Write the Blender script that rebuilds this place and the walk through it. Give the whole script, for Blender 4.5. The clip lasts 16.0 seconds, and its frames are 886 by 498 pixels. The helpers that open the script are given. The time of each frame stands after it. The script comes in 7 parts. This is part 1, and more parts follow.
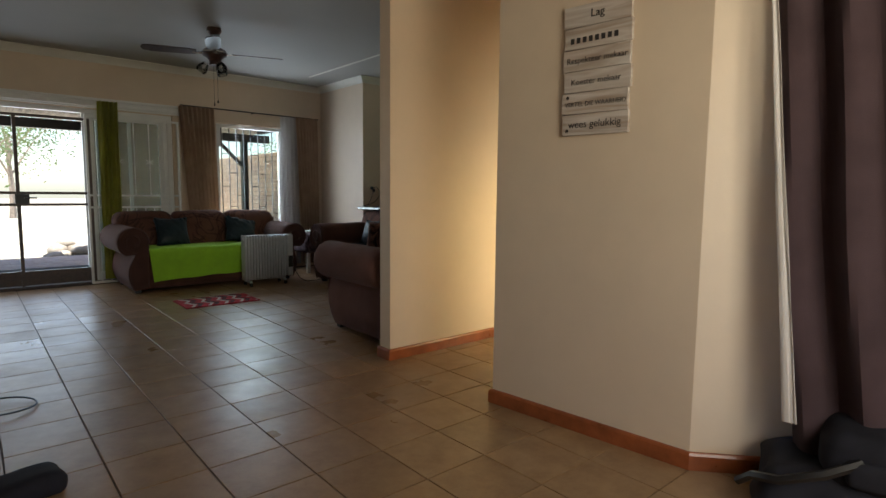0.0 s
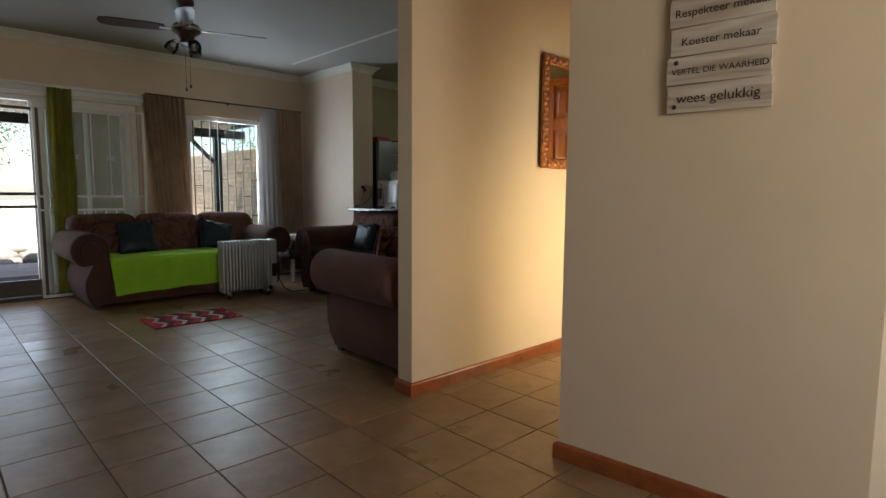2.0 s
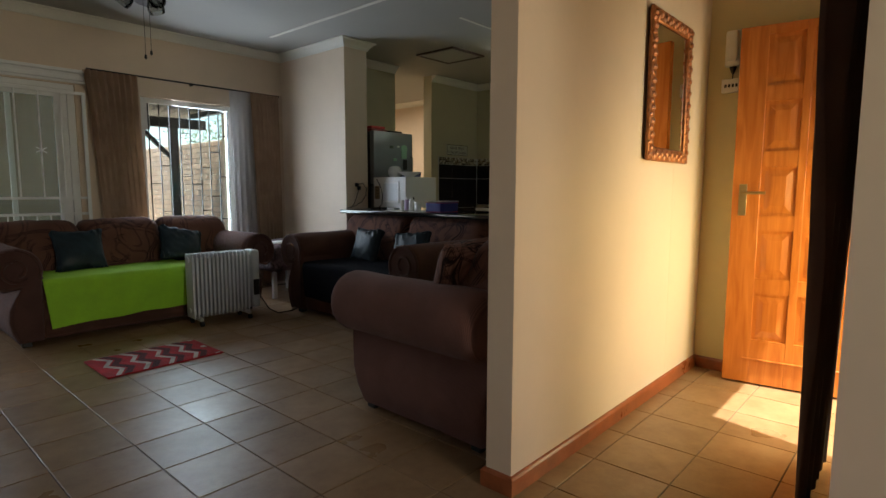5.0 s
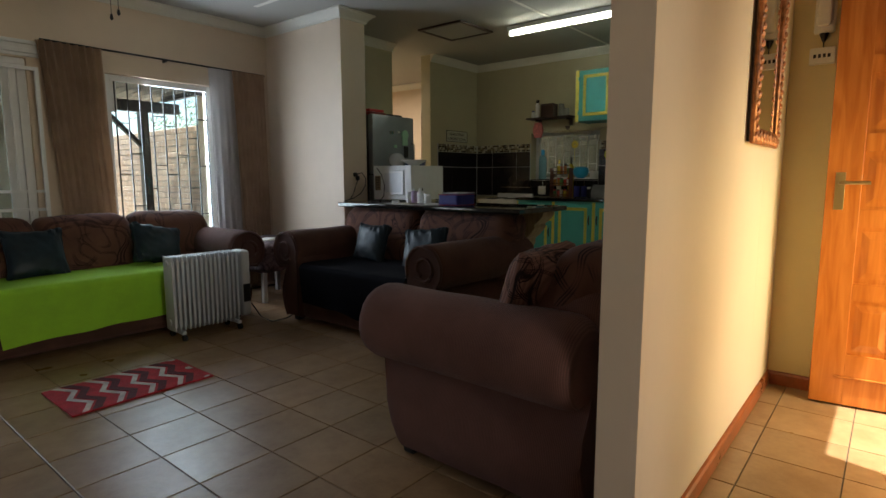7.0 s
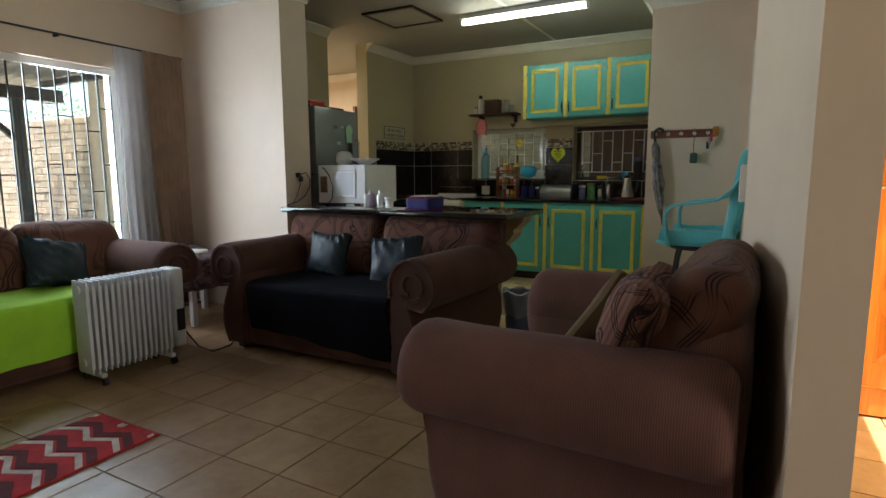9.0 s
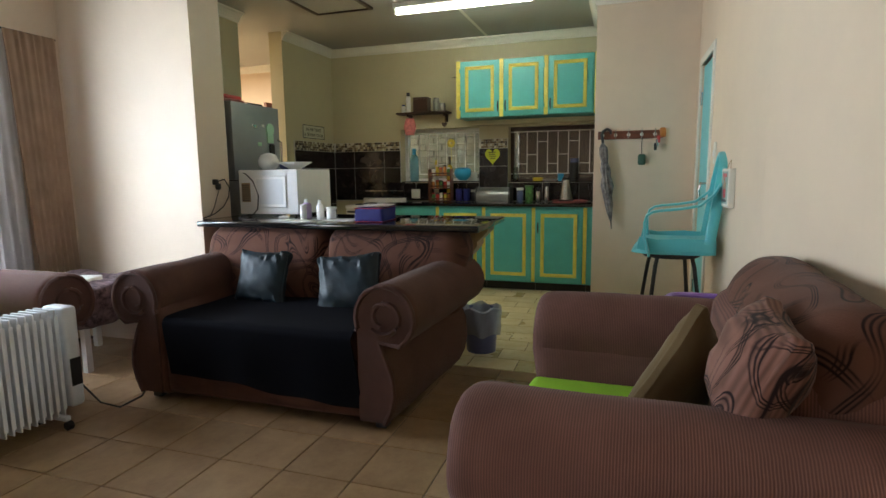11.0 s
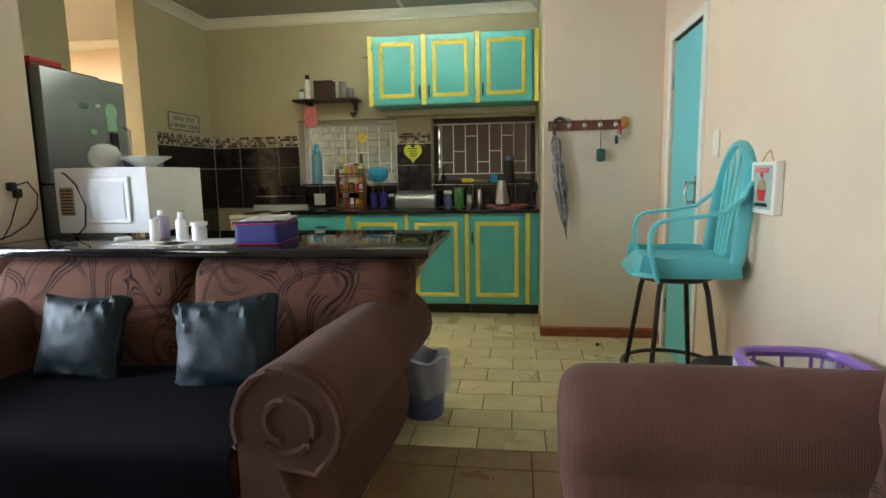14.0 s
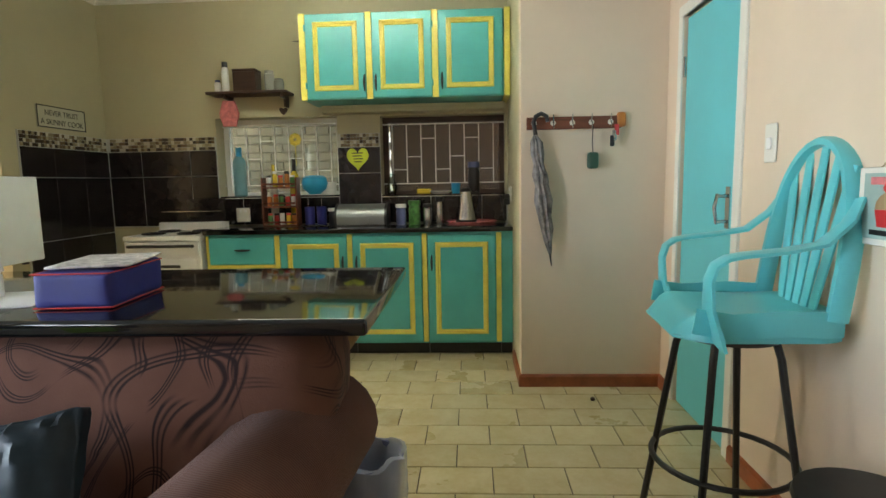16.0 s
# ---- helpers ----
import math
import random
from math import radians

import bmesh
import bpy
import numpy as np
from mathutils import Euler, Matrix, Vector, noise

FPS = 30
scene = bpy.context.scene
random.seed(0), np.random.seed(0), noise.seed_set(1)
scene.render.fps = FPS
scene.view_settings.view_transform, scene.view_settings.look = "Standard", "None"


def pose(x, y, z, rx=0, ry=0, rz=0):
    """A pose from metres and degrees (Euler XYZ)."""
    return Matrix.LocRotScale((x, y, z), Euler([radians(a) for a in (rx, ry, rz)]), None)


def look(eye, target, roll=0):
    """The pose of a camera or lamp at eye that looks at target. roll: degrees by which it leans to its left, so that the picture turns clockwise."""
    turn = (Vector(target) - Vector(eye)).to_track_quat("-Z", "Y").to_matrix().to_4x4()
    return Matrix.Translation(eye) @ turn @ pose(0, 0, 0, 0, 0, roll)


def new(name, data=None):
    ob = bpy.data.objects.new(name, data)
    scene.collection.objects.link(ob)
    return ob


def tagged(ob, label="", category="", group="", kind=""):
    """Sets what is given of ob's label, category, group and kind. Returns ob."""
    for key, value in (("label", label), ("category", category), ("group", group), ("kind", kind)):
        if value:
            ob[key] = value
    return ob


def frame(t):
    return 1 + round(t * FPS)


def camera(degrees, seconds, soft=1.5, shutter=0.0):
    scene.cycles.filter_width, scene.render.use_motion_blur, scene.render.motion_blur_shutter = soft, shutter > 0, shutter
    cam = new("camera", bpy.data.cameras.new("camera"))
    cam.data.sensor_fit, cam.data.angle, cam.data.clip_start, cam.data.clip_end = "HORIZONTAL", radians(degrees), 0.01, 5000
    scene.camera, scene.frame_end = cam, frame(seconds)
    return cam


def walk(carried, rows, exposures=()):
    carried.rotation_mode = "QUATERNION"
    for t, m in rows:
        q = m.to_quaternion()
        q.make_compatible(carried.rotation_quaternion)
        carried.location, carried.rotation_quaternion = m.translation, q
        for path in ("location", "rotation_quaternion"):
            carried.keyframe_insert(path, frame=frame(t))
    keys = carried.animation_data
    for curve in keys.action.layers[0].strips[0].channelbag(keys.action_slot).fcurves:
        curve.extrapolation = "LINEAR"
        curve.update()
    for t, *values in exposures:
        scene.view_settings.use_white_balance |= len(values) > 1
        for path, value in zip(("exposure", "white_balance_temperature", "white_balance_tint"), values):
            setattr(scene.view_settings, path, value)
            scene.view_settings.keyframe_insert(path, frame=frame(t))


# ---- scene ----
cam = camera(77.5, 16.0)
# seconds, eye, target, roll
PATH = [
    (0, (-0.047, -0.177, 1.122), (1.255, 1.328, 0.920), 0.6),
    (0.5, (0.011, 0.004, 1.121), (1.332, 1.492, 0.920), 0.6),
    (1, (0.048, 0.175, 1.133), (1.387, 1.646, 0.928), 0.4),
    (1.5, (0.101, 0.369, 1.124), (1.455, 1.826, 0.922), 0.5),
    (2, (0.151, 0.548, 1.110), (1.525, 1.988, 0.909), 0.4),
    (2.5, (0.209, 0.740, 1.107), (1.602, 2.161, 0.908), 0.4),
    (3, (0.252, 0.928, 1.112), (1.661, 2.333, 0.911), 0.3),
    (5.5, (0.480, 1.841, 1.137), (1.975, 3.151, 0.915), 0.1),
    (6, (0.531, 1.996, 1.127), (2.032, 3.297, 0.894), 0),
    (6.5, (0.588, 2.166, 1.135), (2.103, 3.448, 0.888), -0.1),
    (7, (0.648, 2.305, 1.146), (2.186, 3.558, 0.891), -0.1),
    (7.5, (0.672, 2.481, 1.159), (2.253, 3.677, 0.894), -0.2),
    (8, (0.702, 2.658, 1.160), (2.337, 3.780, 0.894), -0.1),
    (10.5, (0.869, 3.460, 1.223), (2.725, 4.153, 0.949), -0.6),
    (11, (0.997, 3.567, 1.227), (2.880, 4.182, 0.953), -0.7),
    (11.5, (1.121, 3.652, 1.229), (3.025, 4.197, 0.953), -0.9),
    (12, (1.290, 3.737, 1.224), (3.212, 4.215, 0.950), -0.9),
    (12.5, (1.437, 3.813, 1.214), (3.372, 4.236, 0.940), -1),
    (13, (1.625, 3.884, 1.214), (3.570, 4.258, 0.941), -1.1),
    (13.5, (1.784, 3.943, 1.212), (3.738, 4.271, 0.940), -1.1),
    (14, (1.972, 4.006, 1.200), (3.936, 4.272, 0.933), -1),
    (14.5, (2.185, 4.023, 1.202), (4.155, 4.243, 0.935), -1.2),
    (15, (2.423, 4.054, 1.208), (4.397, 4.230, 0.942), -1.2),
    (15.5, (2.633, 4.085, 1.216), (4.611, 4.230, 0.956), -1),
    (16, (2.846, 4.111, 1.214), (4.829, 4.211, 0.972), -1.1),
]
EXPOSURES = [(0, 1.15), (1.5, 1.1), (3, 1.38), (5.5, 1.35), (8, 1.75), (10.5, 2.75), (13, 3.2), (16, 3.35)]
walk(cam, [(t, look(eye, target, roll)) for t, eye, target, roll in PATH], EXPOSURES)

# ---- world, sun, large lights ----
world = bpy.data.worlds.new("world")
scene.world = world
world.use_nodes = True
wt = world.node_tree
SUN_EL, SUN_AZ = radians(69.5), radians(-103)
sky = wt.nodes.new("ShaderNodeTexSky")
sky.sky_type = "NISHITA"
sky.sun_disc = False
sky.sun_elevation = SUN_EL
sky.sun_rotation = radians(90) - SUN_AZ
wt.nodes["Background"].inputs[1].default_value = 0.15
wt.links.new(sky.outputs[0], wt.nodes["Background"].inputs[0])
sun = bpy.data.lights.new("sun", "SUN")
sun.energy, sun.angle, sun.color = 5.0, radians(0.53), (1.0, 0.94, 0.84)
sun_ob = new("sun", sun)
sun_ob.matrix_world = look((0, 0, 0), (-math.cos(SUN_AZ) * math.cos(SUN_EL), -math.sin(SUN_AZ) * math.cos(SUN_EL), -math.sin(SUN_EL)))


def area(name, eye, target, w, h, power, colour=(1, 1, 1)):
    d = bpy.data.lights.new(name, "AREA")
    d.shape, d.size, d.size_y, d.energy, d.color = "RECTANGLE", w, h, power, colour
    ob = new(name, d)
    ob.matrix_world = look(eye, target)
    return ob


area("slider_daylight", (0.3, 7.75, 1.1), (0.3, 0, 0.6), 1.6, 1.9, 8.5, (0.74, 0.85, 1.0))
area("window_daylight", (3.05, 7.75, 1.3), (4.4, 4.8, 0.9), 0.9, 1.4, 20, (0.74, 0.85, 1.0))
# added fill for the column and room; no window is known behind
area("rear_window_daylight", (1.0, -1.4, 1.5), (2.2, 1.6, 1.0), 1.0, 1.3, 15, (1.0, 0.91, 0.71))
area("door_daylight", (3.62, 1.58, 0.75), (3.55, 3.3, -0.2), 0.8, 1.2, 9.5, (1.0, 0.80, 0.32))
# unseen fill added under the passage ceiling to brighten its walls
area("passage_lamp", (5.9, 8.6, 2.55), (5.9, 8.6, 0), 0.3, 0.3, 16, (1.0, 0.9, 0.74))

# ---- materials ----
def mat(name, base, rough=0.6, metal=0.0, var=0.0, scale=3.0, bump=0.0, bscale=60.0, alt=None, coat=0.0, spec=0.5):
    m = bpy.data.materials.new(name)
    m.use_nodes = True
    nt = m.node_tree
    b = nt.nodes["Principled BSDF"]
    b.inputs["Base Color"].default_value = (*base, 1)
    b.inputs["Roughness"].default_value = rough
    b.inputs["Metallic"].default_value = metal
    b.inputs["Coat Weight"].default_value = coat
    b.inputs["Specular IOR Level"].default_value = spec
    tc = nt.nodes.new("ShaderNodeTexCoord")
    if var:
        n1 = nt.nodes.new("ShaderNodeTexNoise")
        n1.inputs["Scale"].default_value = scale
        n1.inputs["Detail"].default_value = 8
        n1.inputs["Roughness"].default_value = 0.65
        nt.links.new(tc.outputs["Object"], n1.inputs["Vector"])
        r = nt.nodes.new("ShaderNodeValToRGB")
        a = alt or tuple(c * (1 - var) for c in base)
        r.color_ramp.elements[0].color = (*a, 1)
        r.color_ramp.elements[1].color = (*(min(1, c * (1 + var * 0.5)) for c in base), 1)
        r.color_ramp.elements[0].position, r.color_ramp.elements[1].position = 0.36, 0.66
        nt.links.new(n1.outputs["Fac"], r.inputs["Fac"])
        nt.links.new(r.outputs["Color"], b.inputs["Base Color"])
        mr = nt.nodes.new("ShaderNodeMapRange")
        mr.inputs["To Min"].default_value = max(0.02, rough * 0.85)
        mr.inputs["To Max"].default_value = min(1, rough * 1.2)
        nt.links.new(n1.outputs["Fac"], mr.inputs["Value"])
        nt.links.new(mr.outputs["Result"], b.inputs["Roughness"])
    if bump:
        n2 = nt.nodes.new("ShaderNodeTexNoise")
        n2.inputs["Scale"].default_value = bscale
        n2.inputs["Detail"].default_value = 4
        nt.links.new(tc.outputs["Object"], n2.inputs["Vector"])
        bp = nt.nodes.new("ShaderNodeBump")
        bp.inputs["Strength"].default_value = bump
        bp.inputs["Distance"].default_value = 0.004
        nt.links.new(n2.outputs["Fac"], bp.inputs["Height"])
        nt.links.new(bp.outputs["Normal"], b.inputs["Normal"])
    return m


def emit(name, colour, strength):
    m = mat(name, colour, 0.4)
    b = m.node_tree.nodes["Principled BSDF"]
    b.inputs["Emission Color"].default_value = (*colour, 1)
    b.inputs["Emission Strength"].default_value = strength
    return m


def glass(name, tint=(1, 1, 1), rough=0.0, clear=0.85):
    m = bpy.data.materials.new(name)
    m.use_nodes = True
    nt = m.node_tree
    nt.nodes.clear()
    out = nt.nodes.new("ShaderNodeOutputMaterial")
    mix = nt.nodes.new("ShaderNodeMixShader")
    tr = nt.nodes.new("ShaderNodeBsdfTransparent")
    gl = nt.nodes.new("ShaderNodeBsdfGlossy")
    fr = nt.nodes.new("ShaderNodeFresnel")
    tr.inputs[0].default_value = (*(c * clear for c in tint), 1)
    gl.inputs["Roughness"].default_value = rough
    fr.inputs["IOR"].default_value = 1.5
    nt.links.new(fr.outputs[0], mix.inputs[0])
    nt.links.new(tr.outputs[0], mix.inputs[1])
    nt.links.new(gl.outputs[0], mix.inputs[2])
    nt.links.new(mix.outputs[0], out.inputs[0])
    return m


def backlit(m, colour, share):
    """Lets some light through a thin cloth."""
    nt = m.node_tree
    out = [n for n in nt.nodes if n.bl_idname == "ShaderNodeOutputMaterial"][0]
    tl = nt.nodes.new("ShaderNodeBsdfTranslucent")
    tl.inputs[0].default_value = (*colour, 1)
    mx = nt.nodes.new("ShaderNodeMixShader")
    mx.inputs[0].default_value = share
    nt.links.new(nt.nodes["Principled BSDF"].outputs[0], mx.inputs[1])
    nt.links.new(tl.outputs[0], mx.inputs[2])
    nt.links.new(mx.outputs[0], out.inputs[0])
    return m


def cloudy(name, colour, cover):
    m = mat(name, colour, 0.3)
    m.node_tree.nodes["Principled BSDF"].inputs["Alpha"].default_value = cover
    return m


M_WALL = mat("cream_wall_paint", (0.70, 0.57, 0.43), 0.55, var=0.06, scale=1.3, bump=0.12, bscale=40)
M_HALL = mat("warm_wall_paint", (0.66, 0.56, 0.29), 0.55, var=0.05, scale=1.3, bump=0.12, bscale=40)
M_KWALL = mat("green_cream_paint", (0.50, 0.455, 0.29), 0.5, var=0.07, scale=1.1, bump=0.12, bscale=40)
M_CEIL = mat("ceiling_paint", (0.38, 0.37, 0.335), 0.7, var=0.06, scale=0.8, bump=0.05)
M_CORN = mat("cornice_paint", (0.72, 0.70, 0.62), 0.6, var=0.05)
M_WHITE = mat("white_enamel", (0.78, 0.78, 0.76), 0.35, var=0.06, scale=5, bump=0.05)
M_GROUT = mat("grout", (0.10, 0.075, 0.055), 0.9, var=0.3, scale=20)
M_SKIRT = mat("varnished_skirting", (0.30, 0.085, 0.03), 0.28, var=0.35, scale=6, bump=0.1)
M_BROWN = mat("brown_fabric", (0.085, 0.045, 0.036), 0.9, var=0.2, scale=8, bump=0.3, bscale=300)
M_DARK = mat("dark_cloth", (0.020, 0.020, 0.027), 0.9, spec=0.2, var=0.3, scale=6, bump=0.2, bscale=200)
M_THROW = mat("black_throw_cloth", (0.0035, 0.0035, 0.006), 0.95, spec=0.1, bump=0.2, bscale=200)
M_LIME = mat("lime_cloth", (0.31, 0.60, 0.03), 0.85, var=0.12, scale=5, bump=0.25, bscale=150)
M_TEAL = mat("teal_gloss_paint", (0.095, 0.46, 0.455), 0.3, var=0.10, scale=4, bump=0.12, bscale=25)
M_CYAND = mat("cyan_door_paint", (0.13, 0.55, 0.60), 0.4, var=0.06, scale=2, bump=0.08, bscale=30)
M_YEL = mat("yellow_gloss_paint", (0.80, 0.70, 0.13), 0.3, var=0.12, scale=9, bump=0.1, bscale=30)
M_BLACK = mat("black_metal", (0.012, 0.011, 0.012), 0.4, var=0.2, scale=12)
M_GRANITE = mat("black_granite", (0.010, 0.010, 0.010), 0.07, var=0.8, scale=140, coat=0.3)
M_STEEL = mat("steel", (0.55, 0.55, 0.55), 0.25, metal=1.0, var=0.1)
M_GLASS = glass("clear_glass", (0.95, 1.0, 0.98), 0.0, 0.92)


def nodes_of(m):
    nt = m.node_tree
    return nt, nt.nodes["Principled BSDF"], nt.nodes.new("ShaderNodeTexCoord")


def tile_mat(name, light, dark, rough, cscale, edge=0.0):
    """Mottled glazed tile; each piece differs a little."""
    m = mat(name, light, rough)
    nt, b, tc = nodes_of(m)
    info = nt.nodes.new("ShaderNodeObjectInfo")
    geo = nt.nodes.new("ShaderNodeNewGeometry")
    add = nt.nodes.new("ShaderNodeMath")
    add.operation = "ADD"
    nt.links.new(info.outputs["Random"], add.inputs[0])
    nt.links.new(geo.outputs["Random Per Island"], add.inputs[1])
    shift = nt.nodes.new("ShaderNodeVectorMath")
    shift.operation = "SCALE"
    comb = nt.nodes.new("ShaderNodeCombineXYZ")
    for i in range(3):
        nt.links.new(add.outputs[0], comb.inputs[i])
    nt.links.new(comb.outputs[0], shift.inputs[0])
    shift.inputs["Scale"].default_value = 17.0
    plus = nt.nodes.new("ShaderNodeVectorMath")
    plus.operation = "ADD"
    nt.links.new(tc.outputs["Object"], plus.inputs[0])
    nt.links.new(shift.outputs[0], plus.inputs[1])
    n = nt.nodes.new("ShaderNodeTexNoise")
    n.inputs["Scale"].default_value, n.inputs["Detail"].default_value, n.inputs["Roughness"].default_value = cscale, 9, 0.7
    nt.links.new(plus.outputs[0], n.inputs["Vector"])
    r = nt.nodes.new("ShaderNodeValToRGB")
    r.color_ramp.elements[0].position, r.color_ramp.elements[1].position = 0.3, 0.72
    r.color_ramp.elements[0].color, r.color_ramp.elements[1].color = (*dark, 1), (*light, 1)
    nt.links.new(n.outputs["Fac"], r.inputs["Fac"])
    hsv = nt.nodes.new("ShaderNodeHueSaturation")
    mr = nt.nodes.new("ShaderNodeMapRange")
    mr.inputs["From Max"].default_value = 2.0
    mr.inputs["To Min"].default_value, mr.inputs["To Max"].default_value = 0.82, 1.16
    nt.links.new(add.outputs[0], mr.inputs["Value"])
    nt.links.new(mr.outputs["Result"], hsv.inputs["Value"])
    nt.links.new(r.outputs["Color"], hsv.inputs["Color"])
    nt.links.new(hsv.outputs["Color"], b.inputs["Base Color"])
    n3 = nt.nodes.new("ShaderNodeTexNoise")
    n3.inputs["Scale"].default_value, n3.inputs["Detail"].default_value = 2.2, 5
    nt.links.new(plus.outputs[0], n3.inputs["Vector"])
    rr = nt.nodes.new("ShaderNodeMapRange")
    rr.inputs["From Min"].default_value, rr.inputs["From Max"].default_value = 0.3, 0.7
    rr.inputs["To Min"].default_value, rr.inputs["To Max"].default_value = rough * 0.8, rough * 1.35
    nt.links.new(n3.outputs["Fac"], rr.inputs["Value"])
    nt.links.new(rr.outputs["Result"], b.inputs["Roughness"])
    n2 = nt.nodes.new("ShaderNodeTexNoise")
    n2.inputs["Scale"].default_value, n2.inputs["Detail"].default_value = 22, 5
    nt.links.new(plus.outputs[0], n2.inputs["Vector"])
    bp = nt.nodes.new("ShaderNodeBump")
    bp.inputs["Strength"].default_value, bp.inputs["Distance"].default_value = 0.22, 0.003
    nt.links.new(n2.outputs["Fac"], bp.inputs["Height"])
    nt.links.new(bp.outputs["Normal"], b.inputs["Normal"])
    return m


def fabric_mat(name, base, rib=0.0, lines=False, dark=(0.02, 0.01, 0.01), light=None):
    """Napped furniture cloth: fine ribs, or woven with loose dark curved lines."""
    m = mat(name, base, 0.92, spec=0.2)
    nt, b, tc = nodes_of(m)
    b.inputs["Sheen Weight"].default_value = 0.08
    b.inputs["Sheen Roughness"].default_value = 0.4
    n = nt.nodes.new("ShaderNodeTexNoise")
    n.inputs["Scale"].default_value, n.inputs["Detail"].default_value = 6, 7
    nt.links.new(tc.outputs["Object"], n.inputs["Vector"])
    r = nt.nodes.new("ShaderNodeValToRGB")
    lo = tuple(c * 0.84 for c in base)
    hi = light or tuple(c * 1.14 for c in base)
    r.color_ramp.elements[0].position, r.color_ramp.elements[1].position = 0.32, 0.7
    r.color_ramp.elements[0].color, r.color_ramp.elements[1].color = (*lo, 1), (*hi, 1)
    nt.links.new(n.outputs["Fac"], r.inputs["Fac"])
    colour, height = r.outputs["Color"], None
    if rib:
        w = nt.nodes.new("ShaderNodeTexWave")
        w.bands_direction = "Y"
        w.inputs["Scale"].default_value, w.inputs["Distortion"].default_value = rib, 0.6
        nt.links.new(tc.outputs["Object"], w.inputs["Vector"])
        mx = nt.nodes.new("ShaderNodeMix")
        mx.data_type, mx.blend_type = "RGBA", "MULTIPLY"
        mx.inputs[0].default_value = 0.5
        g = nt.nodes.new("ShaderNodeValToRGB")
        g.color_ramp.elements[0].color, g.color_ramp.elements[1].color = (0.5, 0.47, 0.47, 1), (1.3, 1.25, 1.25, 1)
        nt.links.new(w.outputs["Fac"], g.inputs["Fac"])
        nt.links.new(colour, mx.inputs[6])
        nt.links.new(g.outputs["Color"], mx.inputs[7])
        colour, height = mx.outputs[2], w.outputs["Fac"]
    if lines:
        for k, (sc, squash) in enumerate(((3.6, (1, 1, 0.6)), (3.0, (0.6, 1, 1.2)), (4.4, (1.1, 0.7, 0.8)))):
            mp = nt.nodes.new("ShaderNodeMapping")
            mp.inputs["Scale"].default_value = squash
            mp.inputs["Rotation"].default_value = (0.4 * k, 0.7 * k, 0.3 + k)
            mp.inputs["Location"].default_value = (k * 3.1, k, 0.4)
            nt.links.new(tc.outputs["Object"], mp.inputs["Vector"])
            w = nt.nodes.new("ShaderNodeTexNoise")
            w.inputs["Scale"].default_value, w.inputs["Detail"].default_value = sc, 0.0
            w.inputs["Distortion"].default_value = 0.35
            nt.links.new(mp.outputs["Vector"], w.inputs["Vector"])
            g = nt.nodes.new("ShaderNodeValToRGB")
            g.color_ramp.elements[0].color = g.color_ramp.elements[1].color = (0, 0, 0, 1)
            for c in (0.410, 0.427, 0.444, 0.545, 0.562, 0.579):
                for pos, v in ((c - 0.005, 0), (c - 0.0025, 1), (c + 0.0025, 1), (c + 0.005, 0)):
                    e = g.color_ramp.elements.new(pos)
                    e.color = (v, v, v, 1)
            nt.links.new(w.outputs["Fac"], g.inputs["Fac"])
            nm = nt.nodes.new("ShaderNodeTexNoise")
            nm.inputs["Scale"].default_value, nm.inputs["Detail"].default_value = 5.5, 1.0
            nt.links.new(mp.outputs["Vector"], nm.inputs["Vector"])
            gate_ = nt.nodes.new("ShaderNodeMapRange")
            gate_.inputs["From Min"].default_value, gate_.inputs["From Max"].default_value = 0.42, 0.50
            nt.links.new(nm.outputs["Fac"], gate_.inputs["Value"])
            ml = nt.nodes.new("ShaderNodeMath")
            ml.operation = "MULTIPLY"
            nt.links.new(g.outputs["Color"], ml.inputs[0])
            nt.links.new(gate_.outputs["Result"], ml.inputs[1])
            mx = nt.nodes.new("ShaderNodeMix")
            mx.data_type = "RGBA"
            mx.inputs[7].default_value = (*dark, 1)
            nt.links.new(ml.outputs[0], mx.inputs[0])
            nt.links.new(colour, mx.inputs[6])
            colour = mx.outputs[2]
    nt.links.new(colour, b.inputs["Base Color"])
    n2 = nt.nodes.new("ShaderNodeTexNoise")
    n2.inputs["Scale"].default_value = 260
    nt.links.new(tc.outputs["Object"], n2.inputs["Vector"])
    bp = nt.nodes.new("ShaderNodeBump")
    bp.inputs["Strength"].default_value, bp.inputs["Distance"].default_value = 0.35, 0.002
    nt.links.new(height or n2.outputs["Fac"], bp.inputs["Height"])
    nt.links.new(bp.outputs["Normal"], b.inputs["Normal"])
    return m


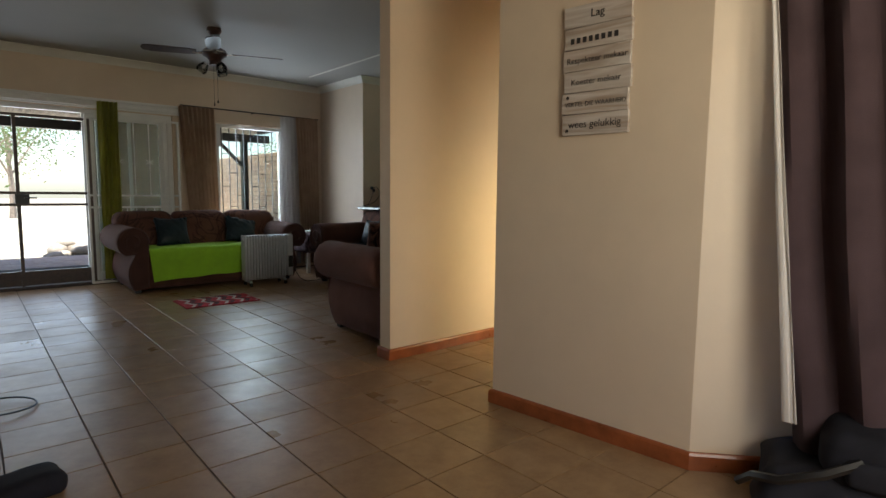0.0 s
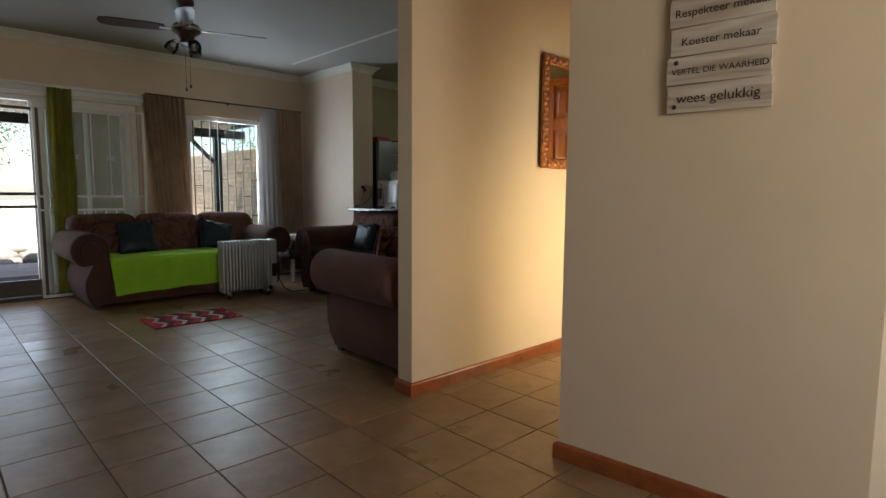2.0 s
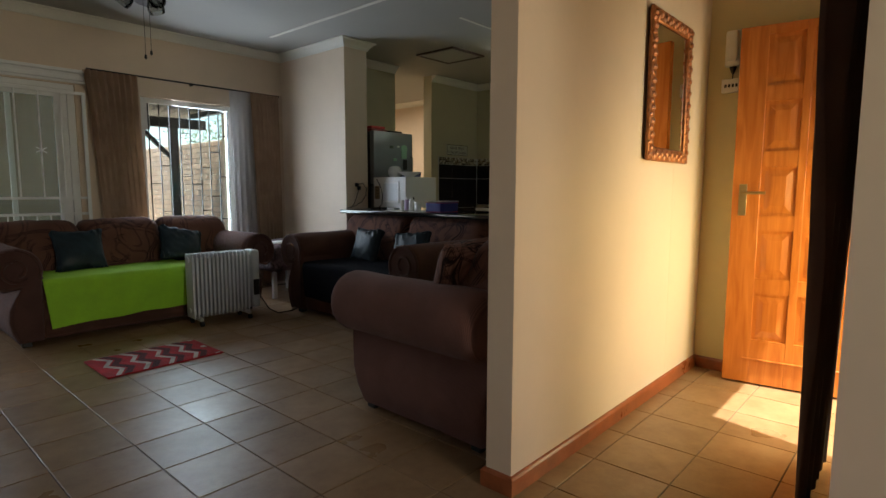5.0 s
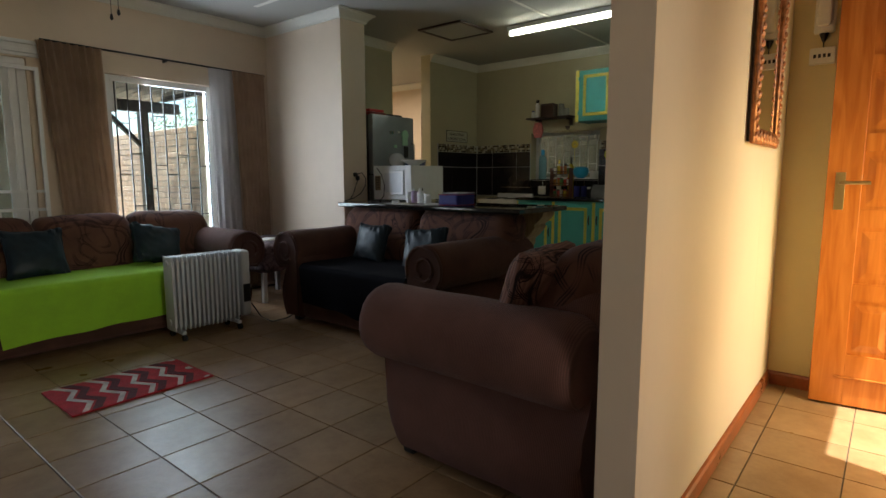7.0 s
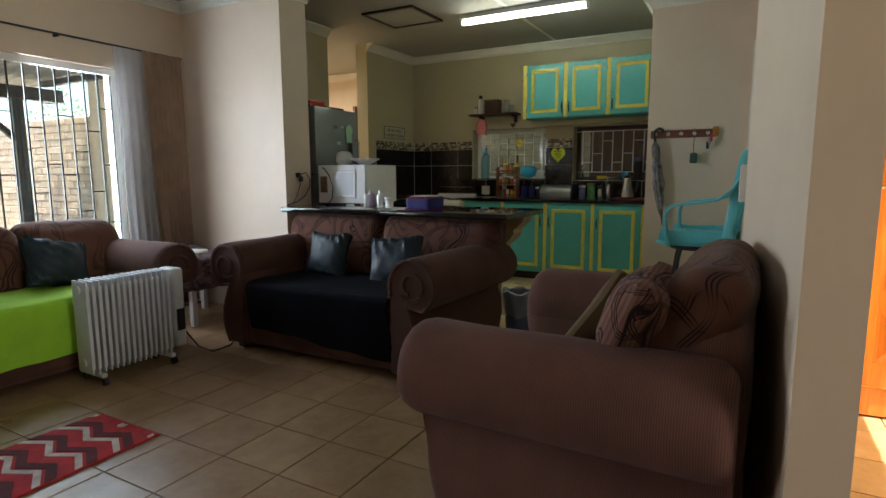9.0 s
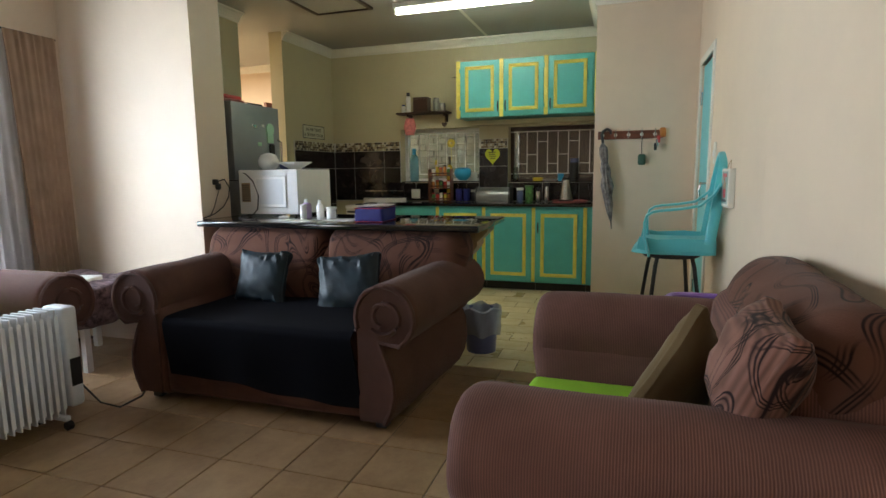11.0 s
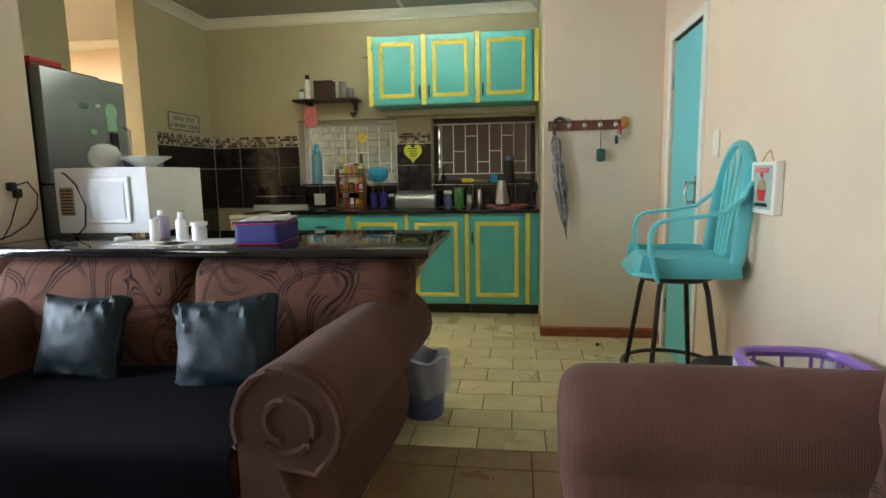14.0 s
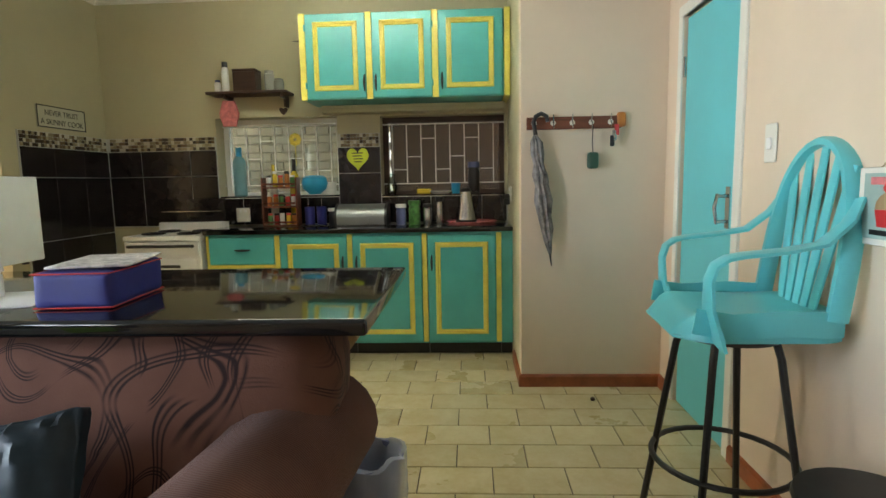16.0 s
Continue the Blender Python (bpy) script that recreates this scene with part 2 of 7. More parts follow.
def wood_mat(name, base, dark, rough=0.35, scale=5.0, axis="Z"):
    m = mat(name, base, rough)
    nt, b, tc = nodes_of(m)
    mp = nt.nodes.new("ShaderNodeMapping")
    mp.inputs["Scale"].default_value = {"Z": (scale * 4, scale * 4, scale * 0.35), "Y": (scale * 4, scale * 0.35, scale * 4), "X": (scale * 0.35, scale * 4, scale * 4)}[axis]
    nt.links.new(tc.outputs["Object"], mp.inputs["Vector"])
    n = nt.nodes.new("ShaderNodeTexNoise")
    n.inputs["Scale"].default_value, n.inputs["Detail"].default_value, n.inputs["Distortion"].default_value = 1.6, 8, 0.8
    nt.links.new(mp.outputs["Vector"], n.inputs["Vector"])
    r = nt.nodes.new("ShaderNodeValToRGB")
    r.color_ramp.elements[0].position, r.color_ramp.elements[1].position = 0.34, 0.68
    r.color_ramp.elements[0].color, r.color_ramp.elements[1].color = (*dark, 1), (*base, 1)
    nt.links.new(n.outputs["Fac"], r.inputs["Fac"])
    nt.links.new(r.outputs["Color"], b.inputs["Base Color"])
    bp = nt.nodes.new("ShaderNodeBump")
    bp.inputs["Strength"].default_value, bp.inputs["Distance"].default_value = 0.15, 0.002
    nt.links.new(n.outputs["Fac"], bp.inputs["Height"])
    nt.links.new(bp.outputs["Normal"], b.inputs["Normal"])
    return m


M_TILE = tile_mat("tan_floor_tile", (0.345, 0.222, 0.118), (0.215, 0.122, 0.058), 0.34, 7)
M_KTILE = tile_mat("cream_kitchen_tile", (0.60, 0.54, 0.36), (0.44, 0.35, 0.16), 0.3, 6)
M_SPLASH = tile_mat("dark_brown_wall_tile", (0.022, 0.016, 0.016), (0.010, 0.008, 0.009), 0.18, 9)
M_MOSAIC = tile_mat("mosaic", (0.50, 0.42, 0.28), (0.05, 0.035, 0.02), 0.25, 30)
M_WGROUT = mat("pale_grout", (0.55, 0.55, 0.52), 0.8)
M_BRICK = tile_mat("face_brick", (0.82, 0.64, 0.50), (0.55, 0.38, 0.28), 0.85, 12)
M_GBRICK = tile_mat("grey_washed_brick", (0.45, 0.42, 0.38), (0.28, 0.24, 0.2), 0.85, 12)
M_MORTAR = mat("mortar", (0.42, 0.38, 0.33), 0.95, var=0.2, scale=15)
M_PAVER = tile_mat("brick_paver", (0.62, 0.50, 0.44), (0.45, 0.34, 0.28), 0.85, 9)
M_CORD = fabric_mat("brown_corduroy", (0.108, 0.050, 0.036), rib=52)
M_CORD2 = fabric_mat("mauve_corduroy", (0.145, 0.070, 0.056), rib=50)
M_PATT = fabric_mat("scribble_fabric", (0.125, 0.056, 0.038), lines=True)
M_STRIPE = fabric_mat("striped_scribble_fabric", (0.20, 0.10, 0.075), rib=22, lines=True)
M_TRIM = fabric_mat("dark_brown_velour", (0.085, 0.042, 0.034))
M_TANC = fabric_mat("olive_tan_cloth", (0.16, 0.11, 0.055))
M_CURT = backlit(fabric_mat("taupe_curtain_cloth", (0.38, 0.28, 0.205), light=(0.50, 0.37, 0.27)), (0.66, 0.47, 0.32), 0.40)
M_CURTG = backlit(fabric_mat("olive_green_curtain_cloth", (0.30, 0.30, 0.07), light=(0.46, 0.45, 0.13)), (0.6, 0.60, 0.12), 0.45)
M_CURTD = fabric_mat("dark_plum_curtain_cloth", (0.062, 0.039, 0.043))
M_LINING = mat("curtain_lining", (0.62, 0.58, 0.55), 0.8, var=0.06, scale=4)
M_SHEER = backlit(mat("white_sheer", (0.58, 0.56, 0.55), 0.8, var=0.08, scale=4), (0.62, 0.60, 0.60), 0.42)
M_LEATH = mat("black_satin_leather", (0.010, 0.024, 0.034), 0.46, var=0.4, scale=9, bump=0.8, bscale=9, spec=0.35)
M_DOORW = wood_mat("orange_varnished_timber", (0.54, 0.185, 0.035), (0.40, 0.12, 0.02), 0.27)
M_REDW = wood_mat("red_brown_timber", (0.20, 0.06, 0.03), (0.10, 0.03, 0.015), 0.35, axis="Y")
M_DKW = wood_mat("dark_brown_timber", (0.06, 0.028, 0.018), (0.03, 0.014, 0.01), 0.4, axis="Y")
M_CHALK = wood_mat("whitewashed_board", (0.62, 0.57, 0.52), (0.36, 0.28, 0.22), 0.7, axis="Y", scale=4)
M_FRAME = mat("copper_gilt_frame", (0.42, 0.16, 0.06), 0.35, metal=0.4, var=0.5, scale=30, bump=0.6, bscale=45)
M_MIRROR = mat("mirror", (0.9, 0.9, 0.9), 0.01, metal=1.0)
M_TURQ = mat("turquoise_plastic", (0.12, 0.53, 0.57), 0.32, var=0.05, scale=5)
M_PURPLE = mat("purple_plastic", (0.30, 0.16, 0.52), 0.35, var=0.05)
M_RADI = mat("silver_white_enamel", (0.55, 0.56, 0.57), 0.35, var=0.08, scale=8)
M_FRIDGE = mat("grey_metal_paint", (0.28, 0.30, 0.32), 0.33, metal=0.5, var=0.08, scale=4)
M_BLUE = mat("royal_blue_cloth", (0.014, 0.018, 0.17), 0.6, var=0.15, scale=8, bump=0.2)
M_RED = mat("red_plastic", (0.5, 0.03, 0.03), 0.4)
M_PINK = mat("pink_cloth", (0.65, 0.20, 0.20), 0.9, var=0.3, scale=30)
M_BAG = cloudy("clear_bin_liner", (0.55, 0.60, 0.72), 0.45)
M_NAVY = mat("navy_plastic", (0.09, 0.11, 0.24), 0.4)
M_LEAF = tile_mat("leaf", (0.14, 0.20, 0.07), (0.06, 0.10, 0.03), 0.6, 9)
M_BARK = mat("bark", (0.28, 0.23, 0.19), 0.9, var=0.4, scale=12, bump=0.6, bscale=25)
M_SOIL = mat("dry_lawn", (0.60, 0.56, 0.44), 0.95, var=0.35, scale=1.2, bump=0.5)
M_ROOF = mat("corrugated_steel", (0.34, 0.30, 0.27), 0.55, metal=0.3, var=0.3, scale=4)
M_CLEAR = mat("clear_bottle", (0.7, 0.72, 0.7), 0.1, spec=0.7)
M_AMBER = mat("amber_spice", (0.5, 0.18, 0.03), 0.4, var=0.3)
M_GREENB = mat("green_printed_tin", (0.08, 0.25, 0.06), 0.4, var=0.6, scale=30)
M_CYAN = mat("bright_blue_plastic", (0.02, 0.33, 0.62), 0.3)
M_OIL = mat("yellow_oil", (0.65, 0.5, 0.06), 0.15)


# ---- mesh helpers ----
def box(bm, lo, hi, bevel=0.0, seg=1):
    ctr = [(a + b) / 2 for a, b in zip(lo, hi)]
    size = [abs(b - a) for a, b in zip(lo, hi)]
    r = bmesh.ops.create_cube(bm, size=1.0, matrix=Matrix.Translation(ctr) @ Matrix.Diagonal((*size, 1)))
    if bevel:
        edges = list({e for v in r["verts"] for e in v.link_edges})
        bmesh.ops.bevel(bm, geom=edges, offset=min(bevel, min(size) * 0.45), segments=seg, affect="EDGES", profile=0.6)


def cyl(bm, p0, p1, r0, r1=None, n=14, caps=True):
    p0, p1 = Vector(p0), Vector(p1)
    d = p1 - p0
    m = Matrix.Translation((p0 + p1) / 2) @ d.to_track_quat("Z", "Y").to_matrix().to_4x4()
    bmesh.ops.create_cone(bm, cap_ends=caps, segments=n, radius1=r0, radius2=r0 if r1 is None else r1, depth=d.length, matrix=m)


def lathe(bm, profile, centre=(0, 0, 0), n=20):
    """Turn a list of (radius, height) about the upright axis."""
    cx, cy, cz = centre
    rings = []
    for r, z in profile:
        if r < 1e-5:
            rings.append([bm.verts.new((cx, cy, cz + z))])
        else:
            rings.append([bm.verts.new((cx + r * math.cos(i * 2 * math.pi / n), cy + r * math.sin(i * 2 * math.pi / n), cz + z)) for i in range(n)])
    for a, b in zip(rings, rings[1:]):
        for i in range(n):
            j = (i + 1) % n
            if len(a) == 1 and len(b) > 1:
                bm.faces.new((a[0], b[j], b[i]))
            elif len(b) == 1 and len(a) > 1:
                bm.faces.new((a[i], a[j], b[0]))
            elif len(a) > 1:
                bm.faces.new((a[i], a[j], b[j], b[i]))


def tube(bm, pts, r, n=6):
    """A round tube along a line of points."""
    pts = [Vector(p) for p in pts]
    rings = []
    up = Vector((0.13, 0.21, 0.97))
    for i, p in enumerate(pts):
        d = (pts[min(i + 1, len(pts) - 1)] - pts[max(i - 1, 0)]).normalized()
        if abs(d.dot(up)) > 0.95:
            up = Vector((0.9, 0.3, 0.1))
        a = d.cross(up).normalized()
        b = d.cross(a)
        rr = r[i] if isinstance(r, (list, tuple)) else r
        rings.append([bm.verts.new(p + rr * (math.cos(k * 2 * math.pi / n) * a + math.sin(k * 2 * math.pi / n) * b)) for k in range(n)])
    for a, b in zip(rings, rings[1:]):
        for k in range(n):
            bm.faces.new((a[k], a[(k + 1) % n], b[(k + 1) % n], b[k]))
    bm.faces.new(rings[0][::-1])
    bm.faces.new(rings[-1])


def soft(bm, lo, hi, r, n=10, puff=0.0, lump=0.0, seed=0, shape=None):
    """A rounded, slightly puffed and uneven block (cushions, bags)."""
    lo, hi = Vector(lo), Vector(hi)
    size, ctr = hi - lo, (lo + hi) / 2
    r = min(r, min(size) * 0.499)
    made = {}

    def vert(u, v, w):
        key = (round(u, 4), round(v, 4), round(w, 4))
        if key not in made:
            q = Vector((lo[i] + (0.5 - 0.5 * math.cos(math.pi * c)) * size[i] for i, c in enumerate((u, v, w))))
            inner = Vector((min(max(q[i], lo[i] + r), hi[i] - r) for i in range(3)))
            d = q - inner
            if d.length > 1e-9:
                q = inner + d.normalized() * r
            if puff:
                f = [math.cos((q[i] - ctr[i]) / size[i] * math.pi) for i in range(3)]
                thin = min(range(3), key=lambda i: size[i])
                o = [f[i] for i in range(3) if i != thin]
                q[thin] += puff * o[0] * o[1] * (1 if q[thin] > ctr[thin] else -1)
            if lump:
                q += lump * noise.noise_vector(q * 7 + Vector((seed, seed * 1.7, 0)))
            if shape:
                q = Vector(shape(q))
            made[key] = bm.verts.new(q)
        return made[key]

    g = [i / n for i in range(n + 1)]
    for a in range(n):
        for b in range(n):
            p, q, s, t = g[a], g[a + 1], g[b], g[b + 1]
            for e in (0, 1):
                for quad in (((e, p, s), (e, q, s), (e, q, t), (e, p, t)), ((p, e, s), (p, e, t), (q, e, t), (q, e, s)), ((p, s, e), (q, s, e), (q, t, e), (p, t, e))):
                    vs = [vert(*k) for k in (quad if e else quad[::-1])]
                    bm.faces.new(vs)


def prism(bm, outline, a, b, axis="y"):
    """A flat outline pushed from a to b along an axis."""
    def at(p, d):
        return {"x": (d, p[0], p[1]), "y": (p[0], d, p[1]), "z": (p[0], p[1], d)}[axis]
    v0 = [bm.verts.new(at(p, a)) for p in outline]
    v1 = [bm.verts.new(at(p, b)) for p in outline]
    n = len(outline)
    for i in range(n):
        bm.faces.new((v0[i], v0[(i + 1) % n], v1[(i + 1) % n], v1[i]))
    bm.faces.new(v0[::-1])
    bm.faces.new(v1)


def mesh_of(name, bm, material, smooth=False):
    bmesh.ops.recalc_face_normals(bm, faces=bm.faces)
    me = bpy.data.meshes.new(name)
    bm.to_mesh(me)
    bm.free()
    me.materials.append(material)
    if smooth:
        me.shade_smooth()
        me.set_sharp_from_angle(angle=radians(38))
    return me


def part(name, bm, material, parent=None, label="", smooth=True):
    ob = new(name, mesh_of(name, bm, material, smooth))
    ob.parent = parent
    if label:
        tagged(ob, label)
    return ob


def thing(name, label, category, at=(0, 0, 0), turn=0.0, group="", kind=""):
    ob = new(name)
    ob.empty_display_size = 0.1
    ob.matrix_basis = pose(*at, 0, 0, turn)
    return tagged(ob, label, category, group, kind)


def solid(name, bm, material, label, category, at=(0, 0, 0), turn=0.0, group="", smooth=True, kind=""):
    ob = new(name, mesh_of(name, bm, material, smooth))
    ob.matrix_basis = pose(*at, 0, 0, turn)
    return tagged(ob, label, category, group, kind)


def B(*boxes, bevel=0.0, seg=1):
    bm = bmesh.new()
    for lo, hi in boxes:
        box(bm, lo, hi, bevel, seg)
    return bm


def structure(name, bm, material, smooth=False):
    return tagged(new(name, mesh_of(name, bm, material, smooth)), kind="structure")


def wall(name, axis, face, back, a0, a1, z0, z1, material, holes=()):
    """A slab wall along x or y, with oblong holes (a, b, bottom, top)."""
    bm = bmesh.new()
    cuts = sorted({a0, a1, *(h[0] for h in holes), *(h[1] for h in holes)})
    for p, q in zip(cuts, cuts[1:]):
        spans, z = [], z0
        for h in sorted((h for h in holes if h[0] <= p and h[1] >= q), key=lambda h: h[2]):
            if h[2] > z:
                spans.append((z, h[2]))
            z = h[3]
        if z < z1:
            spans.append((z, z1))
        for s, e in spans:
            if axis == "x":
                box(bm, (p, min(face, back), s), (q, max(face, back), e))
            else:
                box(bm, (min(face, back), p, s), (max(face, back), q, e))
    bmesh.ops.remove_doubles(bm, verts=bm.verts, dist=1e-5)
    seen = {}
    for f in bm.faces:
        seen.setdefault(tuple(round(c, 4) for c in f.calc_center_median()), []).append(f)
    bmesh.ops.delete(bm, geom=[f for fs in seen.values() if len(fs) > 1 for f in fs], context="FACES_ONLY")
    return structure(name, bm, material)

# ---- the large structure ----
CEIL = 2.68
WIN_Y = 7.53
# living room, hall and kitchen walls
wall("wall_window", "x", WIN_Y, WIN_Y + 0.23, -3.2, 4.13, -0.05, CEIL, M_WALL, [(-1.0, 2.02, -0.05, 2.06), (2.565, 3.53, 0.5, 2.03)])
wall("wall_side", "y", 4.13, 4.43, 6.35, WIN_Y + 0.23, -0.05, CEIL, M_WALL)
wall("wall_divider", "x", 2.785, 3.015, 3.6, 7.111, -0.05, CEIL, M_WALL, [(5.2, 5.81, -0.05, 2.02)])
bm = bmesh.new()
prism(bm, [(2.055, 2.785), (3.599, 2.785), (3.599, 3.015), (3.45, 3.008), (3.3, 2.989), (3.1, 2.956), (2.9, 2.928), (2.7, 2.912), (2.5, 2.904), (2.055, 2.90)], -0.05, CEIL, "z")
structure("wall_divider_end", bm, M_WALL, smooth=True)
wall("wall_pillar", "y", 6.02, 6.16, 3.017, 3.82, -0.05, CEIL, M_WALL)
wall("wall_pillar_return", "x", 3.68, 3.82, 6.162, 7.11, -0.05, CEIL, M_KWALL)
wall("wall_kitchen_back", "y", 7.112, 7.33, 3.5, 7.2, -0.05, CEIL, M_KWALL, [(3.84, 4.79, 1.11, 1.72), (5.12, 6.07, 1.11, 1.73)])
wall("wall_kitchen_end", "x", 6.95, 7.1, 6.1, 7.11, -0.05, CEIL, M_KWALL)
wall("wall_behind_fridge", "x", 6.952, 7.1, 4.422, 5.42, -0.05, CEIL, M_KWALL)
wall("wall_passage_far", "x", 9.4, 9.55, 4.4, 8.0, -0.05, CEIL, M_WALL)
wall("wall_passage_east", "y", 7.6, 7.75, 7.2, 9.4, -0.05, CEIL, M_WALL)
wall("wall_passage_west", "y", 4.432, 4.56, 7.762, 9.4, -0.05, CEIL, M_WALL)
wall("wall_hall_front", "y", 4.125, 4.35, 1.4, 2.784, -0.05, CEIL, M_HALL)
wall("wall_entrance", "x", 1.70, 1.817, 2.26, 4.124, -0.05, CEIL, M_HALL, [(3.17, 4.08, -0.05, 2.06)])
bm = bmesh.new()
prism(bm, [(2.05, 1.825), (2.15, 0.80), (2.50, 0.40), (2.62, 0.50), (2.32, 0.88), (2.258, 1.825)], -0.05, CEIL, "z")
structure("wall_column", bm, M_WALL)
wall("wall_curtain_side", "y", 2.45, 2.6, -1.6, 0.7, -0.05, CEIL, M_WALL, [(-0.9, 0.35, 0.2, 2.1)])
# unseen rear wall; its opening is made up to go with the fill lamp
wall("wall_rear", "x", -1.6, -1.45, -3.2, 2.6, -0.05, CEIL, M_WALL, [(-0.4, 1.6, 0.8, 2.2)])
wall("wall_west", "y", -3.2, -3.35, -1.6, 7.8, -0.05, CEIL, M_WALL)
# past the kitchen back wall the slab is an added lid shading the gap
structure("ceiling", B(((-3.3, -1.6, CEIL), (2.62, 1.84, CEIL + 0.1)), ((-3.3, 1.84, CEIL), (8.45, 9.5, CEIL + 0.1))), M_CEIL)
structure("floor", B(((-3.3, -1.6, -0.08), (7.75, 9.5, -0.005))), M_GROUT)


# ---- trim ----
def run_trim(name, pts, prof, material, z=0.0):
    """Sweep a small profile (out, up) along a plan polyline; the wall is on the line's left."""
    bm = bmesh.new()
    rows = []
    for i, p in enumerate(pts):
        p = Vector(p)
        d0 = (p - Vector(pts[i - 1])).normalized() if i else (Vector(pts[1]) - p).normalized()
        d1 = (Vector(pts[i + 1]) - p).normalized() if i < len(pts) - 1 else d0
        n0, n1 = Vector((d0.y, -d0.x)), Vector((d1.y, -d1.x))
        m = (n0 + n1).normalized()
        m /= max(0.3, m.dot(n0))
        rows.append([bm.verts.new((p.x + m.x * o, p.y + m.y * o, z + u)) for o, u in prof])
    k = len(prof)
    for a, b in zip(rows, rows[1:]):
        for j in range(k):
            bm.faces.new((a[j], a[(j + 1) % k], b[(j + 1) % k], b[j]))
    bm.faces.new(rows[0][::-1])
    bm.faces.new(rows[-1])
    return structure(name, bm, material)


SK = [(0.001, 0.001), (0.016, 0.001), (0.016, 0.062), (0.010, 0.072), (0.001, 0.075)]
CO = [(0.001, -0.001), (0.078, -0.001), (0.078, -0.014), (0.060, -0.022), (0.036, -0.044), (0.018, -0.066), (0.014, -0.084), (0.001, -0.084)]
run_trim("baseboard", [(2.50, 0.40), (2.15, 0.80), (2.05, 1.825), (2.3, 1.825)][::-1][::-1], [(-a, b) for a, b in SK], M_SKIRT)
run_trim("baseboard", [(3.6, 3.015), (3.3, 2.989), (2.9, 2.928), (2.5, 2.904), (2.055, 2.90), (2.055, 2.785), (4.125, 2.785), (4.125, 1.82)][::-1], [(-a, b) for a, b in SK], M_SKIRT)
run_trim("baseboard", [(6.5, 3.82), (6.02, 3.82), (6.02, 3.015), (5.86, 3.015)], SK, M_SKIRT)
run_trim("baseboard", [(5.14, 3.015), (3.6, 3.015)], SK, M_SKIRT)
run_trim("cornice", [(-3.2, WIN_Y), (4.13, WIN_Y), (4.13, 6.35), (4.43, 6.35), (4.43, 6.952), (5.42, 6.952)], CO, M_CORN, CEIL)
run_trim("cornice", [(6.1, 6.95), (7.112, 6.95), (7.112, 3.82), (6.02, 3.82), (6.02, 3.015), (3.6, 3.015), (3.3, 2.989), (2.9, 2.928), (2.5, 2.904), (2.055, 2.90), (2.055, 2.785), (4.125, 2.785), (4.125, 1.817), (2.3, 1.817)], CO, M_CORN, CEIL)
run_trim("cornice", [(4.56, 9.4), (7.6, 9.4), (7.6, 7.2)], CO, M_CORN, CEIL)
structure("ceiling_joint", B(((3.6, 3.1, CEIL - 0.004), (3.64, 6.9, CEIL - 0.0005)), ((4.4, 5.0, CEIL - 0.004), (7.1, 5.03, CEIL - 0.0005))), M_CORN)
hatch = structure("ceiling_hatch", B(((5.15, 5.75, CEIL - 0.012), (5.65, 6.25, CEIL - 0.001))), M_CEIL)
bm = B(((5.12, 5.72, CEIL - 0.02), (5.68, 5.75, CEIL - 0.001)), ((5.12, 6.25, CEIL - 0.02), (5.68, 6.28, CEIL - 0.001)), ((5.12, 5.75, CEIL - 0.02), (5.15, 6.25, CEIL - 0.001)), ((5.65, 5.75, CEIL - 0.02), (5.68, 6.25, CEIL - 0.001)))
part("frame", bm, M_DKW, hatch)
# the teal pantry door in its pale frame
d = structure("door_pantry", B(((5.215, 2.965, 0.005), (5.795, 3.003, 2.005)), bevel=0.002), M_CYAND)
bm = bmesh.new()
cyl(bm, (5.28, 3.0, 1.13), (5.28, 3.05, 1.13), 0.008)
cyl(bm, (5.28, 3.0, 1.02), (5.28, 3.05, 1.02), 0.008)
tube(bm, [(5.28, 3.05, 1.14), (5.28, 3.062, 1.08), (5.28, 3.05, 1.01)], 0.008)
box(bm, (5.262, 3.002, 0.99), (5.298, 3.008, 1.17))
part("door_handle", bm, M_STEEL, d, "chrome pull handle")
for z in (0.25, 1.72):
    bm = bmesh.new()
    cyl(bm, (5.802, 3.012, z), (5.802, 3.012, z + 0.1), 0.008, n=8)
    part("hinge", bm, M_STEEL, d)
structure("door_frame", B(((5.14, 2.99, 0), (5.199, 3.027, 2.02)), ((5.811, 2.99, 0), (5.86, 3.027, 2.02)), ((5.14, 2.99, 2.02), (5.86, 3.027, 2.075)), bevel=0.004), M_CORN)
structure("wall_pantry", B(((5.0, 2.2, -0.05), (6.0, 2.3, 2.3))), M_WALL)

# ---- sliding door, window, gates ----
sl = structure("door_sliding", B(((-1.0, 7.56, 0.0), (2.02, 7.62, 0.05)), ((-1.0, 7.56, 2.01), (2.02, 7.62, 2.06)), ((1.96, 7.56, 0.05), (2.02, 7.62, 2.01)), ((-1.0, 7.56, 0.05), (-0.94, 7.62, 2.01)), bevel=0.003), M_WHITE)
part("stile", B(((1.04, 7.565, 0.05), (1.16, 7.60, 2.01)), ((1.86, 7.565, 0.05), (1.958, 7.60, 2.01)), ((1.16, 7.565, 0.05), (1.86, 7.60, 0.13)), ((1.16, 7.565, 1.94), (1.86, 7.60, 2.01)), bevel=0.003), M_WHITE, sl)
part("stile", B(((1.18, 7.605, 0.05), (1.26, 7.625, 2.01)), ((1.52, 7.605, 0.05), (1.56, 7.625, 2.01)), bevel=0.003), M_WHITE, sl)
p = part("pane", B(((1.16, 7.575, 0.13), (1.86, 7.581, 1.94))), M_GLASS, sl)
p.visible_shadow = False
structure("sill", B(((-1.0, 7.44, 0.0), (2.07, 7.555, 0.03))), M_DKW)
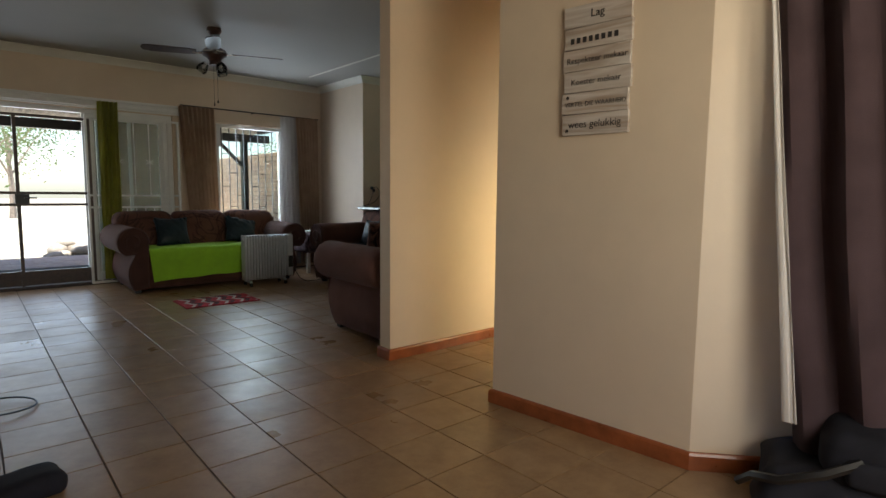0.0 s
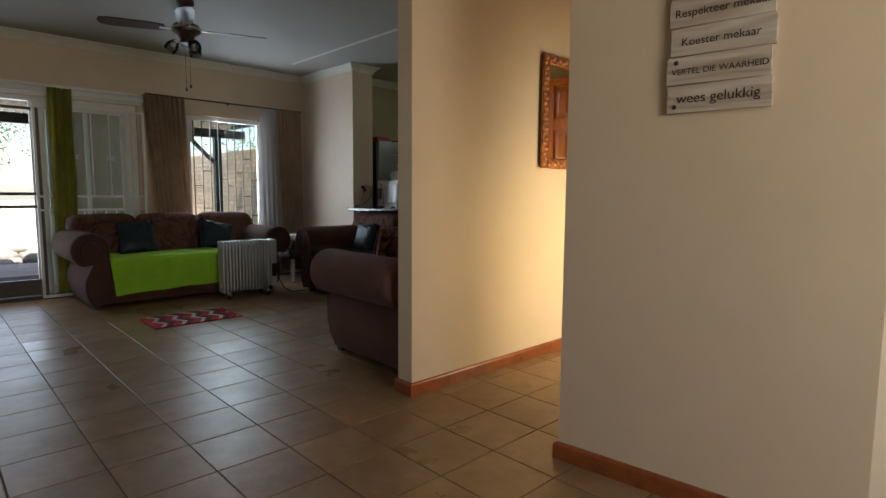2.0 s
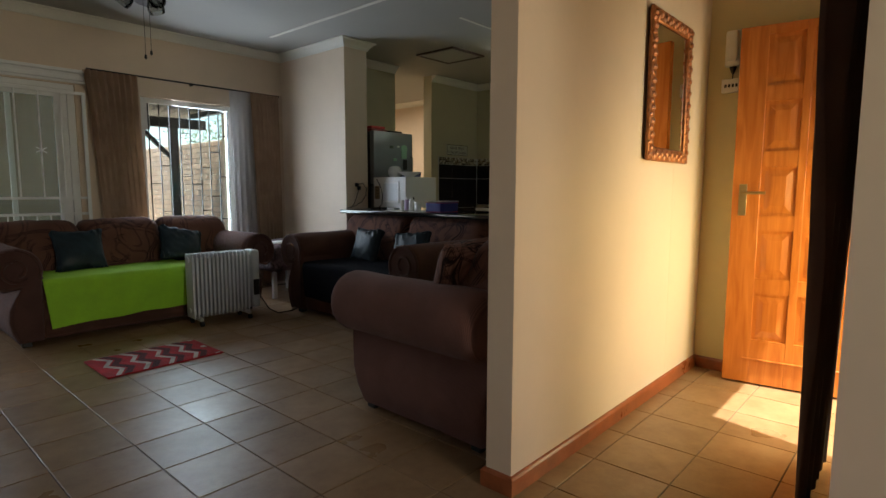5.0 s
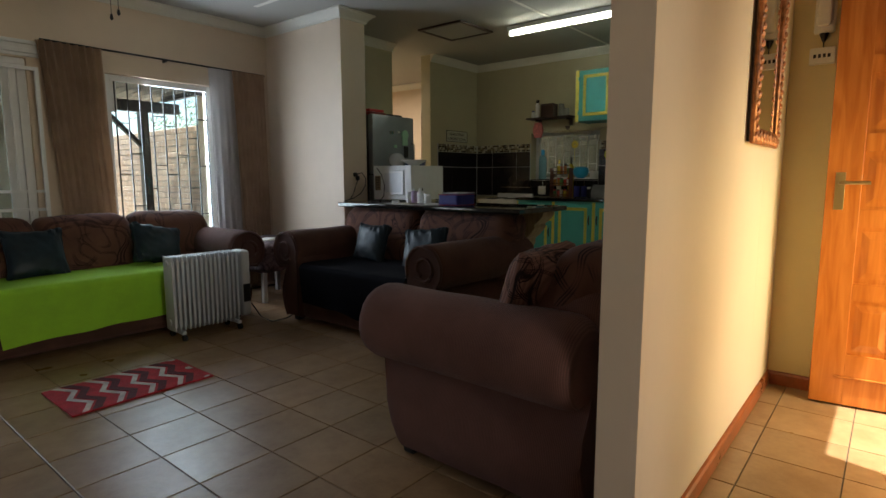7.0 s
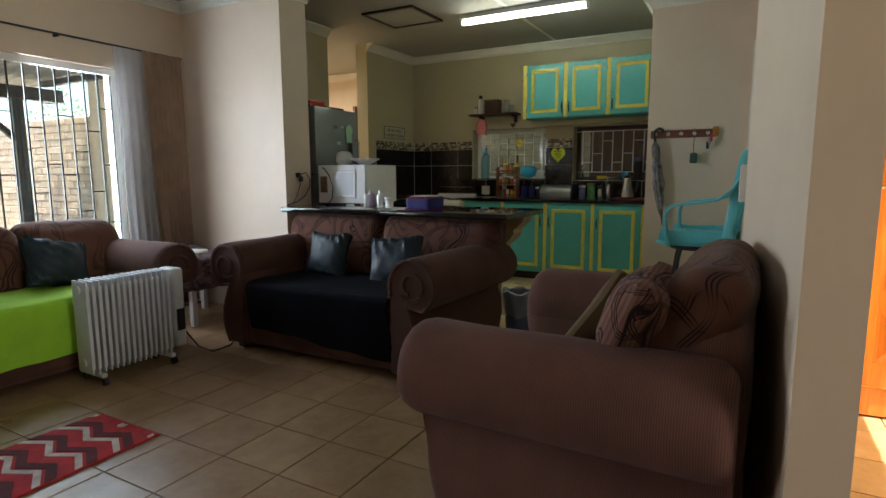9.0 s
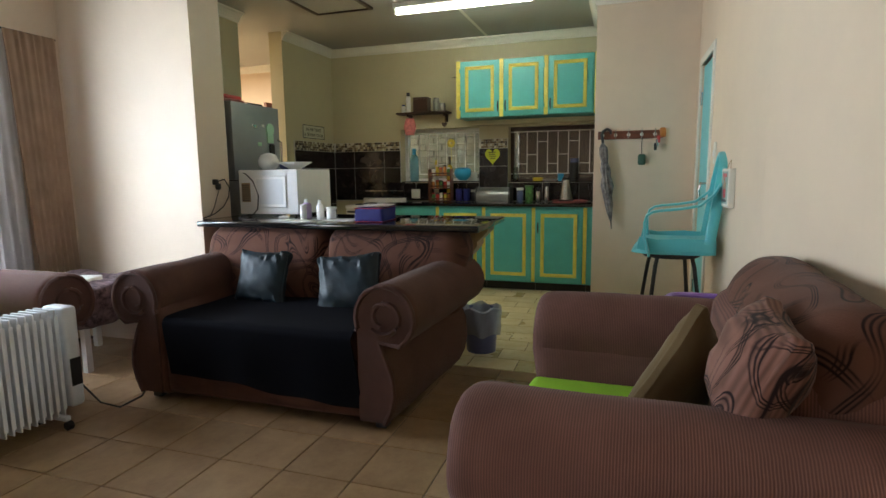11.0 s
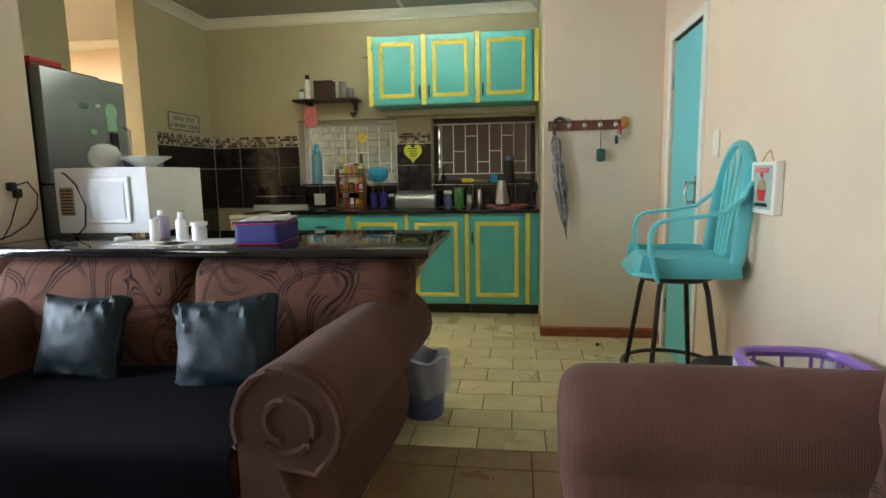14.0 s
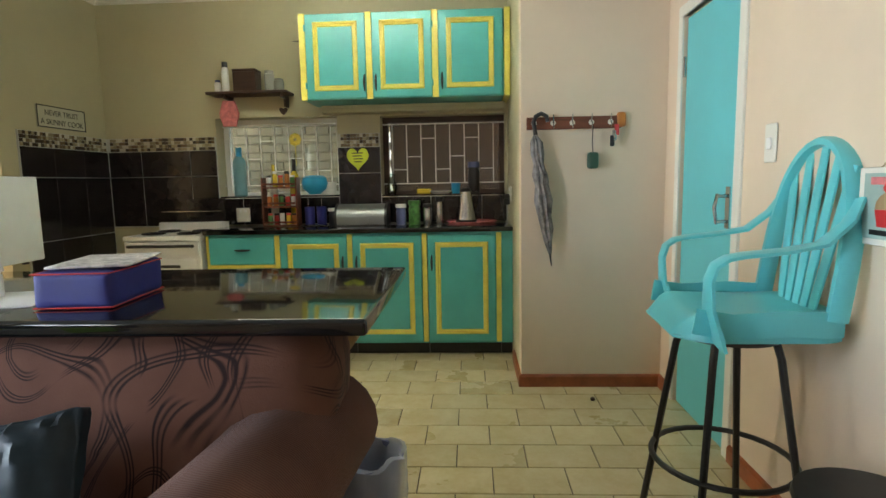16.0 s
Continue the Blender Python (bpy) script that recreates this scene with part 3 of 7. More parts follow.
pel = solid("curtain_track", B(((-1.2, 7.46, 2.09), (2.17, 7.50, 2.12)), ((-1.2, 7.46, 2.155), (2.17, 7.49, 2.17)), ((-1.2, 7.50, 2.07), (2.17, 7.527, 2.19)), bevel=0.002), M_WHITE, "long white curtain track above the sliding door", "curtain rail")
rod = bmesh.new()
cyl(rod, (2.1, 7.46, 2.205), (4.05, 7.46, 2.195), 0.008, n=8)
for x in (2.15, 3.05, 4.02):
    box(rod, (x, 7.46, 2.185), (x + 0.012, 7.528, 2.205))
solid("curtain_rod", rod, M_BLACK, "thin dark curtain rod over the window", "curtain rail")

gate = thing("security_gate", "dark brown steel security gate in the sliding doorway", "security gate", (0, 7.50, 0))
part("frame", B(((0.385, -0.02, 0.03), (0.42, 0.02, 1.94)), ((1.075, -0.02, 0.03), (1.105, 0.02, 1.94)), ((-0.95, -0.02, 0.03), (-0.91, 0.02, 1.94)), ((-0.91, -0.02, 1.91), (0.385, 0.02, 1.94)), ((0.42, -0.02, 1.91), (1.075, 0.02, 1.94))), M_DKW, gate)
part("kick_panel", B(((0.42, -0.015, 0.04), (1.075, 0.015, 0.20)), ((-0.91, -0.015, 0.04), (0.385, 0.015, 0.20))), M_DKW, gate)
for z in (0.93, 1.06):
    part("rail", B(((0.421, -0.014, z), (1.074, 0.014, z + 0.03)), ((-0.909, -0.014, z), (0.384, 0.014, z + 0.03))), M_DKW, gate)
bm = B(((0.37, -0.05, 0.96), (0.50, -0.021, 1.06)), bevel=0.005)
cyl(bm, (0.46, -0.05, 1.02), (0.46, -0.09, 1.02), 0.01)
cyl(bm, (0.46, -0.085, 1.02), (0.56, -0.085, 1.02), 0.009)
part("lock", bm, M_BLACK, gate)

bg = thing("burglar_gate", "white painted burglar gate with star ornaments before the sliding door", "burglar bars", (-0.085, 7.41, 0))
part("frame", B(((1.125, -0.012, 0.01), (1.15, 0.012, 1.98)), ((1.15, -0.012, 0.01), (2.12, 0.012, 0.035)), ((1.15, -0.012, 1.955), (2.12, 0.012, 1.98)), ((2.12, -0.012, 0.01), (2.145, 0.012, 1.98))), M_WHITE, bg)
for z in (0.90, 1.04):
    part("rail", B(((1.151, -0.012, z), (2.119, 0.012, z + 0.022))), M_WHITE, bg)
for i in range(5):
    x = 1.30 + i * 0.165
    bm = bmesh.new()
    cyl(bm, (x, 0, 1.062), (x, 0, 1.954), 0.007, n=8)
    part("bar", bm, M_WHITE, bg)
    if i % 2:
        bm = bmesh.new()
        for a in range(3):
            dx, dz = 0.045 * math.cos(a * math.pi / 3 + 0.5), 0.045 * math.sin(a * math.pi / 3 + 0.5)
            cyl(bm, (x - dx, -0.008, 1.46 - dz), (x + dx, -0.008, 1.46 + dz), 0.004, n=6)
        part("star", bm, M_WHITE, bg)
for i in range(9):
    x = 1.23 + i * 0.1
    bm = bmesh.new()
    cyl(bm, (x, 0, 0.036), (x, 0, 0.899), 0.006, n=6)
    part("bar", bm, M_WHITE, bg)

w1 = structure("window_1", B(((2.565, 7.58, 0.5), (2.615, 7.63, 2.03)), ((3.48, 7.58, 0.5), (3.53, 7.63, 2.03)), ((2.615, 7.58, 1.98), (3.48, 7.63, 2.03)), ((2.615, 7.58, 0.5), (3.48, 7.63, 0.55)), ((2.615, 7.585, 1.72), (2.665, 7.625, 1.98)), bevel=0.003), M_WHITE)
p = part("pane", B(((2.615, 7.60, 0.55), (3.48, 7.604, 1.98))), M_GLASS, w1)
p.visible_shadow = False
bars = thing("window_bars", "black wrought burglar bars with a stepped pattern inside the window", "burglar bars", (0, 7.545, 0))
for i in range(9):
    x = 2.63 + i * 0.102
    part("bar", B(((x, -0.005, 0.56), (x + 0.010, 0.005, 1.97))), M_BLACK, bars)
for i in range(8):
    x = 2.64 + i * 0.102
    for z in ((0.72, 1.18, 1.62), (0.9, 1.36), (0.62, 1.05, 1.52), (0.8, 1.26, 1.7))[i % 4]:
        part("crossbar", B(((x, -0.004, z), (x + 0.092, 0.004, z + 0.009))), M_BLACK, bars)


def curtain(label, x0, x1, z0, z1, y, material, folds=7, gather=0.9, depth=0.035, lean=0.0, narrow=1.0, name="curtain", axis="x", lining=None, seed=1.0):
    """A hanging pleated cloth with thickness; narrow: its width at the foot against the head."""
    bm = bmesh.new()
    nu, nv = folds * 8, 16
    c = (x0 + x1) / 2
    grids = []
    for s in (0, 1):
        g = []
        for j in range(nv + 1):
            v = j / nv
            row = []
            for i in range(nu + 1):
                u = i / nu
                k = 1 + (narrow - 1) * v
                x = c + (x0 + (x1 - x0) * u - c) * k + lean * v
                amp = depth * (0.55 + 0.45 * math.sin(v * 2.3 + seed)) * (0.8 + 0.5 * noise.noise(Vector((u * 5, v * 1.3, seed))))
                off = amp * math.sin(u * folds * 2 * math.pi + 1.4 * noise.noise(Vector((u * 3, v * 2.2, seed * 2)))) + s * 0.005
                x += 0.008 * noise.noise(Vector((u * 9, v * 4, seed)))
                z = z1 + (z0 - z1) * v
                row.append(bm.verts.new((x, y + off, z) if axis == "x" else (y + off, x, z)))
            g.append(row)
        grids.append(g)
    for s, g in enumerate(grids):
        for j in range(nv):
            for i in range(nu):
                q = (g[j][i], g[j][i + 1], g[j + 1][i + 1], g[j + 1][i])
                bm.faces.new(q if s else q[::-1])
    a, b = grids
    for j in range(nv):
        bm.faces.new((a[j][0], a[j + 1][0], b[j + 1][0], b[j][0]))
        bm.faces.new((a[j][nu], b[j][nu], b[j + 1][nu], a[j + 1][nu]))
    for i in range(nu):
        bm.faces.new((a[0][i], b[0][i], b[0][i + 1], a[0][i + 1]))
        bm.faces.new((a[nv][i], a[nv][i + 1], b[nv][i + 1], b[nv][i]))
    return solid(name, bm, material, label, "curtain")


curtain("olive green curtain gathered beside the sliding door", 1.17, 1.38, 0.06, 2.14, 7.36, M_CURTG, folds=5, depth=0.04, seed=2.0)
curtain("taupe pleated curtain between sliding door and window", 2.06, 2.51, 0.05, 2.19, 7.41, M_CURT, folds=8, depth=0.05, lean=0.10, narrow=0.75, seed=3.0)
curtain("taupe pleated curtain drawn aside in the room corner", 3.66, 4.01, 0.05, 2.19, 7.41, M_CURT, folds=7, depth=0.05, lean=0.06, narrow=0.8, seed=4.0)
curtain("white sheer curtain beside the taupe curtain", 3.44, 3.70, 0.05, 2.19, 7.45, M_SHEER, folds=4, depth=0.025, lean=0.03, seed=5.0)
curtain("dark plum floor-length curtain by the splayed wall corner", -0.95, 0.685, 0.03, 2.55, 2.22, M_CURTD, folds=9, depth=0.05, axis="y", lean=-0.245, narrow=1.0, seed=6.0)
curtain("white curtain lining hanging beside the dark curtain", 0.668, 0.671, 0.31, 2.55, 2.16, M_LINING, folds=1, depth=0.008, axis="y", lean=-0.215, narrow=16.0, seed=7.0)
curtain("dark curtain bunched beside the front doorway", 2.63, 3.18, 0.02, 2.2, 1.955, M_CURTD, folds=6, depth=0.075, seed=8.0, lean=-0.05)
hall_track = solid("curtain_track", B(((2.5, 1.85, 2.2), (4.1, 1.89, 2.22)), ((2.5, 1.818, 2.19), (2.54, 1.85, 2.23)), ((4.06, 1.818, 2.19), (4.1, 1.85, 2.23))), M_WHITE, "white curtain track above the front doorway", "curtain rail")


# ---- the living room ----
def arm_outline(side):
    """Rolled arm seen from the front: (across, up), across measured outwards from the seat."""
    pts = [(0.0, 0.035), (0.0, 0.50)]
    cx, cz, r = 0.155, 0.57, 0.155
    for i in range(15):
        a = radians(200 - i * 18.5)
        pts.append((cx + r * math.cos(a), cz + r * math.sin(a)))
    pts += [(0.125, 0.45), (0.155, 0.37), (0.19, 0.28), (0.198, 0.19), (0.18, 0.11), (0.145, 0.035)]
    return [(side * a, b) for a, b in pts]


def rounded_prism(bm, outline, a, b, r, n=4, wave=0.0, shape=None):
    """A prism along y whose two ends are rounded over."""
    cx, cz = sum(p[0] for p in outline) / len(outline), sum(p[1] for p in outline) / len(outline)
    rings = []
    steps = [(a + r * (1 - math.cos(i * math.pi / 2 / n)), 1 - r * (1 - math.sin(i * math.pi / 2 / n)) / 0.22) for i in range(n + 1)]
    mid = [(a + r + (b - a - 2 * r) * i / 8, 1) for i in range(1, 8)]
    steps = steps + mid + [(a + b - y, k) for y, k in steps[::-1]]
    for y, k in steps:
        row = []
        for px, pz in outline:
            q = Vector((cx + (px - cx) * k, y, cz + (pz - cz) * k))
            if shape:
                q = Vector(shape(q))
            if wave:
                q += wave * noise.noise_vector(q * 5)
            row.append(bm.verts.new(q))
        rings.append(row)
    m = len(outline)
    for p, q in zip(rings, rings[1:]):
        for i in range(m):
            bm.faces.new((p[i], p[(i + 1) % m], q[(i + 1) % m], q[i]))
    bm.faces.new(rings[0][::-1])
    bm.faces.new(rings[-1])


def sofa(name, label, category, at, turn, inner, depth, cushions, cord, top=0.87, flare=0.0, trim=None, wide=0.13, seat=0.45, thick=0.0, nose=0.055, plain=False):
    """A rolled-arm sofa. Local x across (0 in the middle), y from front to back."""
    s = thing(name, label, category, at, turn)
    h = inner / 2
    bm = bmesh.new()
    soft(bm, (-h - 0.02, 0.03, 0.035), (h + 0.02, depth - 0.03, 0.34), 0.04, 10, lump=0.006)
    part("seat_frame", bm, cord, s)
    for side in (-1, 1):
        def bend(q, side=side):
            f = min(1.0, max(0.0, (q.z - 0.30) / 0.16))
            front = max(0.0, 1 - q.y / 0.25)
            return (q.x + side * flare * q.y / depth, q.y - nose * f * f * (3 - 2 * f) * front, q.z)
        bm = bmesh.new()
        rounded_prism(bm, [(side * h + a, b) for a, b in arm_outline(side)], 0.0, depth - 0.02, 0.06 if plain else 0.035, n=6, wave=0.007, shape=bend)
        arm = part("arm", bm, cord, s)
        if plain:
            continue
        bm = bmesh.new()
        o = [(side * h + a, b) for a, b in arm_outline(side)]
        cx, cz = side * (h + 0.13), 0.38
        face = [(cx + (a - cx) * 0.9, cz + (b - cz) * 0.95) for a, b in o]
        prism(bm, face, -0.008, 0.004, "y")
        for v in bm.verts:
            v.co = bend(v.co)
        part("front_panel", bm, trim or M_TRIM, arm, "plain arm front")
        bm = bmesh.new()
        tube(bm, [(cx + (a - cx) * 0.93, -0.008, cz + (b - cz) * 0.965) for a, b in o[1:]], 0.013)
        spiral = [(side * (h + 0.155) + side * 0.075 * math.cos(t) * (1 - t / 12), -0.010, 0.57 + 0.075 * math.sin(t) * (1 - t / 12)) for t in [k * 0.4 for k in range(-6, 12)]]
        tube(bm, spiral, 0.013)
        for v in bm.verts:
            v.co = bend(v.co)
        part("piping", bm, trim or M_TRIM, arm, "rolled piping")
    bm = bmesh.new()
    soft(bm, (-h - 0.10, depth - 0.30, 0.035), (h + 0.10, depth, top - 0.12), 0.09, 12, lump=0.01)
    part("back_frame", bm, cord, s)
    w = inner / cushions
    for i in range(cushions):
        bm = bmesh.new()
        x0 = -h + i * w
        soft(bm, (x0 + 0.004, 0.0, 0.30), (x0 + w - 0.004, depth - 0.26, seat), 0.06, 10, puff=0.02, lump=0.008, seed=i)
        part("seat_cushion", bm, cord, s)
    e = wide
    w = (inner + 2 * e) / cushions
    for i in range(cushions):
        x0 = -h - e + i * w
        bm = bmesh.new()

        def lean_back(q, k=i):
            t = max(0.0, q.z - 0.42)
            edge = 0
            if k == 0:
                edge = max(0.0, (x0 + 0.13 - q.x)) * 1.0
            if k == cushions - 1:
                edge = max(0.0, edge, (q.x - (x0 + w - 0.13)) * 1.0)
            return (q.x, q.y + t * 0.28, q.z - (edge ** 2) * 2.4 * max(0, (q.z - 0.6) / 0.3))
        soft(bm, (x0 + 0.003, depth - 0.42 + thick, 0.40), (x0 + w - 0.003, depth - 0.13, top), 0.10, 16, puff=0.035, lump=0.012, seed=i + 3, shape=lean_back)
        part("back_cushion", bm, M_PATT, s, "brown back cushion with dark looping lines")
    for x in (-h - 0.10, h + 0.10):
        for y in (0.07, depth - 0.12):
            part("foot", B(((x - 0.03, y - 0.03, 0.0), (x + 0.03, y + 0.03, 0.038)), bevel=0.006), M_BLACK, s)
    return s


def pillow(label, at, size, tilt, turn, material, seed=0, name="throw_pillow", roll=0):
    bm = bmesh.new()
    a, b = size[0] / 2, size[1] / 2

    wrinkle = 0.032 if material is M_LEATH else 0.012

    def pinch(q):
        u, v = q.x / a, q.z / b
        k = 1 - 0.13 * (1 - u * u) * abs(v) ** 1.5 * 0.9
        j = 1 - 0.13 * (1 - v * v) * abs(u) ** 1.5 * 0.9
        thick = max(0.10, (1 - abs(u) ** 3.2) * (1 - abs(v) ** 3.2)) ** 0.6
        return (q.x * j, q.y * thick + 0.006 * noise.noise(Vector((u * 4, v * 4, seed))) + (wrinkle * (0.5 + v * v) * abs(noise.noise(Vector((u * 5 + v * 2, v * 1.6, seed)))) if q.y > 0 else -wrinkle * (0.5 + v * v) * abs(noise.noise(Vector((u * 5 + v * 2, v * 1.6, seed + 9))))), q.z * k)
    soft(bm, (-a, -size[2] / 2, -b), (a, size[2] / 2, b), 0.03, 26 if material is M_LEATH else 14, lump=0.006, seed=seed, shape=pinch)
    ob = solid(name, bm, material, label, "pillow")
    ob.matrix_basis = pose(*at, 0, 0, turn) @ pose(0, 0, 0, tilt, roll, 0)
    return ob


def drape(label, material, at, turn, x0, x1, y_front, y_back, z_seat, drop, name="sofa_throw", ragged=0.02, seed=0, slant=0.0):
    """A cloth lying on the seat and hanging over its front edge."""
    bm = bmesh.new()
    nu, path = 26, []
    for k in range(9):
        path.append((y_back + (y_front - y_back) * k / 8, z_seat))
    for k in range(1, 5):
        a = k / 4 * math.pi / 2
        path.append((y_front - 0.035 * math.sin(a), z_seat - 0.035 * (1 - math.cos(a))))
    for k in range(1, 7):
        path.append((y_front - 0.037, z_seat - 0.035 - drop * k / 6))
    rows = [[], []]
    for s in (0, 1):
        for j, (y, z) in enumerate(path):
            row = []
            for i in range(nu + 1):
                u = i / nu
                x = x0 + (x1 - x0) * u
                f = max(0, j - 12) / 6
                q = Vector((x + slant * f, y + (s * 0.005) - f * 0.012 * math.sin(u * 16 + seed), z + s * 0.005 + 0.010 * noise.noise(Vector((x * 4, y * 4, seed)))))
                if j == len(path) - 1:
                    q.z += ragged * noise.noise(Vector((x * 3, 0, seed)))
                q.z -= f * 0.05 * (u if seed % 2 else 1 - u)
                row.append(bm.verts.new(q))
            rows[s].append(row)
    for s, g in enumerate(rows):
        for j in range(len(path) - 1):
            for i in range(nu):
                q = (g[j][i], g[j][i + 1], g[j + 1][i + 1], g[j + 1][i])
                bm.faces.new(q if s else q[::-1])
    a, b = rows
    n = len(path) - 1
    for i in range(nu):
        bm.faces.new((a[0][i], b[0][i], b[0][i + 1], a[0][i + 1]))
        bm.faces.new((a[n][i], a[n][i + 1], b[n][i + 1], b[n][i]))
    for j in range(n):
        bm.faces.new((a[j][0], a[j + 1][0], b[j + 1][0], b[j][0]))
        bm.faces.new((a[j][nu], b[j][nu], b[j + 1][nu], a[j + 1][nu]))
    return solid(name, bm, material, label, "throw", at, turn)


SOFA_AT, LOVE_AT, CHAIR_AT = (2.19, 6.42, 0), (3.27, 5.335, 0), (2.78, 3.86, 0)
sofa("sofa", "long brown rolled-arm sofa with patterned back cushions under the window", "sofa", SOFA_AT, 0, 1.52, 0.92, 3, M_CORD, wide=0.2)
sofa("loveseat", "brown corduroy two-seat sofa with rolled arms before the breakfast counter", "sofa", LOVE_AT, -90, 1.17, 1.06, 2, M_CORD, top=0.90, flare=0.07, wide=0.33, nose=0.0)
sofa("armchair", "mauve-brown corduroy rolled-arm chair against the dividing wall", "armchair", CHAIR_AT, 178.5, 0.79, 0.90, 1, M_CORD2, trim=M_CORD2, top=0.93, wide=0.10, seat=0.375, thick=0.07, plain=True)
drape("lime green cloth spread over the long sofa's seat", M_LIME, SOFA_AT, 0, -0.75, 0.70, 0.02, 0.55, 0.475, 0.27, seed=2, slant=0.03)
drape("black cloth spread over the two-seat sofa", M_THROW, LOVE_AT, -90, -0.555, 0.565, 0.02, 0.60, 0.475, 0.27, seed=1, slant=0.05, ragged=0.05)
drape("lime green cloth folded over the armchair's seat", M_LIME, CHAIR_AT, 178.5, -0.38, 0.38, -0.02, 0.5, 0.398, 0.12, seed=4)
pillow("black satin throw pillow on the long sofa", (1.80, 6.88, 0.63), (0.38, 0.36, 0.12), -22, 0, M_LEATH, 1)
pillow("black satin throw pillow slumped on the long sofa", (2.62, 6.88, 0.62), (0.42, 0.34, 0.12), -25, 6, M_LEATH, 2, roll=12)
pillow("black satin throw pillow with a blue sheen on the two-seat sofa", (3.80, 5.64, 0.61), (0.36, 0.34, 0.12), -20, -90, M_LEATH, 3)
pillow("black satin throw pillow leaning on the two-seat sofa", (3.79, 5.05, 0.60), (0.40, 0.36, 0.12), -22, -84, M_LEATH, 4, roll=-6)
pillow("olive tan throw pillow in the armchair's corner", (2.67, 3.40, 0.60), (0.42, 0.42, 0.12), -20, 158, M_TANC, 5, roll=-34)
pillow("striped brown throw pillow with dark looping lines on the armchair's arm", (2.36, 3.27, 0.775), (0.34, 0.29, 0.16), -22, 178, M_STRIPE, 6, roll=4)

# rug with a zigzag of red, wine and white
rug = thing("rug", "small red rug with white and wine zigzags on the tiles", "rug", (1.845, 5.53, 0), 0)
for name, c, k, lab in (("base", (0.45, 0.02, 0.03), 0, "red pile"), ("stripe", (0.62, 0.55, 0.50), 1, "off-white zigzag"), ("stripe", (0.10, 0.012, 0.02), 2, "dark wine zigzag")):
    m = mat("rug_" + str(k), c, 0.95, var=0.35, scale=14, bump=0.8, bscale=260)
    bm = bmesh.new()
    if k == 0:
        soft(bm, (-0.36, -0.235, 0.001), (0.36, 0.235, 0.011), 0.004, 14, lump=0.0015)
    else:
        for band in range(7):
            bm = bmesh.new()
            x0 = -0.47 + band * 0.155 + (0.045 if k == 2 else 0)
            wd = 0.030 if k == 1 else 0.045
            pts = [(x0 + (0.06 if i % 2 else 0), -0.228 + i * 0.114) for i in range(5)]
            run = []
            fine = [(xa + (xb - xa) * t / 6, ya + (yb - ya) * t / 6) for (xa, ya), (xb, yb) in zip(pts, pts[1:]) for t in range(6)] + [pts[-1], None]
            for q in fine:
                if q and -0.35 <= q[0] <= 0.35 - wd:
                    run.append(q)
                    continue
                if len(run) > 1:
                    bm = bmesh.new()
                    z0, z1 = 0.0095, 0.0125 + 0.0004 * k
                    rows = [[bm.verts.new((x + o, y, z)) for o, z in ((0, z0), (wd, z0), (wd, z1), (0, z1))] for x, y in run]
                    for p, r in zip(rows, rows[1:]):
                        for i in range(4):
                            bm.faces.new((p[i], p[(i + 1) % 4], r[(i + 1) % 4], r[i]))
                    bm.faces.new(rows[0][::-1])
                    bm.faces.new(rows[-1])
                    part(name, bm, m, rug, lab, smooth=False)
                run = []
        continue
    part(name, bm, m, rug, lab)

# oil-filled heater on castors
heat = thing("oil_heater", "silver-white oil-filled column heater on castors before the long sofa", "heater", (2.645, 6.22, 0), -2)
for i in range(15):
    x = -0.25 + i * 0.0337
    bm = bmesh.new()
    soft(bm, (x, -0.075, 0.07), (x + 0.011, 0.075, 0.60), 0.005, 6)
    cyl(bm, (x - 0.010, 0, 0.13), (x + 0.022, 0, 0.13), 0.022, n=10)
    cyl(bm, (x - 0.010, 0, 0.55), (x + 0.022, 0, 0.55), 0.022, n=10)
    box(bm, (x - 0.004, -0.079, 0.10), (x + 0.015, -0.073, 0.57), 0.002)
    part("fin", bm, M_RADI, heat)
bm = bmesh.new()
soft(bm, (0.262, -0.08, 0.09), (0.335, 0.08, 0.60), 0.02, 8)
part("control_box", bm, M_RADI, heat)
part("vent_panel", B(((0.27, -0.084, 0.20), (0.325, -0.078, 0.34)), bevel=0.002), M_BLACK, heat)
for x in (-0.20, 0.22):
    bm = B(((x - 0.015, -0.10, 0.045), (x + 0.015, 0.10, 0.07)), bevel=0.004)
    part("foot_bracket", bm, M_RADI, heat)
    for y in (-0.10, 0.10):
        bm = bmesh.new()
        cyl(bm, (x - 0.012, y, 0.023), (x + 0.012, y, 0.023), 0.022, n=14)
        part("castor", bm, M_BLACK, heat)
bm = bmesh.new()
tube(bm, [(3.03, 6.22, 0.16), (3.07, 6.15, 0.05), (3.12, 6.08, 0.012), (3.28, 6.1, 0.008), (3.42, 6.2, 0.006), (3.7, 6.5, 0.006), (4.1, 6.6, 0.008)], 0.005)
solid("power_cord", bm, M_BLACK, "black heater cord trailing on the tiles", "cable")

# corner table with a patterned cloth
tab = thing("side_table", "small white table in the corner between the sofas", "side table", (3.72, 6.98, 0))
part("tabletop", B(((-0.28, -0.28, 0.50), (0.28, 0.28, 0.53)), bevel=0.006), M_WHITE, tab)
part("apron", B(((-0.25, -0.25, 0.34), (0.25, 0.25, 0.499)), bevel=0.004), M_WHITE, tab)
for x in (-0.24, 0.20):
    for y in (-0.24, 0.20):
        part("leg", B(((x, y, 0.0), (x + 0.04, y + 0.04, 0.339))), M_WHITE, tab)
M_FLORAL = mat("floral_cloth", (0.17, 0.12, 0.13), 0.85, var=0.8, scale=22, alt=(0.03, 0.015, 0.02))
bm = bmesh.new()
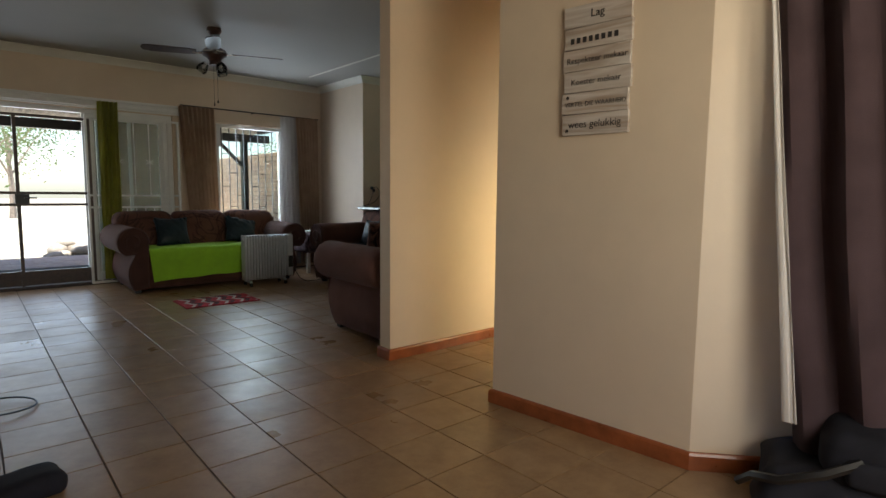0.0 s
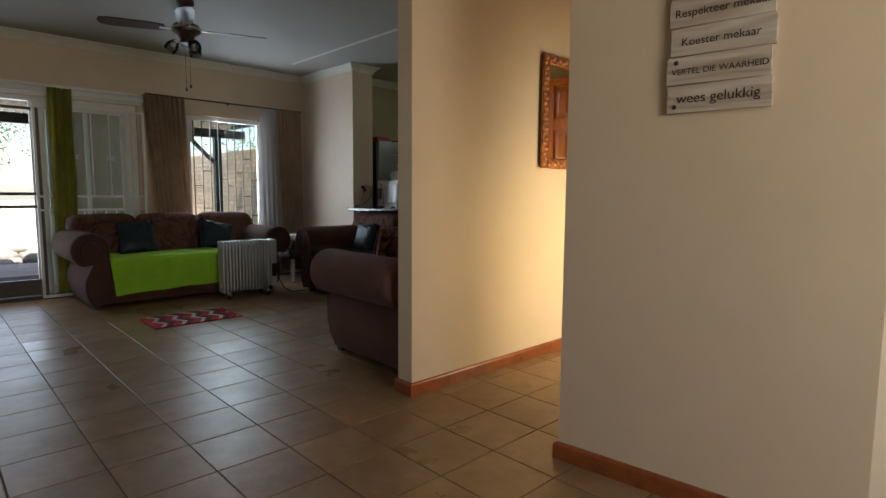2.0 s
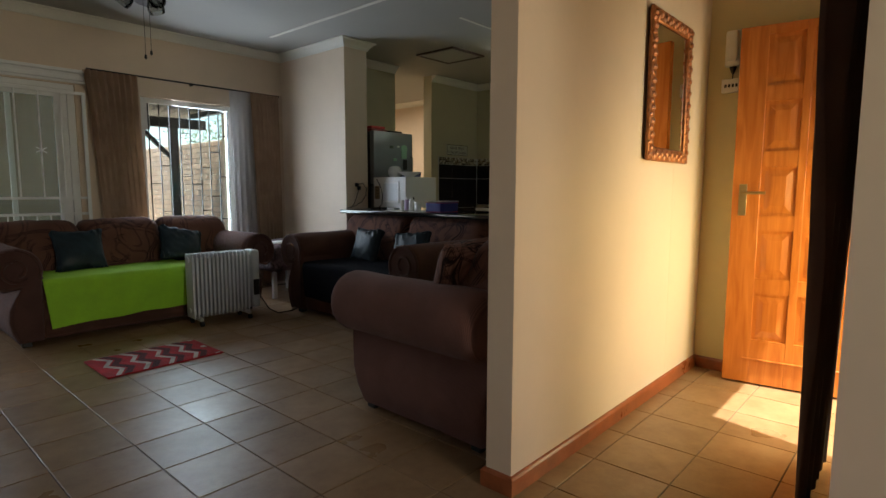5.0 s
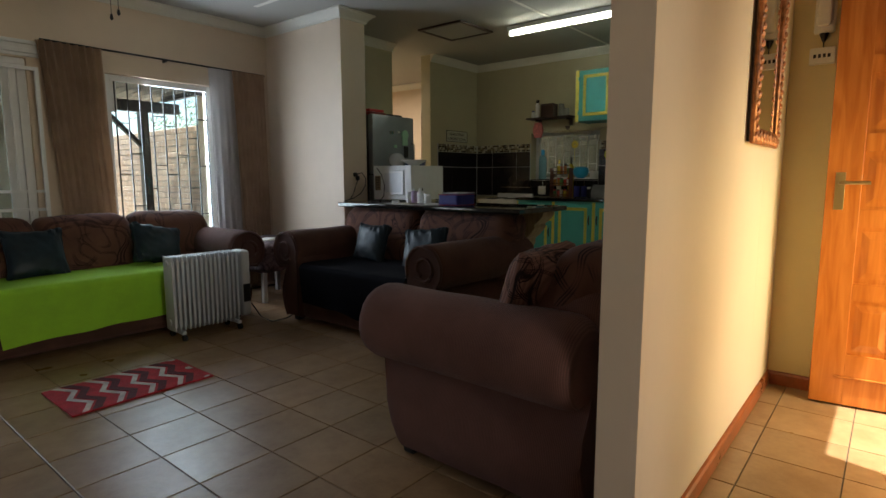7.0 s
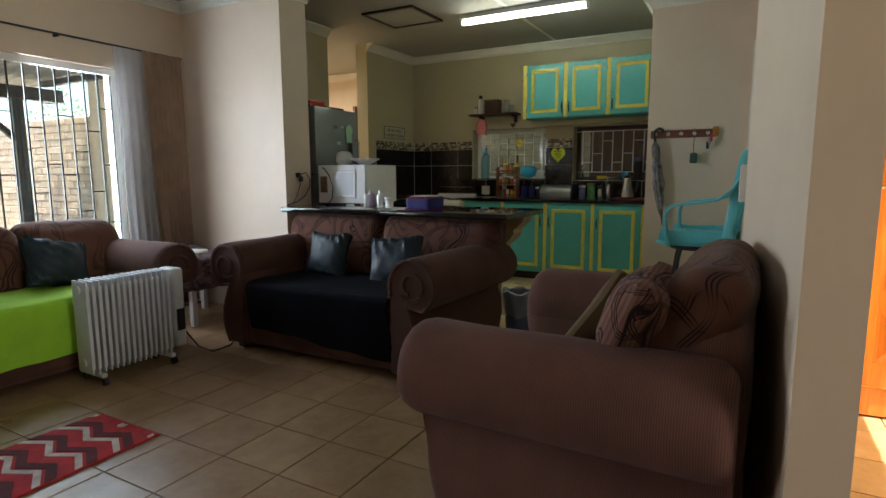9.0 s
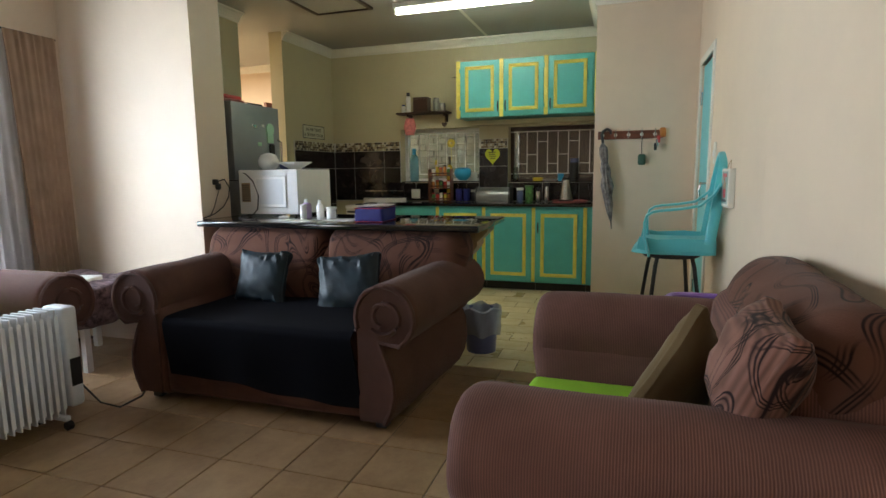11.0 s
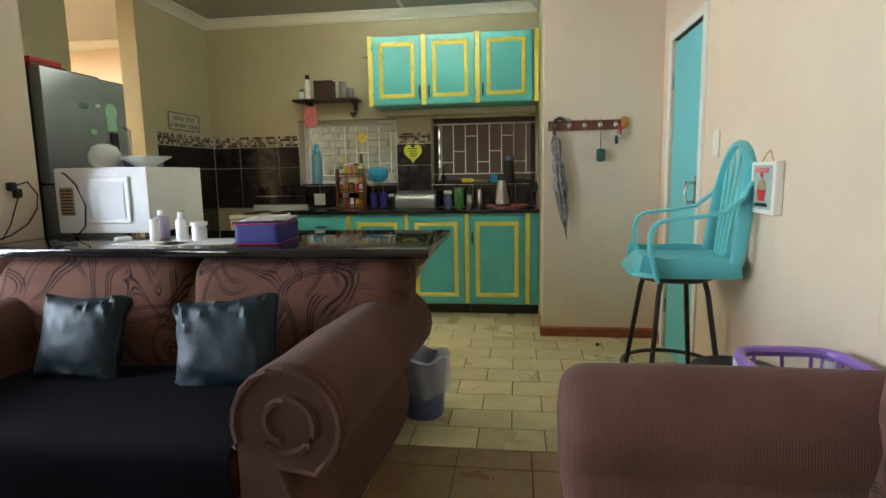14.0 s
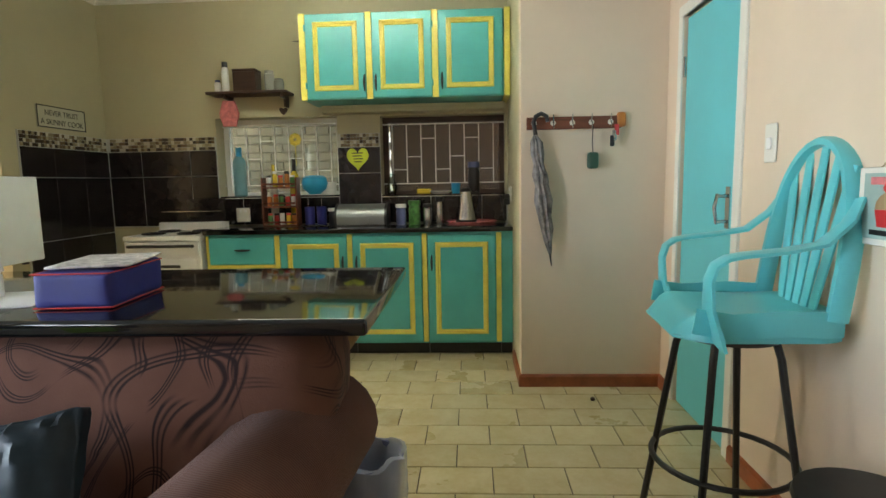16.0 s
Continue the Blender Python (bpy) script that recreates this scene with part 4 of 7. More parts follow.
soft(bm, (-0.31, -0.31, 0.29), (0.31, 0.31, 0.545), 0.03, 18, lump=0.035)
solid("table_cloth", bm, M_FLORAL, "crumpled dark floral cloth over the corner table", "tablecloth", (3.72, 6.98, 0), 4)
bm = bmesh.new()
soft(bm, (-0.10, -0.07, 0.0), (0.10, 0.07, 0.035), 0.01, 6)
solid("tissue_pack", bm, M_WHITE, "white tissue pack on the corner table", "tissues", (3.62, 6.88, 0.548), 20)

# ceiling fan
fan = thing("ceiling_fan", "dark brown ceiling fan with four blades and tulip lamps", "ceiling fan", (1.87, 5.45, 0))
bm = bmesh.new()
lathe(bm, [(0, 2.679), (0.065, 2.679), (0.07, 2.65), (0.045, 2.61), (0, 2.605)])
part("canopy", bm, M_DKW, fan)
bm = bmesh.new()
cyl(bm, (0, 0, 2.50), (0, 0, 2.62), 0.014)
part("rod", bm, M_DKW, fan)
bm = bmesh.new()
lathe(bm, [(0, 2.50), (0.05, 2.50), (0.10, 2.475), (0.115, 2.45), (0.11, 2.42), (0.07, 2.395), (0.05, 2.36), (0.055, 2.33), (0, 2.325)])
part("motor", bm, M_DKW, fan)
bm = bmesh.new()
lathe(bm, [(0.112, 2.458), (0.119, 2.45), (0.117, 2.44), (0.110, 2.44)])
part("band", bm, M_STEEL, fan, "chrome trim ring")
for k in range(4):
    a = radians(-20 + 90 * k)
    bm = bmesh.new()
    o = [(0.16, -0.045), (0.26, -0.062), (0.55, -0.068), (0.62, -0.05), (0.64, 0.0), (0.62, 0.05), (0.55, 0.068), (0.26, 0.062), (0.16, 0.045)]
    prism(bm, o, -0.004, 0.004, "z")
    bmesh.ops.transform(bm, matrix=pose(0, 0, 2.445, 0, 0, math.degrees(a)) @ pose(0, 0, 0, 11, 0, 0), verts=bm.verts)
    bl = part("blade", bm, M_DKW, fan)
    bm = B(((0.10, -0.02, -0.010), (0.20, 0.02, -0.003)))
    bmesh.ops.transform(bm, matrix=pose(0, 0, 2.445, 0, 0, math.degrees(a)) @ pose(0, 0, 0, 11, 0, 0), verts=bm.verts)
    part("bracket", bm, M_STEEL, bl)
M_TULIP = glass("lamp_glass", (0.95, 0.95, 0.93), 0.05, 0.85)
for k in range(3):
    a = radians(40 + 120 * k)
    bm = bmesh.new()
    lathe(bm, [(0.018, 0.0), (0.028, -0.015), (0.048, -0.05), (0.052, -0.085), (0.046, -0.105), (0.050, -0.083), (0.045, -0.052), (0.024, -0.018)], n=18)
    bmesh.ops.transform(bm, matrix=pose(0.075 * math.cos(a), 0.075 * math.sin(a), 2.35, 0, 0, math.degrees(a)) @ pose(0, 0, 0, 0, -35, 0), verts=bm.verts)
    sh = part("lamp_shade", bm, M_TULIP, fan, "clear tulip glass shade")
    bm = bmesh.new()
    lathe(bm, [(0, 0), (0.016, -0.01), (0.02, -0.05), (0, -0.07)], n=12)
    bmesh.ops.transform(bm, matrix=pose(0.075 * math.cos(a), 0.075 * math.sin(a), 2.35, 0, 0, math.degrees(a)) @ pose(0, 0, 0, 0, -35, 0), verts=bm.verts)
    part("bulb", bm, M_WHITE, sh)
for x, z in ((0.02, 2.0), (-0.015, 1.97)):
    bm = bmesh.new()
    cyl(bm, (x, 0, z), (x, 0, 2.34), 0.0016, n=5)
    lathe(bm, [(0, -0.03), (0.009, -0.02), (0.006, 0), (0, 0.005)], (x, 0, z), 8)
    part("pull_cord", bm, M_BLACK, fan)

# hanging wooden sign with painted words
sg = thing("wall_sign", "whitewashed plank sign with hand-painted Afrikaans words on the column", "sign", (2.102, 1.275, 1.388), 5.6)
words = ["wees gelukkig", "VERTEL DIE WAARHEID", "Koester mekaar", "Respekteer mekaar", "", "Lag"]
M_INK = mat("sign_ink", (0.03, 0.025, 0.025), 0.8)
for i in range(6):
    j = (0.0, 0.006, -0.004, 0.003, -0.002, 0.004, 0.0)[i]
    z = i * 0.095
    pl = part("plank", B(((-0.020, -0.160 + j, z + 0.001), (-0.001, 0.160 + j, z + 0.094)), bevel=0.002), M_CHALK, sg)
    t = words[i] if i < 6 else ""
    if t:
        cu = bpy.data.curves.new("words", "FONT")
        cu.body, cu.size, cu.align_x, cu.extrude = t, (0.046, 0.028, 0.037, 0.037, 0.04, 0.05)[i], "CENTER", 0.0006
        tmp = new("words", cu)
        dg = bpy.context.evaluated_depsgraph_get()
        me = bpy.data.meshes.new_from_object(tmp.evaluated_get(dg))
        bpy.data.objects.remove(tmp)
        me.materials.clear()
        me.materials.append(M_INK)
        tx = new("lettering", me)
        tx.parent = pl
        tx.matrix_basis = pose(-0.0212, 0.0, z + 0.034, 90, 0, -90)
    elif i == 4:
        part("lettering", B(*[((-0.0215, 0.11 - k * 0.03, z + 0.026), (-0.0200, 0.128 - k * 0.03, z + 0.05)) for k in range(8)]), M_INK, pl)
for y, z in ((0.135, 0.012), (0.135, 0.16)):
    bm = bmesh.new()
    cyl(bm, (-0.0215, y, z + 0.01), (-0.019, y, z + 0.01), 0.008, n=10)
    part("nail_hole", bm, M_INK, sg)

# things on the floor near the column
bm = bmesh.new()
soft(bm, (-0.20, -0.30, 0.0), (0.18, 0.30, 0.20), 0.08, 18, lump=0.05, seed=3)
solid("dark_jacket", bm, M_DARK, "crumpled black jacket on the floor under the curtain", "jacket", (2.24, 0.26, 0.0), 20)
pack = thing("backpack", "black backpack slumped on the floor beside the curtain", "bag", (2.26, 0.16, 0.16), 20)
bm = bmesh.new()
soft(bm, (-0.17, -0.2, 0.0), (0.16, 0.22, 0.20), 0.07, 14, lump=0.025, seed=5)
part("body", bm, M_DARK, pack)
bm = bmesh.new()
soft(bm, (-0.20, -0.13, 0.03), (-0.12, 0.16, 0.13), 0.03, 8, lump=0.01, seed=6)
part("pocket", bm, M_DARK, pack)
bm = bmesh.new()
tube(bm, [(-0.17, 0.12, 0.12), (-0.22, 0.22, 0.08), (-0.22, 0.34, 0.03), (-0.16, 0.42, 0.0), (-0.12, 0.46, -0.05)], 0.016)
part("strap", bm, M_BLACK, pack)
bm = bmesh.new()
soft(bm, (-0.16, -0.10, 0.0), (0.16, 0.10, 0.09), 0.045, 10, lump=0.01)
solid("black_shoe", bm, M_DARK, "black shoe lying on the floor tiles", "shoe", (0.02, 2.27, -0.01), 10)
bm = bmesh.new()
tube(bm, [(0.30 + 0.16 * math.cos(t) - 0.28, 3.33 + 0.14 * math.sin(t), 0.008 + 0.02 * abs(math.sin(t * 0.5))) for t in [k * 0.3 - 2.6 for k in range(19)]] + [(-0.3, 3.5, 0.01)], 0.005)
solid("cable_loop", bm, M_BLACK, "thin black cable looped on the floor tiles", "cable")


# ---- the entrance hall ----
mi = thing("wall_mirror", "tall mirror in a carved copper-gilt frame in the entrance hall", "mirror", (3.434, 2.784, 1.281))
part("glass", B(((-0.215, -0.020, 0.07), (0.215, -0.012, 0.67))), M_MIRROR, mi)
part("backing", B(((-0.27, -0.011, 0.01), (0.27, -0.001, 0.73))), M_DKW, mi)
fr = part("frame", B(((-0.288, -0.032, 0.0), (-0.222, -0.012, 0.74)), ((0.222, -0.032, 0.0), (0.288, -0.012, 0.74)), ((-0.222, -0.032, 0.0), (0.222, -0.012, 0.066)), ((-0.222, -0.032, 0.674), (0.222, -0.012, 0.74)), bevel=0.006), M_FRAME, mi)
bm = bmesh.new()
for i in range(22):
    for x in (-0.255, 0.255):
        bmesh.ops.create_icosphere(bm, subdivisions=1, radius=0.021, matrix=pose(x + (0.010 if i % 2 else -0.010), -0.032, 0.03 + i * 0.0325) @ Matrix.Diagonal((1, 0.55, 0.8, 1)))
for i in range(13):
    for z in (0.033, 0.707):
        bmesh.ops.create_icosphere(bm, subdivisions=1, radius=0.021, matrix=pose(-0.21 + i * 0.035, -0.032, z + (0.008 if i % 2 else -0.008)) @ Matrix.Diagonal((0.8, 0.55, 1, 1)))
part("carving", bm, M_FRAME, fr)

# open panelled front door
fd = thing("front_door", "open orange-varnished timber door with fifteen raised panels", "door", (4.10, 1.72, 0), 0)
fd.matrix_basis = pose(4.10, 1.72, 0.0, 0, 0, 97.0)
W, H = 0.86, 2.04
# local x runs from the hinge to the free edge, local y is the thickness
bm = bmesh.new()
rows_z = [0.27 + i * 0.361 for i in range(6)]
stiles = [(0.0, 0.14), (0.312, 0.352), (0.508, 0.548), (0.72, W)]
for a, b in stiles:
    box(bm, (a, 0.0, 0.012), (b, 0.042, H), 0.002)
cols = [(0.14, 0.312), (0.352, 0.508), (0.548, 0.72)]
for a, b in cols:
    box(bm, (a, 0.001, 0.012), (b, 0.041, rows_z[0]))
    for r in rows_z[1:5]:
        box(bm, (a, 0.001, r - 0.086), (b, 0.041, r))
    box(bm, (a, 0.001, rows_z[4] + 0.275), (b, 0.041, H))
part("leaf", bm, M_DOORW, fd)
for a, b in cols:
    for r in rows_z[:5]:
        t = r + 0.275
        bm = bmesh.new()
        box(bm, (a, 0.014, r), (b, 0.028, t))
        for y, e in ((0.028, 0.036), (0.014, 0.006)):
            o = [(a + 0.02, r + 0.02), (b - 0.02, r + 0.02), (b - 0.02, t - 0.02), (a + 0.02, t - 0.02)]
            k = [(a + 0.05, r + 0.055), (b - 0.05, r + 0.055), (b - 0.05, t - 0.055), (a + 0.05, t - 0.055)]
            v0 = [bm.verts.new((p, y, q)) for p, q in o]
            v1 = [bm.verts.new((p, e, q)) for p, q in k]
            for i in range(4):
                bm.faces.new((v0[i], v0[(i + 1) % 4], v1[(i + 1) % 4], v1[i]))
            bm.faces.new(v1)
        part("panel", bm, M_DOORW, fd, smooth=False)
part("weather_strip", B(((0.10, 0.042, 0.15), (0.76, 0.052, 0.16)), bevel=0.002), M_DOORW, fd)
M_BRASS = mat("dull_brass", (0.55, 0.42, 0.2), 0.35, metal=0.9, var=0.2)
for y0, y1, yy in ((0.042, 0.046, 0.085), (-0.004, 0.0, -0.043)):
    bm = B(((0.785, y0, 0.99), (0.825, y1, 1.17)), bevel=0.001)
    cyl(bm, (0.805, y0, 1.12), (0.805, yy, 1.12), 0.009)
    cyl(bm, (0.805, yy, 1.12), (0.69, yy, 1.12), 0.008)
    part("handle", bm, M_BRASS, fd, "brass lever handle and plate")
bm = bmesh.new()
cyl(bm, (0.43, 0.036, 1.42), (0.43, 0.043, 1.42), 0.014)
part("peephole", bm, M_BRASS, fd)
structure("door_frame", B(((3.12, 1.69, 0), (3.17, 1.827, 2.06)), ((4.08, 1.69, 0), (4.12, 1.827, 2.06)), ((3.12, 1.69, 2.06), (4.12, 1.827, 2.11)), bevel=0.003), M_DOORW)
ic = thing("intercom", "cream intercom handset above a small switch box", "intercom", (4.124, 2.643, 1.765))
part("cradle", B(((-0.03, -0.045, 0.10), (-0.001, 0.045, 0.31)), bevel=0.008), M_CORN, ic)
bm = bmesh.new()
soft(bm, (-0.065, -0.03, 0.13), (-0.031, 0.03, 0.30), 0.014, 7)
part("handset", bm, M_CORN, ic)
bm = bmesh.new()
cyl(bm, (-0.015, 0, 0.06), (-0.015, 0, 0.10), 0.006, 0.022)
cyl(bm, (-0.015, 0, 0.02), (-0.015, 0, 0.06), 0.003, n=6)
part("cord", bm, M_BLACK, ic)
part("switch_box", B(((-0.035, -0.055, -0.05), (-0.001, 0.055, 0.03)), bevel=0.004), M_CORN, ic)
part("button", B(*[((-0.038, -0.035 + k * 0.02, -0.02), (-0.035, -0.023 + k * 0.02, -0.002)) for k in range(4)]), M_BLACK, ic)


# ---- the kitchen ----
BX, UX = 6.617, 6.745


def cab_door(parent, x, y0, y1, z0, z1, pull_y, pull_z, hinge_y, flat=False):
    """One painted door: teal slab, yellow raised ring, black pull, two hinges. It faces -x."""
    bm = B(((x - 0.018, y0, z0), (x - 0.0005, y1, z1)), bevel=0.004)
    d = part("drawer_front" if flat else "door", bm, M_TEAL, parent)
    if not flat:
        m, w = 0.052, 0.036
        bm = bmesh.new()
        a0, a1, c0, c1 = y0 + m, y1 - m, z0 + m, z1 - m
        rings = []
        for k, (off, out) in enumerate(((0, 0.0), (0.004, 0.010), (0.018, 0.012), (0.022, 0.006), (w - 0.006, 0.008), (w, 0.0))):
            rings.append([bm.verts.new((x - 0.0182 - out, p, q)) for p, q in ((a0 + off, c0 + off), (a1 - off, c0 + off), (a1 - off, c1 - off), (a0 + off, c1 - off))])
        for a, b in zip(rings, rings[1:]):
            for i in range(4):
                bm.faces.new((a[i], a[(i + 1) % 4], b[(i + 1) % 4], b[i]))
        part("moulding", bm, M_YEL, d, "yellow painted raised moulding", smooth=False)
    bm = bmesh.new()
    if flat:
        pts = [(x - 0.02 - 0.018 * math.sin(k / 8 * math.pi), pull_y - 0.055 + 0.11 * k / 8, pull_z) for k in range(9)]
    else:
        pts = [(x - 0.02 - 0.018 * math.sin(k / 8 * math.pi), pull_y, pull_z - 0.055 + 0.11 * k / 8) for k in range(9)]
    tube(bm, pts, [0.004, 0.006, 0.007, 0.008, 0.008, 0.008, 0.007, 0.006, 0.004], n=8)
    part("handle", bm, M_BLACK, d, "black bow handle")
    if not flat:
        for z in (z0 + 0.07, z1 - 0.11):
            bm = bmesh.new()
            cyl(bm, (x - 0.017, hinge_y, z), (x - 0.017, hinge_y, z + 0.04), 0.007, n=8)
            part("hinge", bm, M_TEAL, d)
    return d


lay = [(5.965, 5.44), (5.44, 4.93), (4.93, 4.41), (4.41, 3.90)]
for i, (yb, ya) in enumerate(lay):
    c = thing("base_cabinet", "teal and yellow painted base cabinet with drawer under the worktop" if i == 0 else "teal and yellow painted base cabinet with panelled door under the worktop", "kitchen cabinet", (0, 0, 0), group="base cabinets")
    part("body", B(((BX, ya + 0.002, 0.09), (7.10, yb - 0.002, 0.872))), M_TEAL, c)
    part("plinth", B(((BX + 0.05, ya + 0.002, 0.001), (7.09, yb - 0.002, 0.089))), M_BLACK, c)
    part("stile", B(((BX - 0.012, ya + 0.001, 0.10), (BX - 0.0005, ya + 0.036, 0.865)), bevel=0.002), M_YEL, c, "yellow painted stile")
    if i == 0:
        part("stile", B(((BX - 0.012, yb - 0.02, 0.10), (BX - 0.0005, yb - 0.001, 0.865)), bevel=0.002), M_YEL, c, "yellow painted stile")
        cab_door(c, BX, ya + 0.04, yb - 0.024, 0.665, 0.855, (ya + yb) / 2, 0.765, 0, flat=True)
        part("rail", B(((BX - 0.012, ya + 0.037, 0.635), (BX - 0.0005, yb - 0.021, 0.66)), bevel=0.002), M_YEL, c)
        cab_door(c, BX, ya + 0.04, yb - 0.024, 0.11, 0.625, ya + 0.065, 0.5, yb - 0.022)
    else:
        left = i in (2, 3)
        cab_door(c, BX, ya + 0.04, yb - 0.004, 0.105, 0.855, (yb - 0.03) if left else (ya + 0.066), 0.66, (ya + 0.044) if left else (yb - 0.008))
c = thing("filler_panel", "teal painted filler panel beside the last base cabinet", "kitchen panel", (0, 0, 0))
part("panel", B(((BX, 3.824, 0.09), (7.10, 3.899, 0.872))), M_TEAL, c)
part("plinth", B(((BX + 0.05, 3.824, 0.001), (7.09, 3.899, 0.089))), M_BLACK, c)
solid("worktop", B(((BX - 0.035, 3.823, 0.8735), (7.110, 5.975, 0.905)), bevel=0.006, seg=2), M_GRANITE, "long black granite worktop under the windows", "worktop")
up = [(5.26, 4.80), (4.80, 4.345), (4.345, 3.87)]
for i, (yb, ya) in enumerate(up):
    c = thing("wall_cabinet", "teal and yellow painted wall cabinet over the kitchen window", "kitchen cabinet", (0, 0, 0), group="wall cabinets")
    part("body", B(((UX, ya + 0.001, 1.795), (7.110, yb - 0.001, 2.365))), M_TEAL, c)
    part("stile", B(((UX - 0.012, yb - 0.030, 1.792), (UX - 0.0005, yb + 0.012, 2.372)), bevel=0.002), M_YEL, c, "yellow painted stile")
    pull = ya + 0.025 if i == 0 else yb - 0.055
    cab_door(c, UX, ya + 0.014, yb - 0.034, 1.80, 2.365, pull, 1.90, (yb - 0.03) if i == 0 else ya + 0.012)
solid("end_stile", B(((UX - 0.012, 3.826, 1.792), (7.110, 3.866, 2.372)), bevel=0.002), M_YEL, "yellow painted end stile of the wall cabinets", "cabinet trim")
solid("blind_box", B(((6.98, 3.85, 1.735), (7.110, 5.20, 1.788)), ((6.97, 3.85, 1.742), (6.979, 5.20, 1.765)), bevel=0.002), M_KWALL, "pale timber valance under the wall cabinets", "valance")
bm = bmesh.new()
cyl(bm, (7.05, 5.42, 2.27), (7.05, 5.30, 2.27), 0.001, 0.012, n=8)
box(bm, (7.04, 5.27, 2.262), (7.06, 5.31, 2.278))
solid("bracket_arm", bm, M_BLACK, "pointed black bracket arm beside the wall cabinet", "bracket")

# stove
st = thing("stove", "white freestanding electric stove with a dark glass backguard", "stove", (6.56, 6.27, 0))
part("body", B(((0.02, -0.28, 0.03), (0.50, 0.26, 0.84)), bevel=0.006), M_WHITE, st)
part("hob", B(((0.0, -0.285, 0.841), (0.50, 0.265, 0.875)), bevel=0.008, seg=2), M_WHITE, st)
part("control_strip", B(((0.0, -0.275, 0.74), (0.019, 0.255, 0.835)), bevel=0.003), M_WHITE, st)
bm = B(((-0.022, -0.25, 0.795), (-0.010, 0.23, 0.815)), ((-0.010, -0.24, 0.798), (0.0, -0.22, 0.812)), ((-0.010, 0.20, 0.798), (0.0, 0.22, 0.812)), bevel=0.003)
part("handle", bm, M_BLACK, st)
dr = part("oven_door", B(((-0.002, -0.26, 0.22), (0.018, 0.24, 0.72)), bevel=0.006), M_WHITE, st)
part("window", B(((-0.005, -0.17, 0.36), (-0.0022, 0.15, 0.60))), M_BLACK, dr)
part("handle", B(((-0.035, -0.15, 0.655), (-0.02, 0.13, 0.675)), ((-0.02, -0.14, 0.657), (-0.002, -0.12, 0.673)), ((-0.02, 0.10, 0.657), (-0.002, 0.12, 0.673)), bevel=0.004), M_BLACK, dr)
for x, y in ((0.14, -0.14), (0.14, 0.12), (0.36, -0.14), (0.36, 0.12)):
    bm = bmesh.new()
    for r in (0.03, 0.052, 0.075):
        tube(bm, [(x + r * math.cos(a * 0.349), y + r * math.sin(a * 0.349), 0.882) for a in range(19)], 0.006)
    part("hotplate", bm, M_BLACK, st)
part("backguard", B(((0.46, -0.28, 0.876), (0.50, 0.26, 0.94)), bevel=0.003), M_WHITE, st)
part("backguard_glass", B(((0.455, -0.27, 0.945), (0.49, 0.25, 1.12)), bevel=0.01, seg=2), M_SPLASH, st, "dark glass backguard")
part("glass_clip", B(((0.452, -0.25, 1.02), (0.4545, 0.23, 1.026))), M_STEEL, st)

# breakfast counter
solid("counter_slab", B(((3.985, 4.335, 0.888), (4.72, 6.275, 0.926)), ((4.132, 6.2752, 0.888), (4.72, 6.348, 0.926)), bevel=0.010, seg=3), M_GRANITE, "polished black granite slab of the breakfast counter", "countertop")
wl = structure("counter_wall", B(((4.43, 4.75, -0.01), (4.56, 6.378, 0.886))), M_WALL)
bm = bmesh.new()
prism(bm, [(4.748, 0.0), (4.748, 0.886), (4.37, 0.886), (4.38, 0.85), (4.43, 0.80), (4.45, 0.785), (4.445, 0.76), (4.49, 0.70), (4.535, 0.665), (4.535, 0.63), (4.56, 0.58), (4.60, 0.53), (4.62, 0.0)], 4.40, 4.575, "x")
M_BUFF = wood_mat("buff_timber", (0.42, 0.31, 0.17), (0.30, 0.20, 0.10), 0.45)
solid("counter_bracket", bm, M_BUFF, "buff timber scalloped bracket carrying the counter's end", "bracket", smooth=False)

# fridge
fg = thing("fridge", "tall dark grey fridge with magnets, cluttered with things on top", "fridge", (4.56, 6.40, 0))
part("body", B(((0.0, 0.07, 0.03), (0.62, 0.545, 1.78)), bevel=0.01, seg=2), M_BLACK, fg)
part("freezer_door", B(((0.005, 0.0, 1.19), (0.615, 0.068, 1.785)), bevel=0.012, seg=2), M_FRIDGE, fg)
part("door", B(((0.005, 0.0, 0.05), (0.615, 0.068, 1.18)), bevel=0.012, seg=2), M_FRIDGE, fg)
for z in (0.9, 1.3):
    bm = bmesh.new()
    tube(bm, [(0.58, 0.0, z), (0.58, -0.035, z + 0.02), (0.58, -0.035, z + 0.20), (0.58, 0.0, z + 0.22)], 0.009)
    part("handle", bm, M_STEEL, fg)
M_MINT = mat("mint_paper", (0.35, 0.6, 0.42), 0.6)
bm = bmesh.new()
for k, (w, h, x, z) in enumerate(((0.06, 0.03, 0.24, 1.60), (0.05, 0.03, 0.30, 1.46), (0.035, 0.02, 0.36, 1.615))):
    part("magnet", B(((x, -0.010, z), (x + w, -0.0005, z + h)), bevel=0.004), (M_STEEL, M_MINT, M_WHITE)[k], fg)
bm = bmesh.new()
cyl(bm, (0.47, -0.012, 1.60), (0.47, -0.0005, 1.60), 0.05, n=20)
box(bm, (0.43, -0.010, 1.49), (0.51, -0.0005, 1.59))
part("note", bm, M_MINT, fg, "mint green paper note")
part("bottle_opener", B(((0.45, -0.02, 1.36), (0.51, -0.0005, 1.48)), bevel=0.006), M_BLACK, fg)
rb = mat("red_black_plastic", (0.25, 0.02, 0.02), 0.4, var=0.7, scale=18)
